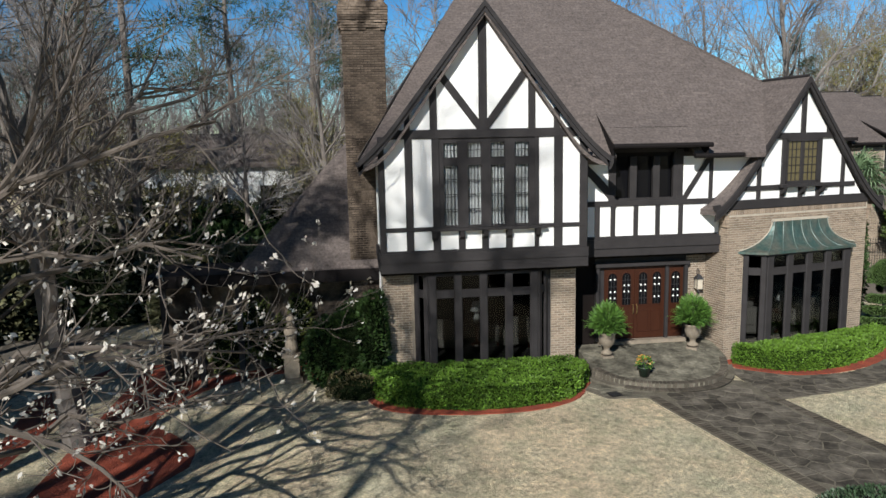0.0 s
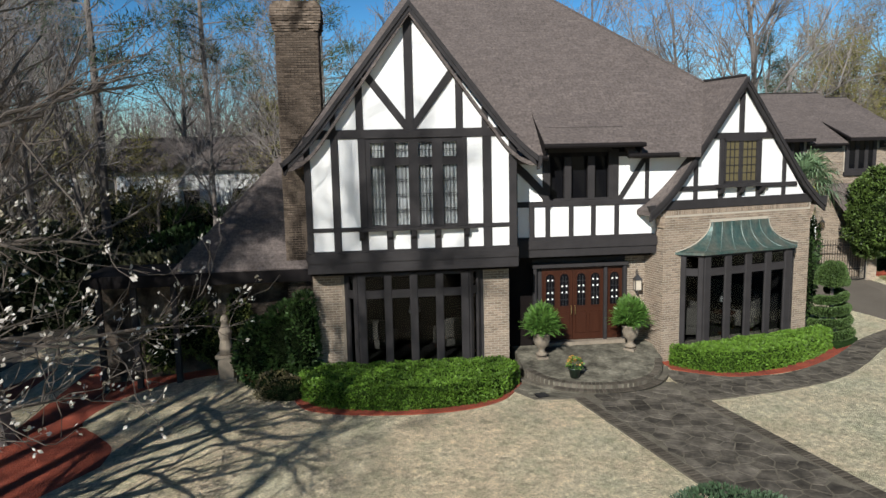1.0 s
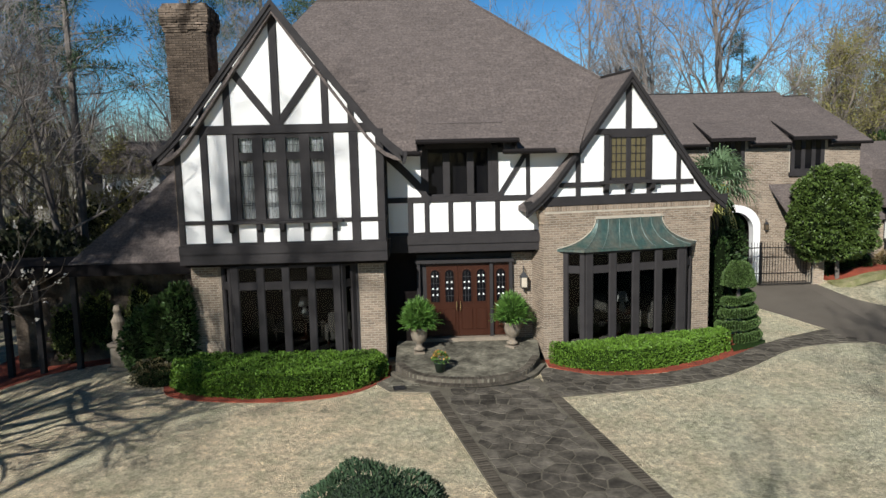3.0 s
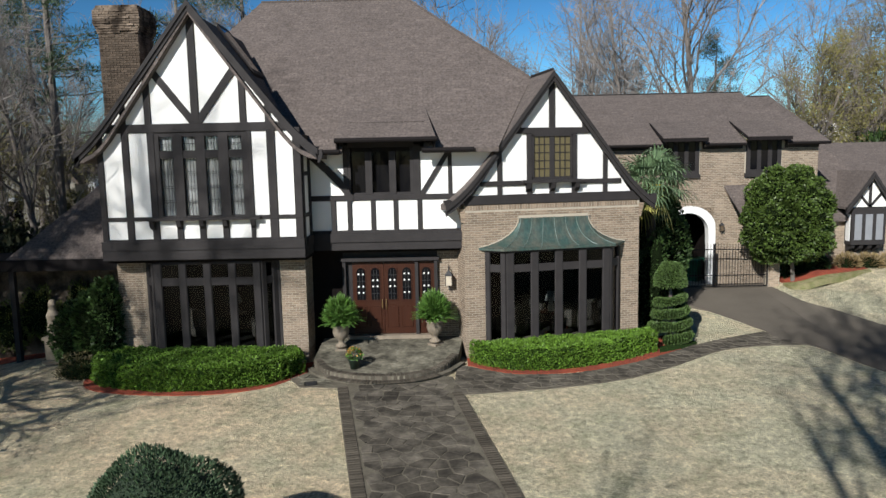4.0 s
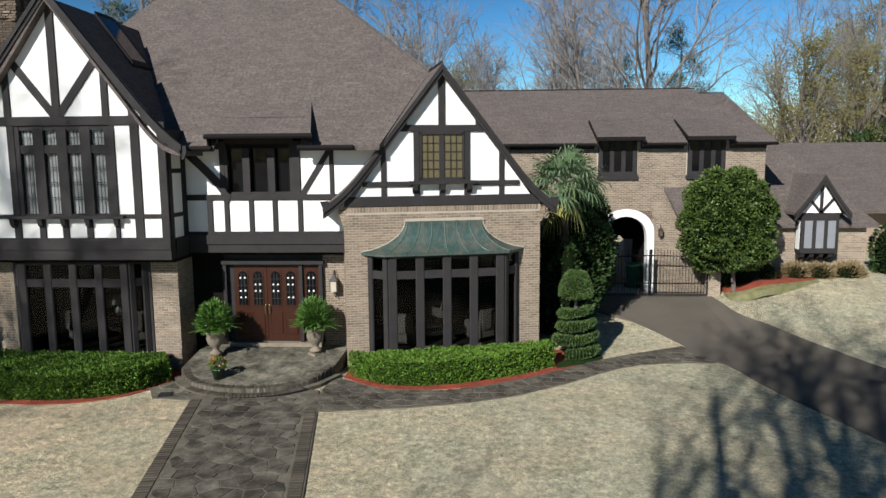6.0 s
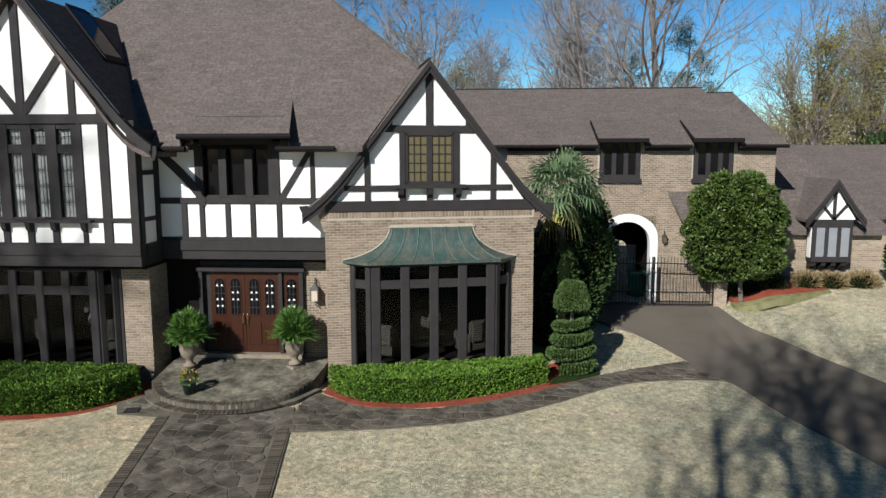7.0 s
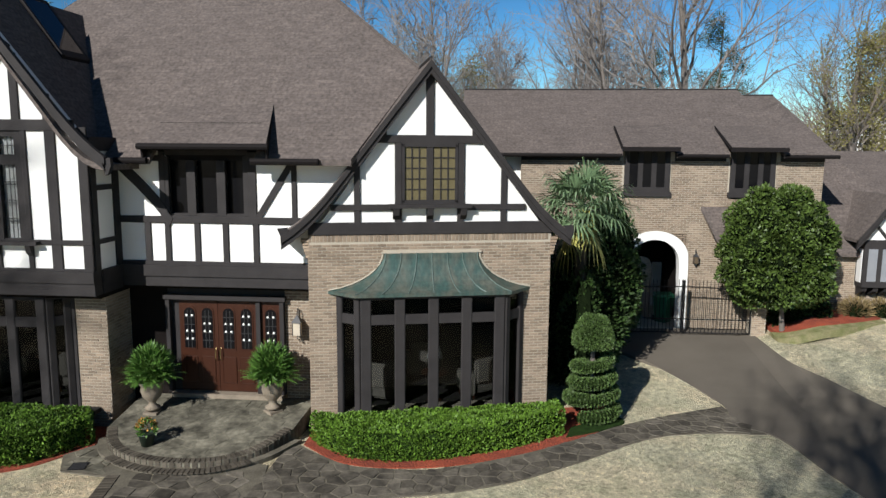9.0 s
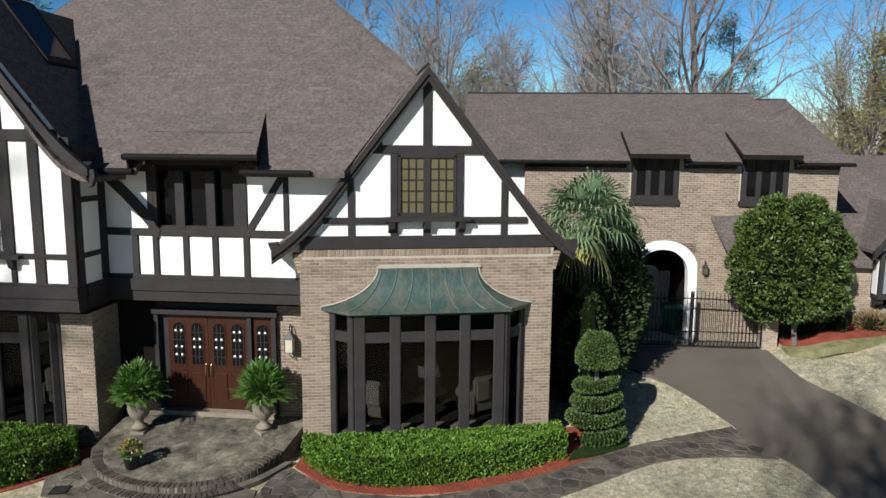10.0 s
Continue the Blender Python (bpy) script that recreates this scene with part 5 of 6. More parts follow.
# urns with ferns
def urn_profile():
    return [(0.20, 0.0), (0.21, 0.05), (0.12, 0.09), (0.10, 0.14), (0.14, 0.2), (0.25, 0.28), (0.30, 0.42), (0.28, 0.52), (0.34, 0.57), (0.34, 0.61), (0.28, 0.61), (0.24, 0.52)]


def fern_urn(at, label):
    u = thing("urn", label, "urn", "urns at the entrance", at=at)
    bm = bmesh.new()
    box(bm, -0.16, 0.16, -0.16, 0.16, -0.1, 0.06)
    part("plinth", bm, URN, u)
    bm = bmesh.new()
    lathe(bm, [(r * 0.82, z * 1.1 + 0.1) for r, z in urn_profile()], 24)
    part("bowl", bm, URN, u, smooth=True)
    f = thing("fern", "bushy bright green fern growing in the urn", "fern", "ferns at the entrance", at=at)
    rng = random.Random(5)
    for k in range(190):
        a, up, ln = rng.uniform(0, 6.28), rng.uniform(0.4, 1.52), rng.uniform(0.45, 0.74)
        bm = bmesh.new()
        p, d = Vector((0.12 * math.cos(a), 0.12 * math.sin(a), 0.76)), Vector((math.cos(a) * math.cos(up), math.sin(a) * math.cos(up), math.sin(up)))
        side = d.cross(Vector((0, 0, 1))).normalized() if up < 1.4 else Vector((1, 0, 0))
        n = 13
        spine = []
        for j in range(n):
            spine.append((p.copy(), d.copy()))
            p += d * ln / n
            d = (d + Vector((0, 0, -0.035 - 0.10 * j / n))).normalized()
        for j, (q, e) in enumerate(spine[1:], 1):    # narrow leaflets, paired along the midrib
            w = 0.085 * math.sin(math.pi * (0.2 + 0.78 * j / n)) + 0.01
            for sgn in (-1, 1):
                tip = q + side * sgn * w + e * 0.05 - Vector((0, 0, 0.012))
                v = [bm.verts.new(c) for c in (q - e * 0.012, q + e * 0.02, tip)]
                bm.faces.new(v)
        for (q, e), (q2, e2) in zip(spine, spine[1:]):
            bm.faces.new([bm.verts.new(c) for c in (q - side * 0.006, q + side * 0.006, q2 + side * 0.005, q2 - side * 0.005)])
        part("frond", bm, FERN, f)
    p, n = shell_points(1500, (0, 0, 1.08), (0.33, 0.33, 0.4), 15, -0.5)
    leaf_object("leaflet_foliage", p, n + np.array((0, 0, 0.5)), 0.22, FERN, f, "", 0.14, 0.6, 15, 0.1)
    return u


fern_urn(pose(6.03, 20.95, 0.19), "weathered cast stone urn on the patio beside the door")
fern_urn(pose(8.80, 21.2, 0.225, 0, 0, 50), "weathered cast stone urn on the patio beside the brick wall")
pot = thing("flower_pot", "dark green pot of yellow flowers on the patio", "flower pot", at=pose(6.6, 19.56, 0.035))
bm = bmesh.new()
lathe(bm, [(0.12, 0), (0.17, 0.24), (0.19, 0.25), (0.19, 0.28), (0.15, 0.28), (0.14, 0.24)], 18)
part("pot", bm, material("dark green glaze", (0.02, 0.035, 0.022), 0.4, vary=0.2, bump=0.05), pot, smooth=True)
p, d = shell_points(200, (0, 0, 0.34), (0.17, 0.17, 0.16), 8, -0.2)
leaf_object("foliage", p, d, 0.1, FERN, pot, "", 0.4, 0.7, 8)
p, d = shell_points(110, (0, 0, 0.40), (0.19, 0.19, 0.17), 9, -0.1)
leaf_object("blossoms", p, d, 0.06, material("yellow petal", (0.42, 0.22, 0.05), 0.6, vary=0.2, bump=0, per_island=0.4), pot, "small yellow blossoms", 0.9, 0.7, 9)

# palm
palm = thing("fan_palm", "fan palm with drooping green fronds beside the brick gable", "palm", at=pose(16.05, 24.35, 0))
bm = bmesh.new()
tube(bm, [(0, 0, -0.3), (0.05, 0, 2), (0, 0, 4.6)], [0.17, 0.15, 0.16], 10)
part("trunk", bm, material("dark fibrous palm trunk", (0.05, 0.04, 0.03), 0.95, vary=0.4, scale=6, fine=40, bump=0.8, dist=0.03), palm)
PALM = material("palm frond", (0.13, 0.2, 0.1), 0.45, vary=0.25, scale=3, bump=0, per_island=0.3)
PALM_DRY = material("yellowed palm frond", (0.34, 0.32, 0.09), 0.5, vary=0.25, scale=3, bump=0, per_island=0.3)
rng = random.Random(12)
for k in range(34):
    a, up = k * 2.4, 1.3 - 1.95 * (k + rng.random()) / 34 - (0.45 if k > 30 else 0)
    d = Vector((math.cos(a) * math.cos(up), math.sin(a) * math.cos(up), math.sin(up)))
    bm = bmesh.new()
    p0 = Vector((0, 0, 4.85))
    stem = rng.uniform(0.45, 0.9)
    p1 = p0 + d * stem + Vector((0, 0, -0.1))
    tube(bm, [p0, p0.lerp(p1, 0.5) + Vector((0, 0, 0.05)), p1], [0.018, 0.014, 0.011], 4)
    side = d.cross(Vector((0.1, 0.2, 1))).normalized()
    nrm = side.cross(d).normalized()
    for j in range(21):
        f = radians(-108 + 216 * j / 20)
        e = (d * math.cos(f) + side * math.sin(f) + nrm * 0.12 * math.cos(3 * f)).normalized()
        ln = (0.86 - 0.2 * abs(f) / 1.95) * rng.uniform(0.88, 1.12)
        w = e.cross(nrm).normalized() * 0.03
        q1 = p1 + e * ln * 0.45 + nrm * 0.03
        q2 = p1 + e * ln * 0.8 + Vector((0, 0, -0.1))
        q3 = p1 + e * ln + Vector((0, 0, -0.3 - 0.1 * rng.random()))
        v = [bm.verts.new(c) for c in (p1, q1 + w, q2 + w * 0.6, q3, q2 - w * 0.6, q1 - w)]
        bm.faces.new((v[0], v[1], v[5]))
        bm.faces.new((v[1], v[2], v[4], v[5]))
        bm.faces.new((v[2], v[3], v[4]))
    dry = up < -0.45 and k % 2
    part("frond", bm, PALM_DRY if dry else PALM, palm, "yellowed drooping frond" if dry else "")
p, d = shell_points(160, (0.05, -0.5, 4.55), (0.2, 0.14, 0.2), 18)
leaf_object("inflorescence", p, d, 0.07, material("yellow palm flower", (0.5, 0.42, 0.08), 0.7, vary=0.2, bump=0, per_island=0.3), palm, "yellow flower cluster", 0.8, 0.7, 18)

# statue on a pedestal
bm = bmesh.new()
box(bm, -0.3, 0.3, -0.3, 0.3, 0, 0.12)
box(bm, -0.22, 0.22, -0.22, 0.22, 0.12, 0.75)
box(bm, -0.27, 0.27, -0.27, 0.27, 0.75, 0.84)
lathe(bm, [(0.17, 0.84), (0.2, 1.0), (0.16, 1.25), (0.2, 1.5), (0.12, 1.66), (0.1, 1.75), (0.12, 1.84), (0.09, 1.96), (0.02, 2.0)], 14)
st = part("statue", bm, URN, smooth=False)
st.matrix_world = pose(-3.15, 22.1, gz(-3.15, 22.1))
tagged(st, "weathered pale stone garden statue on a pedestal", "statue")

# iron gate and its pier
pier = thing("gate_pier", "square tan brick gate pier", "pier", at=pose(22.25, 28.95, 0.3))
part("shaft", boxes((-0.22, 0.22, -0.22, 0.22, -0.2, 1.35)), MORTAR, pier)
part("cap", boxes((-0.27, 0.27, -0.27, 0.27, 1.35, 1.43)), URN, pier)
for x0, x1, flip in ((17.75, 19.84, 1), (19.90, 22.0, -1)):
    g = thing("iron_gate", "closed black iron driveway gate leaf with upright bars", "gate", "gate leaves")
    yb = 28.8
    zb = lambda x: gz(x, yb) + 0.1
    top = lambda x: 2.05 + 0.18 * (1 - ((x - 19.87) / 2.1) ** 2) * 0.6
    for zo in (0.0, 0.45, None):
        bm = bmesh.new()
        n = 8
        xs = [x0 + (x1 - x0) * k / n for k in range(n + 1)]
        tube(bm, [(x, yb, zb(x) + zo if zo is not None else top(x) - 0.2) for x in xs], 0.022, 6)
        part("rail", bm, IRON, g)
    for k in range(19):
        x = x0 + (x1 - x0) * k / 18
        bm = bmesh.new()
        r = 0.03 if k in (0, 18) else 0.011
        tube(bm, [(x, yb, zb(x)), (x, yb, top(x)), (x, yb, top(x) + 0.05)], [r, r, 0.002], 5)
        part("bar", bm, IRON, g)
wb = thing("wheelie_bin", "green plastic wheeled bin inside the passage", "bin", at=pose(19.6, 30.3, 0.4))
bm = bmesh.new()
lathe(bm, [(0.28, 0.05), (0.36, 0.95)], 4)
part("body", bm, material("green plastic", (0.01, 0.12, 0.06), 0.45, vary=0.15, bump=0.05), wb)
part("lid", boxes((-0.3, 0.3, -0.34, 0.3, 0.95, 1.03)), bpy.data.materials["green plastic"], wb)
for x in (-0.25, 0.25):
    bm = bmesh.new()
    tube(bm, [(x - 0.04, 0.28, 0.1), (x + 0.04, 0.28, 0.1)], 0.1, 12)
    part("wheel", bm, IRON, wb)

# ---- trees ----
def bare_tree(seed, height, spread_deg, limbs=9, subs=5, twigs=5, fine=3, start=0.3, radius=0.22, lean=(0, 0), twig_r=0.014, reach=(), boughs=(), crook=0.16, sway=0.2):
    """A leafless tree: the trunk with its limbs in one mesh, the finer branches and twigs in another. Also the tips."""
    rng = random.Random(seed)
    wood, thin, tips = bmesh.new(), bmesh.new(), []

    def shoot(p, d, ln, r, bm, bend, n=5, up=0.06, sides=5, end=0.3):
        pts, d = [p.copy()], d.copy()
        for _ in range(n):
            d = (d + Vector((rng.uniform(-bend, bend), rng.uniform(-bend, bend), rng.uniform(-bend, bend) * 0.7 + up))).normalized()
            pts.append(pts[-1] + d * ln / n)
        tube(bm, pts, [r * (1 - (1 - end) * k / n) for k in range(n + 1)], sides, False)
        return pts, d

    def off(d, angle):
        u = d.orthogonal().normalized()
        u.rotate(Matrix.Rotation(rng.uniform(0, 6.283), 3, d))
        return (d * math.cos(angle) + u * math.sin(angle)).normalized()

    trunk, _ = shoot(Vector((0, 0, -0.3)), Vector((lean[0], lean[1], 1)).normalized(), height * 0.85, radius, wood, 0.07, 9, 0.05, 8, 0.18)
    def twiggy(limb, ln, r, count):
        for _ in range(count):
            k = rng.randint(1, len(limb) - 2)
            q = limb[k].lerp(limb[k + 1], rng.random())
            dd = off((limb[k + 1] - limb[k]).normalized(), radians(rng.uniform(25, 60)))
            sub, _ = shoot(q, dd, ln * rng.uniform(0.18, 0.36), max(r * 0.28, twig_r * 1.4), thin, 0.42, 5, 0.07, 4, 0.4)
            for _ in range(twigs):
                k = rng.randint(0, 4)
                q = sub[k].lerp(sub[k + 1], rng.random())
                dd = off((sub[k + 1] - sub[k]).normalized(), radians(rng.uniform(20, 55)))
                tw, _ = shoot(q, dd, ln * rng.uniform(0.05, 0.11), twig_r * 0.8, thin, 0.35, 3, 0.22, 4, 0.5)
                tips.append((tw[-1], (tw[-1] - tw[-2]).normalized()))

    for end in reach:       # long limbs that sweep out to a given place
        p = trunk[1].lerp(trunk[5], rng.random())
        q, mid = Vector(end), []
        for k in range(9):
            t = k / 8
            c = p.lerp(q, t) + Vector((rng.uniform(-sway, sway), rng.uniform(-sway, sway), 0.54 * math.sin(math.pi * t) + 0.75 * rng.uniform(-sway, sway)))
            mid.append(c)
        r = radius * (0.33 if sway < 0.3 else 0.2)
        tube(thin, mid, [r * (1 - 0.78 * k / 8) for k in range(9)], 6, False)
        twiggy(mid[3:], (q - p).length, r * 0.6, 11)
    for line in boughs:     # long crooked boughs along a given line
        tube(thin, line, [radius * 0.42 * (1 - 0.75 * k / (len(line) - 1)) for k in range(len(line))], 7, False)
        twiggy([Vector(p) for p in line[len(line) // 2:]], 5.0, radius * 0.2, 7)
    for i in range(limbs):
        t = start + (0.98 - start) * (i + rng.random() * 0.6) / limbs
        k = min(8, int(t * 9))
        p = trunk[k].lerp(trunk[k + 1], t * 9 - k)
        d = off(Vector((0, 0, 1)), radians(spread_deg) * rng.uniform(0.7, 1.2) * (1.15 - 0.5 * t))
        ln = height * rng.uniform(0.28, 0.42) * (1.15 - 0.55 * t)
        r = radius * (1 - t * 0.8) * 0.5
        limb, _ = shoot(p, d, ln, r, wood, crook, 5, 0.07, 5, 0.25)
        for _ in range(subs):
            k = rng.randint(1, 4)
            q = limb[k].lerp(limb[k + 1], rng.random())
            dd = off((limb[k + 1] - limb[k]).normalized(), radians(rng.uniform(25, 55)))
            sub, _ = shoot(q, dd, ln * rng.uniform(0.35, 0.6), max(r * 0.4, twig_r * 1.7), thin, 0.2, 3, 0.06, 3, 0.4)
            for _ in range(twigs):
                k = rng.randint(0, 2)
                q = sub[k].lerp(sub[k + 1], rng.random())
                dd = off((sub[k + 1] - sub[k]).normalized(), radians(rng.uniform(20, 50)))
                tw, _ = shoot(q, dd, ln * rng.uniform(0.16, 0.32), twig_r, thin, 0.2, 2, 0.06, 3, 0.5)
                tips.append((tw[-1], (tw[-1] - tw[-2]).normalized()))
                for _ in range(fine):
                    q = tw[0].lerp(tw[2], rng.uniform(0.2, 1.0))
                    dd = off((tw[2] - tw[1]).normalized(), radians(rng.uniform(20, 55)))
                    e, _ = shoot(q, dd, ln * rng.uniform(0.06, 0.16), twig_r * 0.7, thin, 0.15, 1, 0.05, 3, 0.6)
                    tips.append((e[-1], (e[-1] - e[0]).normalized()))
    return wood, thin, tips


def tree_thing(name, label, seed, at, group="", leaf=None, leaf_size=0.1, leaf_n=2, category="tree", leaf_top=99, leaf_keep=1.0, leaf_gap=1.2, bark=None, twig=None, **kw):
    t = thing(name, label, category, group)
    wood, thin, tips = bare_tree(seed, **kw)
    part("trunk", wood, bark or BARK, t)
    tagged(part("crown", thin, twig or TWIG, t), "fine bare branches and twigs", kind="stuff")
    if leaf:
        rng = np.random.default_rng(seed)
        tips = [q for q in tips if q[0].z < leaf_top and rng.uniform() < leaf_keep]
        P = np.repeat(np.array([p for p, _ in tips]), leaf_n, 0) + rng.normal(0, leaf_size * leaf_gap, (len(tips) * leaf_n, 3))
        leaf_object("bud_foliage", P, np.repeat(np.array([d for _, d in tips]), leaf_n, 0), leaf_size, leaf, t, "", 0.55, 0.8, seed)
    t.matrix_world = at
    return t


def at_ground(x, y, turn=0, size=1.0):
    return pose(x, y, gz(x, y), 0, 0, turn) @ Matrix.Scale(size, 4)


def place(ob, x, y, turn=0, size=1.0):
    c = copy_thing(ob, pose(x, y, gz(x, y), 0, 0, turn))
    c.scale = (size, size, size)
    return c


# the blossoming magnolia whose limbs reach into view
tree_thing("magnolia", "leafless magnolia with pale blossoms opening on its twigs", 5, at_ground(-8.4, 10.6), "", BUD, 0.085, 4, leaf_top=6.8, leaf_keep=0.9, leaf_gap=0.35, twig=MAGTWIG, height=11.5, spread_deg=58, limbs=6, subs=6, twigs=5, fine=2, start=0.2, radius=0.26, twig_r=0.010, crook=0.42,
                 reach=[(x + 8.4, y - 10.6, z + 0.6) for x, y, z in ((-2.8, 10.3, 6.9), (-3.0, 10.4, 5.2), (-2.8, 12.1, 3.5), (-2.3, 14.6, 3.2), (-4.0, 10.5, 2.1), (-3.2, 9.4, 4.2), (-4.4, 16.8, 6.6), (-3.6, 15.5, 7.6), (-3.4, 12.5, 2.6), (-4.2, 11.2, 8.0), (-3.4, 13.4, 5.0), (-4.6, 9.6, 1.4))],
                 boughs=[[(x + 8.4, y - 10.6, z + 0.6) for x, y, z in curve(line, 5)] for line in (((-8.4, 10.6, 3.6), (-8.17, 12.3, 5.6), (-8.5, 9.9, 6.4), (-7.2, 7.84, 6.4), (-5.93, 6.83, 6.4), (-5.24, 5.16, 6.4)), ((-8.4, 10.8, 3.4), (-8.1, 12.0, 5.4), (-7.37, 8.8, 6.4), (-5.9, 7.9, 6.4), (-4.9, 6.7, 6.4)))])
# grey tree in the mulch bed
tree_thing("bare_tree", "tall leafless tree with grey bark in the red mulch bed", 8, at_ground(-8.2, 19.4), "", None, height=14, spread_deg=48, limbs=14, subs=6, twigs=5, fine=2, start=0.28, radius=0.38, lean=(-0.12, 0.0), twig_r=0.013)

# woods behind the house
WOODS = "leafless woodland trees behind the house"
NEARTWIG = material("grey woodland twig", (0.27, 0.245, 0.225), 0.95, vary=0.3, scale=0.5, bump=0, shine=0.1)
HAZE = material("pale far twig", (0.21, 0.19, 0.18), 0.95, vary=0.25, scale=0.4, bump=0)
kinds = []
for k, (h, sp, lb) in enumerate(((17, 50, 14), (20, 44, 15), (15, 56, 14), (24, 40, 15))):
    kinds.append(tree_thing("bare_tree", "tall leafless woodland tree with a grey twiggy crown", 100 + k, at_ground(4 + 5 * k, 52 + 3 * k), WOODS, None, height=h, spread_deg=sp, limbs=lb, subs=7, twigs=5, fine=2, start=0.25, radius=0.22, twig_r=0.019, twig=HAZE))
GREENING = material("yellow-green spring leaf", (0.2, 0.18, 0.05), 0.7, vary=0.25, bump=0, per_island=0.4)
green = tree_thing("budding_tree", "woodland tree with fresh yellow-green buds", 120, at_ground(42, 58), "budding trees at the wood's edge", GREENING, 0.15, 5, height=15, spread_deg=44, limbs=13, subs=6, twigs=5, fine=2, start=0.2, radius=0.2, twig_r=0.016)
rng = random.Random(77)
for k in range(44):
    x = -62 + 130 * (k % 22) / 21 + rng.uniform(-2.5, 2.5)
    y = rng.uniform(54, 64) if k < 22 else rng.uniform(66, 95)
    if 27 < x < 40 and y < 66:
        continue
    size = rng.uniform(0.5, 0.75) * (1.15 if y > 65 else 1)
    if 26 < x * 60 / y < 36:
        size *= 0.6
    place(kinds[rng.randrange(4)], x, y, rng.uniform(0, 360), size)
# the nearer belt, close behind the wings
near = []
for k, (sp, lb, st) in enumerate(((46, 15, 0.22), (38, 14, 0.3), (54, 16, 0.2))):
    near.append(tree_thing("bare_tree", "tall leafless tree with a dense grey crown close behind the house", 130 + k, at_ground((-3.2, 19.3, 17)[k], (47, 39.5, 44)[k]), WOODS, None, height=16, spread_deg=sp, limbs=lb, subs=7, twigs=5, fine=4, start=st, radius=0.24, twig_r=0.0105, twig=NEARTWIG))
for x, y, h, turn, k in ((12.2, 45, 11.5, 20, 1), (13.6, 43.5, 10.5, 80, 0), (15.4, 46, 11.5, 140, 2), (17.2, 43, 12, 200, 1), (20.6, 45, 12.5, 30, 1), (10.4, 43, 14.5, 300, 2), (8.0, 46, 14, 50, 0),
                         (24.6, 52, 9.5, 0, 2), (27.5, 56, 9, 60, 0), (30.2, 54, 10, 20, 1), (34.4, 51, 16, 120, 1), (38.6, 49, 18, 220, 0), (41.5, 53, 17, 0, 2), (36.2, 56, 15, 170, 2),
                         (-2.4, 41, 15, 70, 1), (-12.2, 37, 15, 200, 2), (-7.0, 40, 12, 90, 0), (-14.5, 45, 18, 20, 1), (-18.5, 47, 18, 140, 2), (-25, 46, 18, 220, 0), (-21.5, 50, 18, 310, 1), (-11.5, 52, 19, 75, 2), (-30, 44, 17, 5, 1), (-9.5, 56, 17, 10, 0), (-13.5, 34.5, 15, 120, 1), (-16.5, 39, 17, 300, 2), (-19.5, 34, 15, 40, 0), (-23, 40, 17, 160, 1), (-27, 36, 16, 250, 2), (-5.8, 57, 16, 110, 2), (-15, 29.5, 12, 15, 0), (-20.5, 27.5, 13, 95, 2)):
    place(near[k], x, y, turn, h / 16)
tree_thing("bare_tree", "broad leafless tree with long low limbs behind the rear wing", 141, at_ground(21.9, 37.6), WOODS, None, height=19, spread_deg=40, limbs=20, subs=7, twigs=5, fine=4, start=0.3, radius=0.27, twig_r=0.0105, twig=NEARTWIG, crook=0.32, sway=0.5, reach=[(4.2, 0.2, 10.6), (2.6, -0.4, 12.4), (-2.8, 0.3, 11.2)])
rich_green = tree_thing("budding_tree", "rounded woodland tree thick with fresh yellow-green buds", 121, at_ground(32.8, 46.6), "budding trees at the wood's edge", GREENING, 0.13, 7, leaf_keep=0.8, height=11.5, spread_deg=56, limbs=15, subs=7, twigs=5, fine=2, start=0.15, radius=0.24, twig_r=0.012)
for x, y, s in ((36.4, 48.5, 0.95), (40.2, 47, 1.05), (29.6, 51, 0.6), (11.2, 47, 0.98), (-17.6, 33, 0.75), (-10.2, 41, 0.7), (-5.0, 50, 0.9)):
    place(rich_green, x, y, x * 40, s)
for x, y, s in ((46, 66, 1.0), (52, 60, 0.9), (49, 74, 1.1), (8, 62, 0.95), (-20, 52, 0.7), (-31, 48, 0.8), (-26, 60, 0.9), (-14, 37, 0.6), (-13.5, 41, 0.55), (-3.5, 42, 0.6)):
    place(green, x, y, x * 40, s)


def pine(seed, height, label):
    t = thing("pine_tree", label, "pine", "pines among the bare trees")
    rng = random.Random(seed)
    bm = bmesh.new()
    tube(bm, [(0, 0, -0.3), (0.1, 0, height * 0.4), (0, 0.1, height * 0.75), (0, 0, height)], [0.26, 0.22, 0.14, 0.04], 8)
    P, D = [], []
    for k in range(30):
        z = height * (0.5 + 0.5 * k / 30)
        a, ln = rng.uniform(0, 6.28), (1.12 - 0.85 * k / 30) * height * 0.16
        e = Vector((math.cos(a) * ln, math.sin(a) * ln, z + rng.uniform(0, 0.9)))
        tube(bm, [(0, 0, z), (e.x * 0.5, e.y * 0.5, z + 0.2), e], [0.05, 0.04, 0.02], 4)
        for q in (0.55, 0.8, 1.0):
            c = np.array((e.x * q, e.y * q, z + (e.z - z) * q))
            for _ in range(95):
                o = np.array([rng.gauss(0, 1) for _ in range(3)])
                o /= np.linalg.norm(o)
                P.append(c + o * rng.uniform(0.15, 0.75) * (1, 1, 0.6))
                D.append(o + (0, 0, 0.3))
    part("trunk", bm, BARK, t)
    leaf_object("needles", P, D, 0.34, PINE, t, "clustered dark green needles", 0.12, 0.5, seed)
    return t


PINE = material("pine needle", (0.05, 0.085, 0.03), 0.6, vary=0.3, bump=0, per_island=0.4)
p0 = pine(1, 21, "tall pine with clustered dark green needles")
p0.matrix_world = at_ground(-12.5, 40)
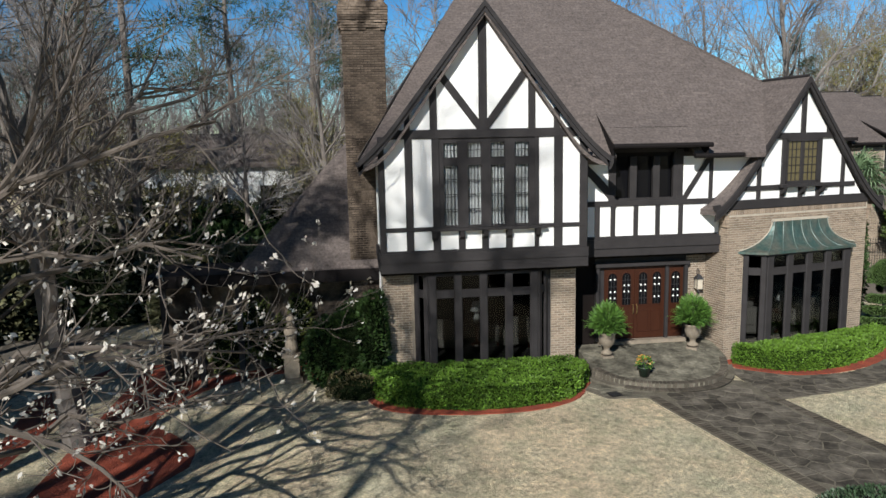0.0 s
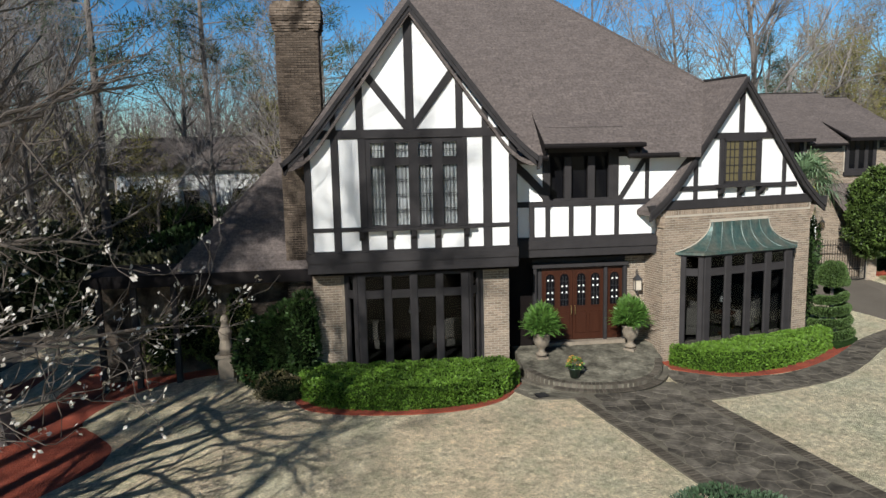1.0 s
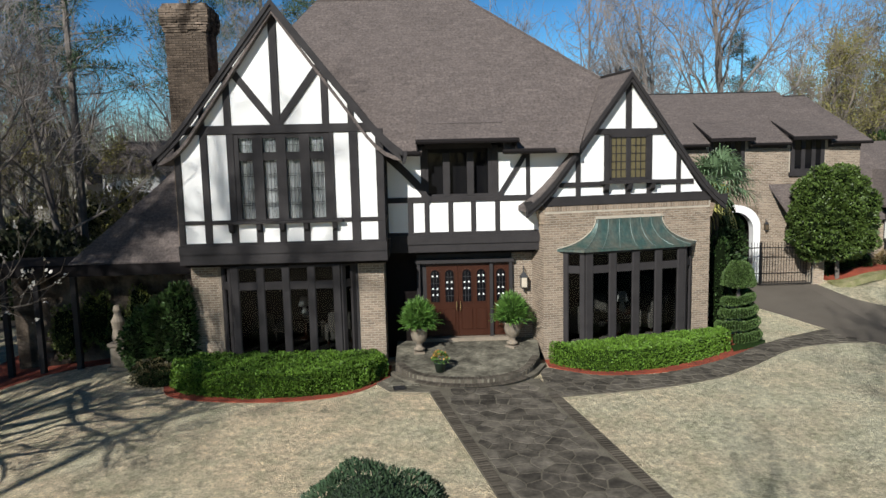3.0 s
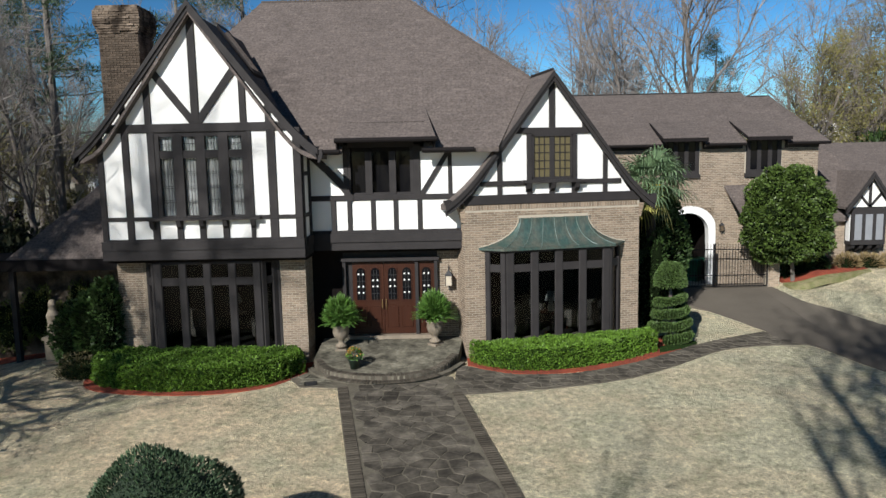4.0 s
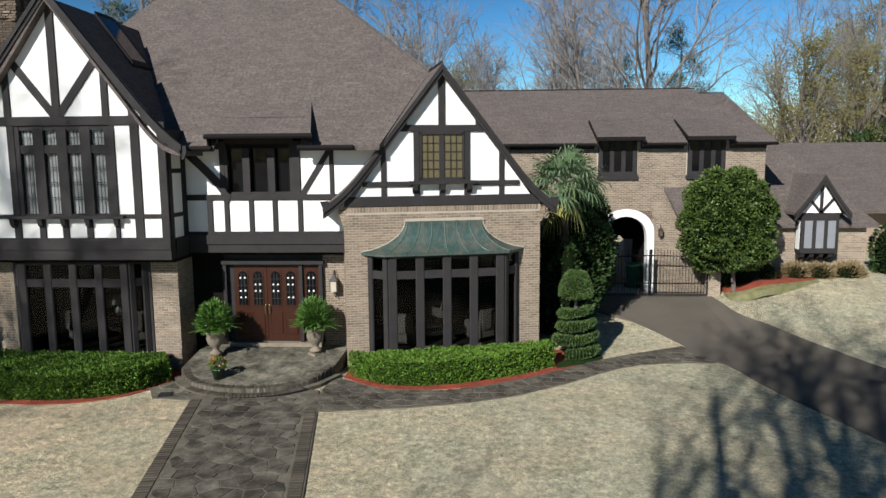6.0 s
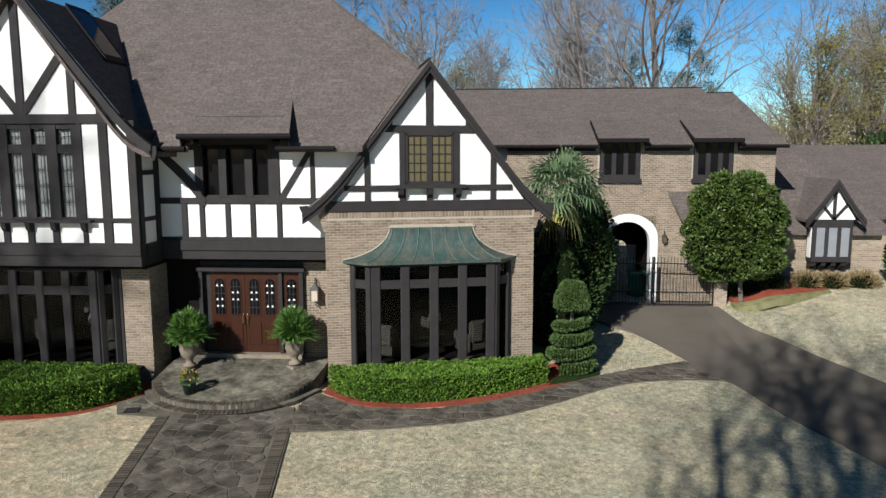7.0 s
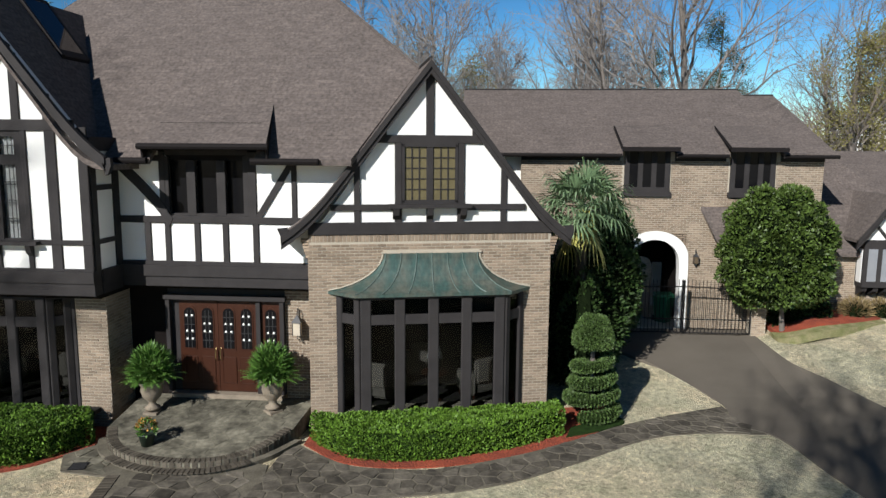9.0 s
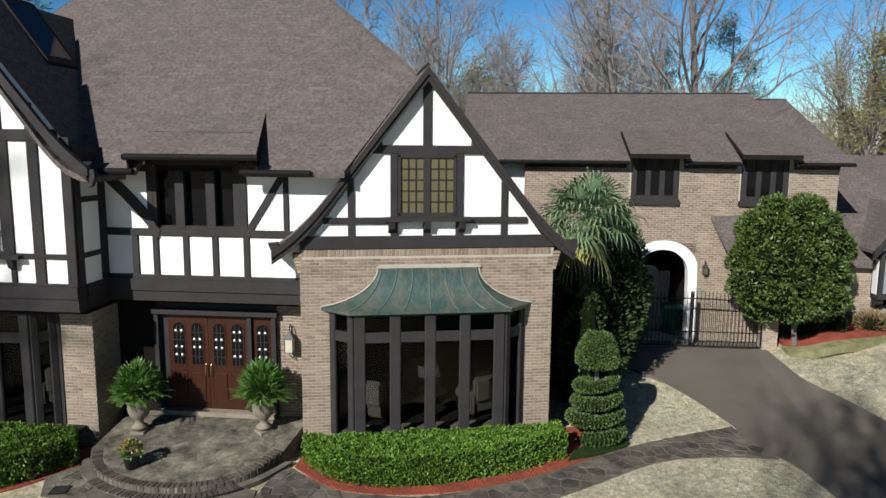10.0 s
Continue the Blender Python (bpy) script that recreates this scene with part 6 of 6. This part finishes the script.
for x, y, s in ((-17, 46, 0.95), (-9, 50, 1.0), (-3.5, 46, 0.95), (-22, 42, 0.9), (23.7, 39.5, 0.52), (-2, 58, 1.0), (26, 66, 0.6), (-35, 50, 0.9), (-28, 38, 0.8)):
    place(p0, x, y, x * 33, s)
# undergrowth
DIM = material("dark olive leaf", (0.055, 0.06, 0.025), 0.7, vary=0.35, bump=0, per_island=0.5)
BRUSH = material("olive undergrowth leaf", (0.1, 0.098, 0.04), 0.7, vary=0.35, bump=0, per_island=0.5)
for k, (x, y, rx, rz, m) in enumerate(((-16, 36, 5, 3.2, BRUSH), (-8, 38, 3.5, 2.4, LEAF), (-24, 38, 6, 4.0, BRUSH), (-12, 44, 5, 3.6, BRUSH), (-4, 44, 4, 3.4, BRUSH), (-8.5, 42.5, 3.5, 3.1, LEAF), (-32, 44, 7, 5, BRUSH), (36, 52, 5, 3.4, BRUSH), (38.5, 47, 4.5, 4.7, LEAF), (44, 50, 6, 3.2, LEAF), (30, 58, 5, 3.5, BRUSH), (52, 56, 6, 4.5, BRUSH), (-18, 30, 4, 2.6, BRUSH), (-6.5, 32, 3.5, 2.2, BRUSH), (-12.5, 33, 3.5, 2.6, DIM), (-22, 30, 4, 3.0, DIM))):
    bush("undergrowth", "tangled olive-green shrubs at the wood's edge", "shrubs", [((x, y, gz(x, y) + rz * 0.35), (rx, 1.8, rz)), ((x + rx * 0.5, y + 1, gz(x, y) + rz * 0.3), (rx * 0.7, 1.8, rz * 0.8))], 0.32, m, 5000, 200 + k, "undergrowth by the woods", low=-0.3)

# distant brush of the wood, too fine to count
bm = bmesh.new()
rng = random.Random(9)
for k in range(4400):
    x, y = rng.uniform(-150, 170), rng.uniform(100, 135)
    h = rng.uniform(6, 15) * (0.75 if 42 < x * 100 / y < 60 else 1)
    p = Vector((x, y, gz(x, y)))
    q = p + Vector((rng.uniform(-1.5, 1.5), 0, h))
    tube(bm, [p, q], [0.10, 0.03], 3, False)
    for _ in range(5):
        s = p.lerp(q, rng.uniform(0.3, 0.95))
        tube(bm, [s, s + Vector((rng.uniform(-2.2, 2.2), rng.uniform(-0.5, 0.5), rng.uniform(0.5, 2.8)))], [0.05, 0.02], 3, False)
part("far_woods", bm, HAZE)
tagged(bpy.data.objects["far_woods"], "grey haze of far leafless woodland", "woods", kind="stuff")

# leafless trees behind and beside the camera, known by their shadows on the lawn
SHADE = tree_thing("bare_tree", "tall leafless leaning tree across the lawn", 300, at_ground(15.6, -4.0), "leafless trees across the lawn", None, height=23, spread_deg=22, limbs=14, subs=3, twigs=2, fine=0, start=0.3, radius=0.45, lean=(-0.42, 0.0), twig_r=0.02)
for x, y, s, turn in ((11.6, -4.2, 0.8, 12), (13.2, -5.0, 0.9, -10), (14.4, -3.8, 0.95, 8), (16.9, -5.2, 1.0, 20), (19.2, -6.0, 1.0, -8), (6.0, -4.5, 0.55, 30), (7.4, -5.2, 0.6, -20)):
    place(SHADE, x, y, turn, s)
HIGH = tree_thing("bare_tree", "very tall leafless tree with a high crown across the lawn", 310, at_ground(-11.6, -5.6, 0, 0.88), "leafless trees across the lawn", None, height=29, spread_deg=52, limbs=15, subs=6, twigs=5, fine=2, start=0.62, radius=0.3, twig_r=0.024, crook=0.35)
for x, y, s, turn in ((10.9, -3.4, 0.68, 60),):
    place(HIGH, x, y, turn, s)
for x, y, s, turn in ((-19.5, 1, 0.85, 200),):
    place(kinds[1], x, y, turn, s)
# pines out of view, added to shade the left beds and lean-to roof
for x, y, s in ((-11.5, 14.0, 0.95), (-14.5, 16.5, 1.0), (-17.5, 14.5, 0.8), (-13.2, 19.5, 0.85), (-16.5, 20.5, 1.0), (-20, 18, 0.95), (-11.2, 8.0, 0.85), (-13.8, 6.3, 0.9), (-17.5, -3.5, 0.9)):
    place(p0, x, y, x * 20, s)
for k, x, y, s, turn in ((0, -18, 8.0, 1.2, 100), (1, 10.0, -7.5, 1.0, 130)):
    place(kinds[k], x, y, turn, s)
# two evergreens out of view, added only to shade the woods and porch
for k, (x, y, h) in enumerate(((-19.5, 8.5, 6.5), (-17.5, 12.5, 5.5))):
    bush("evergreen_tree", "unseen dense evergreen tree added to shade the woods and porch", "tree", [((x, y, h), (2.4, 2.4, 3.4)), ((x + 1, y - 0.6, h + 2), (1.6, 1.6, 2.2)), ((x - 1.2, y + 0.6, h - 1.5), (2.0, 2.0, 2.2))], 0.4, LEAF, 3500, 400 + k, "evergreen trees beside the lawn", trunk=[(x, y, gz(x, y) - 0.2), (x, y, 2.5), (x, y, h)], lump=0.25)
# unseen woods added across the lawn, behind the camera, to darken what the windows mirror
for k in range(16):
    place(kinds[k % 4], -70 + 150 * k / 15, -34 - 14 * ((k * 7) % 5) / 5, k * 77, 0.9)
for k, x in enumerate(range(-60, 80, 16)):
    place(p0, x, -30 - (k % 3) * 5, k * 50, 0.9)

# ---- neighbouring houses ----
def neighbour(x, y, w, d, h, roof, turn, label, gable=True, wall=WHITE):
    n = thing("neighbour_house", label, "house", "neighbouring houses", at=pose(x, y, gz(x, y), 0, 0, turn))
    part("wall", boxes((-w / 2, w / 2, -d / 2, d / 2, -0.5, h)), wall, n)
    bm = bmesh.new()
    if gable:
        slab_xz(bm, [(-w / 2 - 0.3, h - 0.1), (w / 2 + 0.3, h - 0.1), (0, h + roof)], -d / 2 + 0.05, d / 2 + 0.3)
        part("gable", boxes((-0.01, 0.01, 0, 0.01, h, h + 0.1)), WHITE, n)
    else:
        sheet(bm, [(-w / 2 - 0.4, -d / 2 - 0.4, h), (w / 2 + 0.4, -d / 2 - 0.4, h), (w / 2 + 0.4, 0, h + roof), (-w / 2 - 0.4, 0, h + roof)], 0.15)
    roof_part(bm, n, "grey shingle roof")
    if gable:
        bm = bmesh.new()
        slab_xz(bm, [(-w / 2 + 0.1, h), (w / 2 - 0.1, h), (0, h + roof - 0.5)], -d / 2 - 0.02, -d / 2 + 0.1)
        part("gable_face", bm, wall, n)
    for k in range(max(2, int(w / 2.2))):
        cx = -w / 2 + (k + 0.5) * w / max(2, int(w / 2.2))
        win = part("window", boxes((cx - 0.45, cx + 0.45, -d / 2 - 0.04, -d / 2, h * 0.35, h * 0.8)), GLASS, n)
        part("frame", boxes((cx - 0.5, cx + 0.5, -d / 2 - 0.06, -d / 2 - 0.03, h * 0.8, h * 0.84)), WHITE, win)
    return n


neighbour(-9.2, 48, 8.5, 6, 6.3, 1.9, 0, "long white house with a low grey roof among the trees", False)
neighbour(-18.4, 50, 5, 7, 5.6, 3.4, 10, "cream gabled house half hidden by the woods", True, material("cream render", (0.3, 0.28, 0.235), 0.9, vary=0.2, scale=2, bump=0.2))
neighbour(65.6, 110, 6, 8, 6.0, 3.4, -20, "white gabled house beyond the far roofs")

# ---- pieces: bricks, stones, flags ----
CH, BL, JOINT = 0.070, 0.205, 0.014


def lay(u0, u1, z0, z1, holes=(), seed=0):
    """Running-bond bricks in a rectangle, as (u0, u1, z0, z1), cut at the holes."""
    rng, out = random.Random(seed), []
    n = int(round((z1 - z0) / CH))
    for c in range(n):
        za, zb = z0 + c * CH, z0 + (c + 1) * CH - JOINT
        spans = [(u0, u1)]
        for h0, h1, g0, g1 in holes:
            if zb > g0 and za < g1:
                cut = []
                for a, b in spans:
                    if h0 > a:
                        cut.append((a, min(b, h0)))
                    if h1 < b:
                        cut.append((max(a, h1), b))
                spans = [s for s in cut if s[1] - s[0] > 0.03]
        for a, b in spans:
            u = u0 - (BL / 2 if c % 2 else 0)
            while u < b:
                p, q = max(u, a), min(u + BL - JOINT, b)
                if q - p > 0.035:
                    out.append((p, q, za, zb))
                u += BL
    return out


def brick_box(bm, p, q, za, zb, y, depth):
    v = [bm.verts.new(c) for c in ((p, y, za), (q, y, za), (q, y, zb), (p, y, zb))]
    w = [bm.verts.new((c.co.x + e * 0.004, y - depth, c.co.z + f * 0.004)) for c, e, f in zip(v, (1, -1, -1, 1), (1, 1, -1, -1))]
    bm.faces.new(w)
    for k in range(4):
        bm.faces.new((v[k], v[(k + 1) % 4], w[(k + 1) % 4], w[k]))


def brickwork(rows, m, parent, singles=0, y=0.0, seed=1, mat=None, pick=None, name="brick"):
    """Bricks proud of the plane y: those picked first each an object, the rest one joined part."""
    rng = random.Random(seed)
    mat = mat or BRICK
    order = sorted(rows, key=pick) if pick else rows
    cache = {}
    for p, q, za, zb in order[:singles]:
        depth = 0.008 + 0.004 * rng.random()
        key = (round(q - p, 2), round(zb - za, 3), round(depth, 3))
        if key not in cache:
            bm = bmesh.new()
            brick_box(bm, -key[0] / 2, key[0] / 2, -key[1] / 2, key[1] / 2, 0, depth)
            me = bpy.data.meshes.new(name)
            bmesh.ops.recalc_face_normals(bm, faces=bm.faces)
            bm.to_mesh(me)
            bm.free()
            me.materials.append(mat)
            cache[key] = me
        ob = new(name, cache[key])
        ob.parent = parent
        ob.matrix_world = (m or Matrix()) @ Matrix.Translation(((p + q) / 2, y, (za + zb) / 2))
    rest = order[singles:]
    if rest:
        verts, faces = [], []
        for p, q, za, zb in rest:
            d, e, k = 0.008 + 0.004 * rng.random(), 0.004, len(verts)
            verts += [(p, y, za), (q, y, za), (q, y, zb), (p, y, zb), (p + e, y - d, za + e), (q - e, y - d, za + e), (q - e, y - d, zb - e), (p + e, y - d, zb - e)]
            faces += [(k + 4, k + 5, k + 6, k + 7), (k, k + 1, k + 5, k + 4), (k + 1, k + 2, k + 6, k + 5), (k + 2, k + 3, k + 7, k + 6), (k + 3, k, k + 4, k + 7)]
        me = bpy.data.meshes.new(name + "work")
        me.from_pydata(verts, [], faces)
        if m is not None:
            me.transform(m)
        me.materials.append(mat)
        ob = new(name + "work", me)
        ob.parent = parent
        tagged(ob, "weathered brown bricks" if mat == STONE else "tan bricks in running bond", kind="stuff")


# brick gable, face and sides
face = [(0.0, LC, -0.3, 4.2)]
bay_gap = [(0.60, 4.94, -0.4, 3.06)]
for k in range(14):                          # the brickwork follows the sweep of the copper roof
    z = 3.05 + k * CH
    s = 1 - (1 - min(1, max(0, (z + CH / 2 - 3.12) / 0.84)) ** (1 / 1.35)) ** 1.9
    if z < 3.98:
        bay_gap.append((0.42 + 1.24 * s, 5.10 - 1.22 * s, z, z + CH * 0.99))
rows = lay(0.0, LC, -0.3, 4.215, bay_gap)
gable_wall = c_part("brick_face", boxes((0.0, 0.02, 0.02, 0.03, 0, 0.02)), MORTAR)
brickwork(rows, MC, gable_wall, 290, pick=lambda r: abs(r[2] - 2.6))
soldiers = [(u, u + 0.072, 4.225, 4.385) for u in [0.0 + 0.085 * k for k in range(int(LC / 0.085))]]
brickwork(soldiers, MC, gable_wall, 0, seed=3)
side = MC @ Matrix.Translation((0, 0, 0)) @ Matrix.Rotation(radians(-90), 4, "Z")
brickwork(lay(-1.2, 0.0, -0.3, 4.4), side, gable_wall, 0, seed=4)
# corbelled corners under the eaves
for u in (-0.06, LC - 0.02):
    for k in range(6):
        c_part("corbel", boxes((u - (0.0 if u > 1 else 0.02 * k) , u + 0.08 + (0.02 * k if u > 1 else 0), -0.012, 0.25, 3.88 + k * CH, 3.88 + k * CH + CH - JOINT)), BRICK)
# piers of the large block
pier_wall = part("pier_face", boxes((4.4, 4.42, YP + 0.01, YP + 0.02, 0, 0.02)), MORTAR, house)
brickwork(lay(4.34, 5.06, -0.3, 2.96), Matrix.Translation((0, YP, 0)), pier_wall, 120, seed=5)
brickwork(lay(-0.45, 0.33, -0.4, 2.96), Matrix.Translation((0, YP, 0)), pier_wall, 120, seed=6)
brickwork(lay(0, 1.05, -0.3, 2.96), pose(5.06, YP, 0, 0, 0, 90), pier_wall, 0, seed=7)
# beside the entrance
brickwork(lay(8.9, 9.8, -0.1, 3.0), Matrix.Translation((0, 21.98, 0)), pier_wall, 0, seed=8)
# rear wing, far wing, gate pier
wing_face = part("wing_face", boxes((14.6, 14.62, YE + 0.01, YE + 0.02, 0, 0.02)), MORTAR, house)
brickwork(lay(14.6, 24.2, 0.0, 5.95, [(17.99, 20.15, -1, 2.8)] + [(19.07 - r, 19.07 + r, z, z + CH * 0.99) for z, r in ((2.8 + k * CH, 1.07 * math.sqrt(max(0, 1 - ((k * CH + 0.1) / 0.92) ** 2))) for k in range(13))] + [(17.9, 19.45, 4.8, 6.3), (21.25, 22.75, 4.8, 6.3)]), Matrix.Translation((0, YE, 0)), wing_face, 0, seed=9)
brickwork(lay(24.2, 28.3, 0.6, 3.05, [(25.6, 27.0, 1.9, 3.1)]), Matrix.Translation((0, YF, 0)), wing_face, 0, seed=10)
brickwork(lay(-0.22, 0.22, 0.1, 1.65), Matrix.Translation((22.25, 28.73, 0)), wing_face, 0, seed=11)


# flagstones
def within(c, q, poly):
    """The point q, drawn back towards c until it lies inside the outline."""
    if inside(q.x, q.y, poly):
        return q
    lo, hi = 0.0, 1.0
    for _ in range(9):
        t = (lo + hi) / 2
        p = c.lerp(q, t)
        if inside(p.x, p.y, poly):
            lo = t
        else:
            hi = t
    return c.lerp(q, lo)


def cells(outline, cell, seed, gap, most=9999):
    """The cells round scattered points that fill an outline: (centre, corners) of each."""
    rng = random.Random(seed)
    xs, ys = [p[0] for p in outline], [p[1] for p in outline]
    seeds, out = [], []
    for k in range(-1, int((max(ys) - min(ys)) / (cell * 0.88)) + 4):
        for i in range(-2, int((max(xs) - min(xs)) / cell) + 3):
            seeds.append(Vector((min(xs) + (i + 0.5 * (k % 2)) * cell + rng.uniform(-0.36, 0.36) * cell, min(ys) + k * cell * 0.88 + rng.uniform(-0.34, 0.34) * cell)))
    for c in seeds:
        if not inside(c.x, c.y, outline) or len(out) >= most:
            continue
        poly = [c + Vector(v) * cell * 2 for v in ((-1, -1), (1, -1), (1, 1), (-1, 1))]
        for o in seeds:
            d = o - c
            if 1e-6 < d.length < cell * 3:
                mid, n = (c + o) / 2, d.normalized()
                cut = []
                for i in range(len(poly)):
                    p, q = poly[i - 1], poly[i]
                    a, b = (p - mid).dot(n) + gap, (q - mid).dot(n) + gap
                    if (a > 0) != (b > 0):
                        cut.append(p.lerp(q, a / (a - b)))
                    if b <= 0:
                        cut.append(q)
                poly = cut
        shape = []
        for q in (within(c, q, outline) for q in poly):
            q = q + Vector((rng.uniform(-0.012, 0.012), rng.uniform(-0.012, 0.012)))
            if not shape or (q - shape[-1]).length > 0.03:
                shape.append(q)
        if len(shape) > 2:
            out.append((c, shape))
    return out


def flags(outline, cell, seed, lift, parent, base=None, gap=0.012, most=290, mat=None, proud=(0.006, 0.016), bevel=0.03):
    """Irregular flat stones that fill an outline, each an object."""
    rng = random.Random(seed)
    for c, shape in cells(outline, cell, seed, gap, most):
        bm = bmesh.new()
        h = rng.uniform(*proud)
        z = [(base(q.y) if base is not None else gz(q.x, q.y) + lift) for q in shape]
        low = [bm.verts.new((q.x, q.y, zz - 0.01)) for q, zz in zip(shape, z)]
        top = [bm.verts.new((q.x + (c.x - q.x) * bevel, q.y + (c.y - q.y) * bevel, zz + h)) for q, zz in zip(shape, z)]
        bm.faces.new(top)
        for n in range(len(shape)):
            bm.faces.new((low[n], low[(n + 1) % len(shape)], top[(n + 1) % len(shape)], top[n]))
        part("flagstone", bm, mat or FLAG, parent)


# chimney bricks
brickwork(lay(-1.34, -0.11, -0.5, 9.7), Matrix.Translation((0, 22.715, 0)), chimney, 280, seed=21, mat=STONE, pick=lambda r: abs(r[2] - 8.6))
brickwork(lay(0, 1.08, 3.0, 9.7), pose(-0.115, 22.72, 0, 0, 0, 90), chimney, 0, seed=22, mat=STONE)
brickwork(lay(-1.08, 0, -0.5, 9.7), pose(-1.335, 22.72, 0, 0, 0, -90), chimney, 0, seed=23, mat=STONE)
# its top courses step outwards, then in again, laid in rough bricks of uneven depth
rng = random.Random(31)
for k in range(13):
    z = 9.7 + k * CH
    out = min(0.1, 0.022 * k) if k < 11 else 0.1 - 0.04 * (k - 10)
    x0, x1, y0, y1 = -1.34 - out, -0.11 + out, 22.71 - out, 23.81 + out
    bm = boxes((x0 + 0.03, x1 - 0.03, y0 + 0.03, y1 - 0.03, z - 0.003, z + CH))
    u = x0 - 0.1 * (k % 2)
    while u < x1:
        a, b, d = max(u, x0), min(u + BL - 0.004, x1), rng.uniform(-0.02, 0.03)
        if b - a > 0.03:
            box(bm, a, b, y0 - d, y0 + 0.1, z, z + CH - JOINT)
        u += BL
    u = y0 + 0.1 - 0.1 * (k % 2)
    while u < y1:
        a, b, d = max(u, y0 + 0.1), min(u + BL - 0.004, y1), rng.uniform(-0.02, 0.03)
        if b - a > 0.03:
            box(bm, x1 - 0.1, x1 + d, a, b, z, z + CH - JOINT)
            box(bm, x0 - d, x0 + 0.1, a, b, z, z + CH - JOINT)
        u += BL
    part("course", bm, STONE, chimney)


RIM_IN = [(7.45 + (x - 7.45) * 0.88, 20.6 + (y - 20.6) * 0.86) for x, y in RIM]
flags([(5.5, 21.7), (5.5, 20.6)] + RIM_IN + [(9.4, 21.7)], 0.34, 1, 0, patio, patio_z, gap=0.005, proud=(0.004, 0.009), bevel=0.012)
left, right = [(6.62, 18.5), (8.2, 10.4), (8.95, 5.2)], [(11.4, 5.2), (10.4, 11), (9.25, 17.7)]
flags([(6.65, 18.95)] + left + right + [(9.15, 18.95)], 0.40, 2, 0.03, front_walk, mat=FLAG_DARK)
flags(PATH_OUTLINE, 0.36, 3, 0.024, garden_path, mat=FLAG_DARK, gap=0.016)
flags([(4.95, 19.35), (5.28, 18.66), (6.25, 18.55), (6.05, 19.2), (5.5, 20.15)], 0.36, 4, 0.03, front_walk)


def pavers(line, width, step, parent, z=None, lift=0.03, turn=0.0):
    """Bricks set side by side across a line."""
    pts = [Vector(p) for p in line]
    run, k = 0.0, 0
    for a, b in zip(pts, pts[1:]):
        ln = (b - a).length
        d = (b - a).normalized()
        n = Vector((-d.y, d.x))
        while run < ln:
            c = a + d * run
            bm = bmesh.new()
            zz = z(c.y) if z is not None else gz(c.x, c.y) + lift
            w, s = width / 2, step / 2 - 0.008
            quad = [c - d * s - n * w, c + d * s - n * w, c + d * s + n * w, c - d * s + n * w]
            low = [bm.verts.new((q.x, q.y, zz - 0.01)) for q in quad]
            top = [bm.verts.new((q.x + (c.x - q.x) * 0.05, q.y + (c.y - q.y) * 0.05, zz + 0.012 + 0.008 * ((k * 7) % 5) / 5)) for q in quad]
            bm.faces.new(top)
            for m in range(4):
                bm.faces.new((low[m], low[(m + 1) % 4], top[(m + 1) % 4], top[m]))
            part("paver", bm, PAVER, parent)
            run += step
            k += 1
        run -= ln


pavers([(6.42, 18.5), (8.02, 10.4)], 0.26, 0.11, front_walk)
pavers([(9.42, 17.9), (10.55, 11.2)], 0.26, 0.11, front_walk)
mid = [(7.45 + (x - 7.45) * 0.945, 20.6 + (y - 20.6) * 0.935) for x, y in RIM]
pavers(mid, 0.2, 0.1, patio, lambda y: patio_z(y) + 0.002)
pavers([(x, y - 0.17) for x, y in RIM[8:30]], 0.22, 0.1, patio, lambda y: -0.098)

# drain grate by the patio
drain = thing("drain_grate", "dark square iron drain grate set beside the patio", "drain", at=pose(5.5, 18.86, gz(5.5, 18.86) + 0.04, 0, 0, 12))
part("frame", boxes((-0.17, 0.17, -0.17, 0.17, -0.05, 0.004)), IRON, drain)
for k in range(5):
    part("bar", boxes((-0.14, 0.14, -0.13 + 0.06 * k, -0.10 + 0.06 * k, 0.002, 0.009)), LEAD, drain)

# upright bricks on the riser of the patio
run = [Vector(p) for p in RIM]
for a, b in zip(run, run[1:]):
    d = b - a
    n = max(1, int(d.length / 0.105))
    turn = math.degrees(math.atan2(d.y, d.x))
    for k in range(n):
        c = a + d * (k + 0.5) / n
        part("paver", boxes((-0.05, 0.05, -0.012, 0.02, -0.11, patio_z(c.y) + 0.004)), PAVER, patio, m=pose(c.x, c.y, 0, 0, 0, turn))
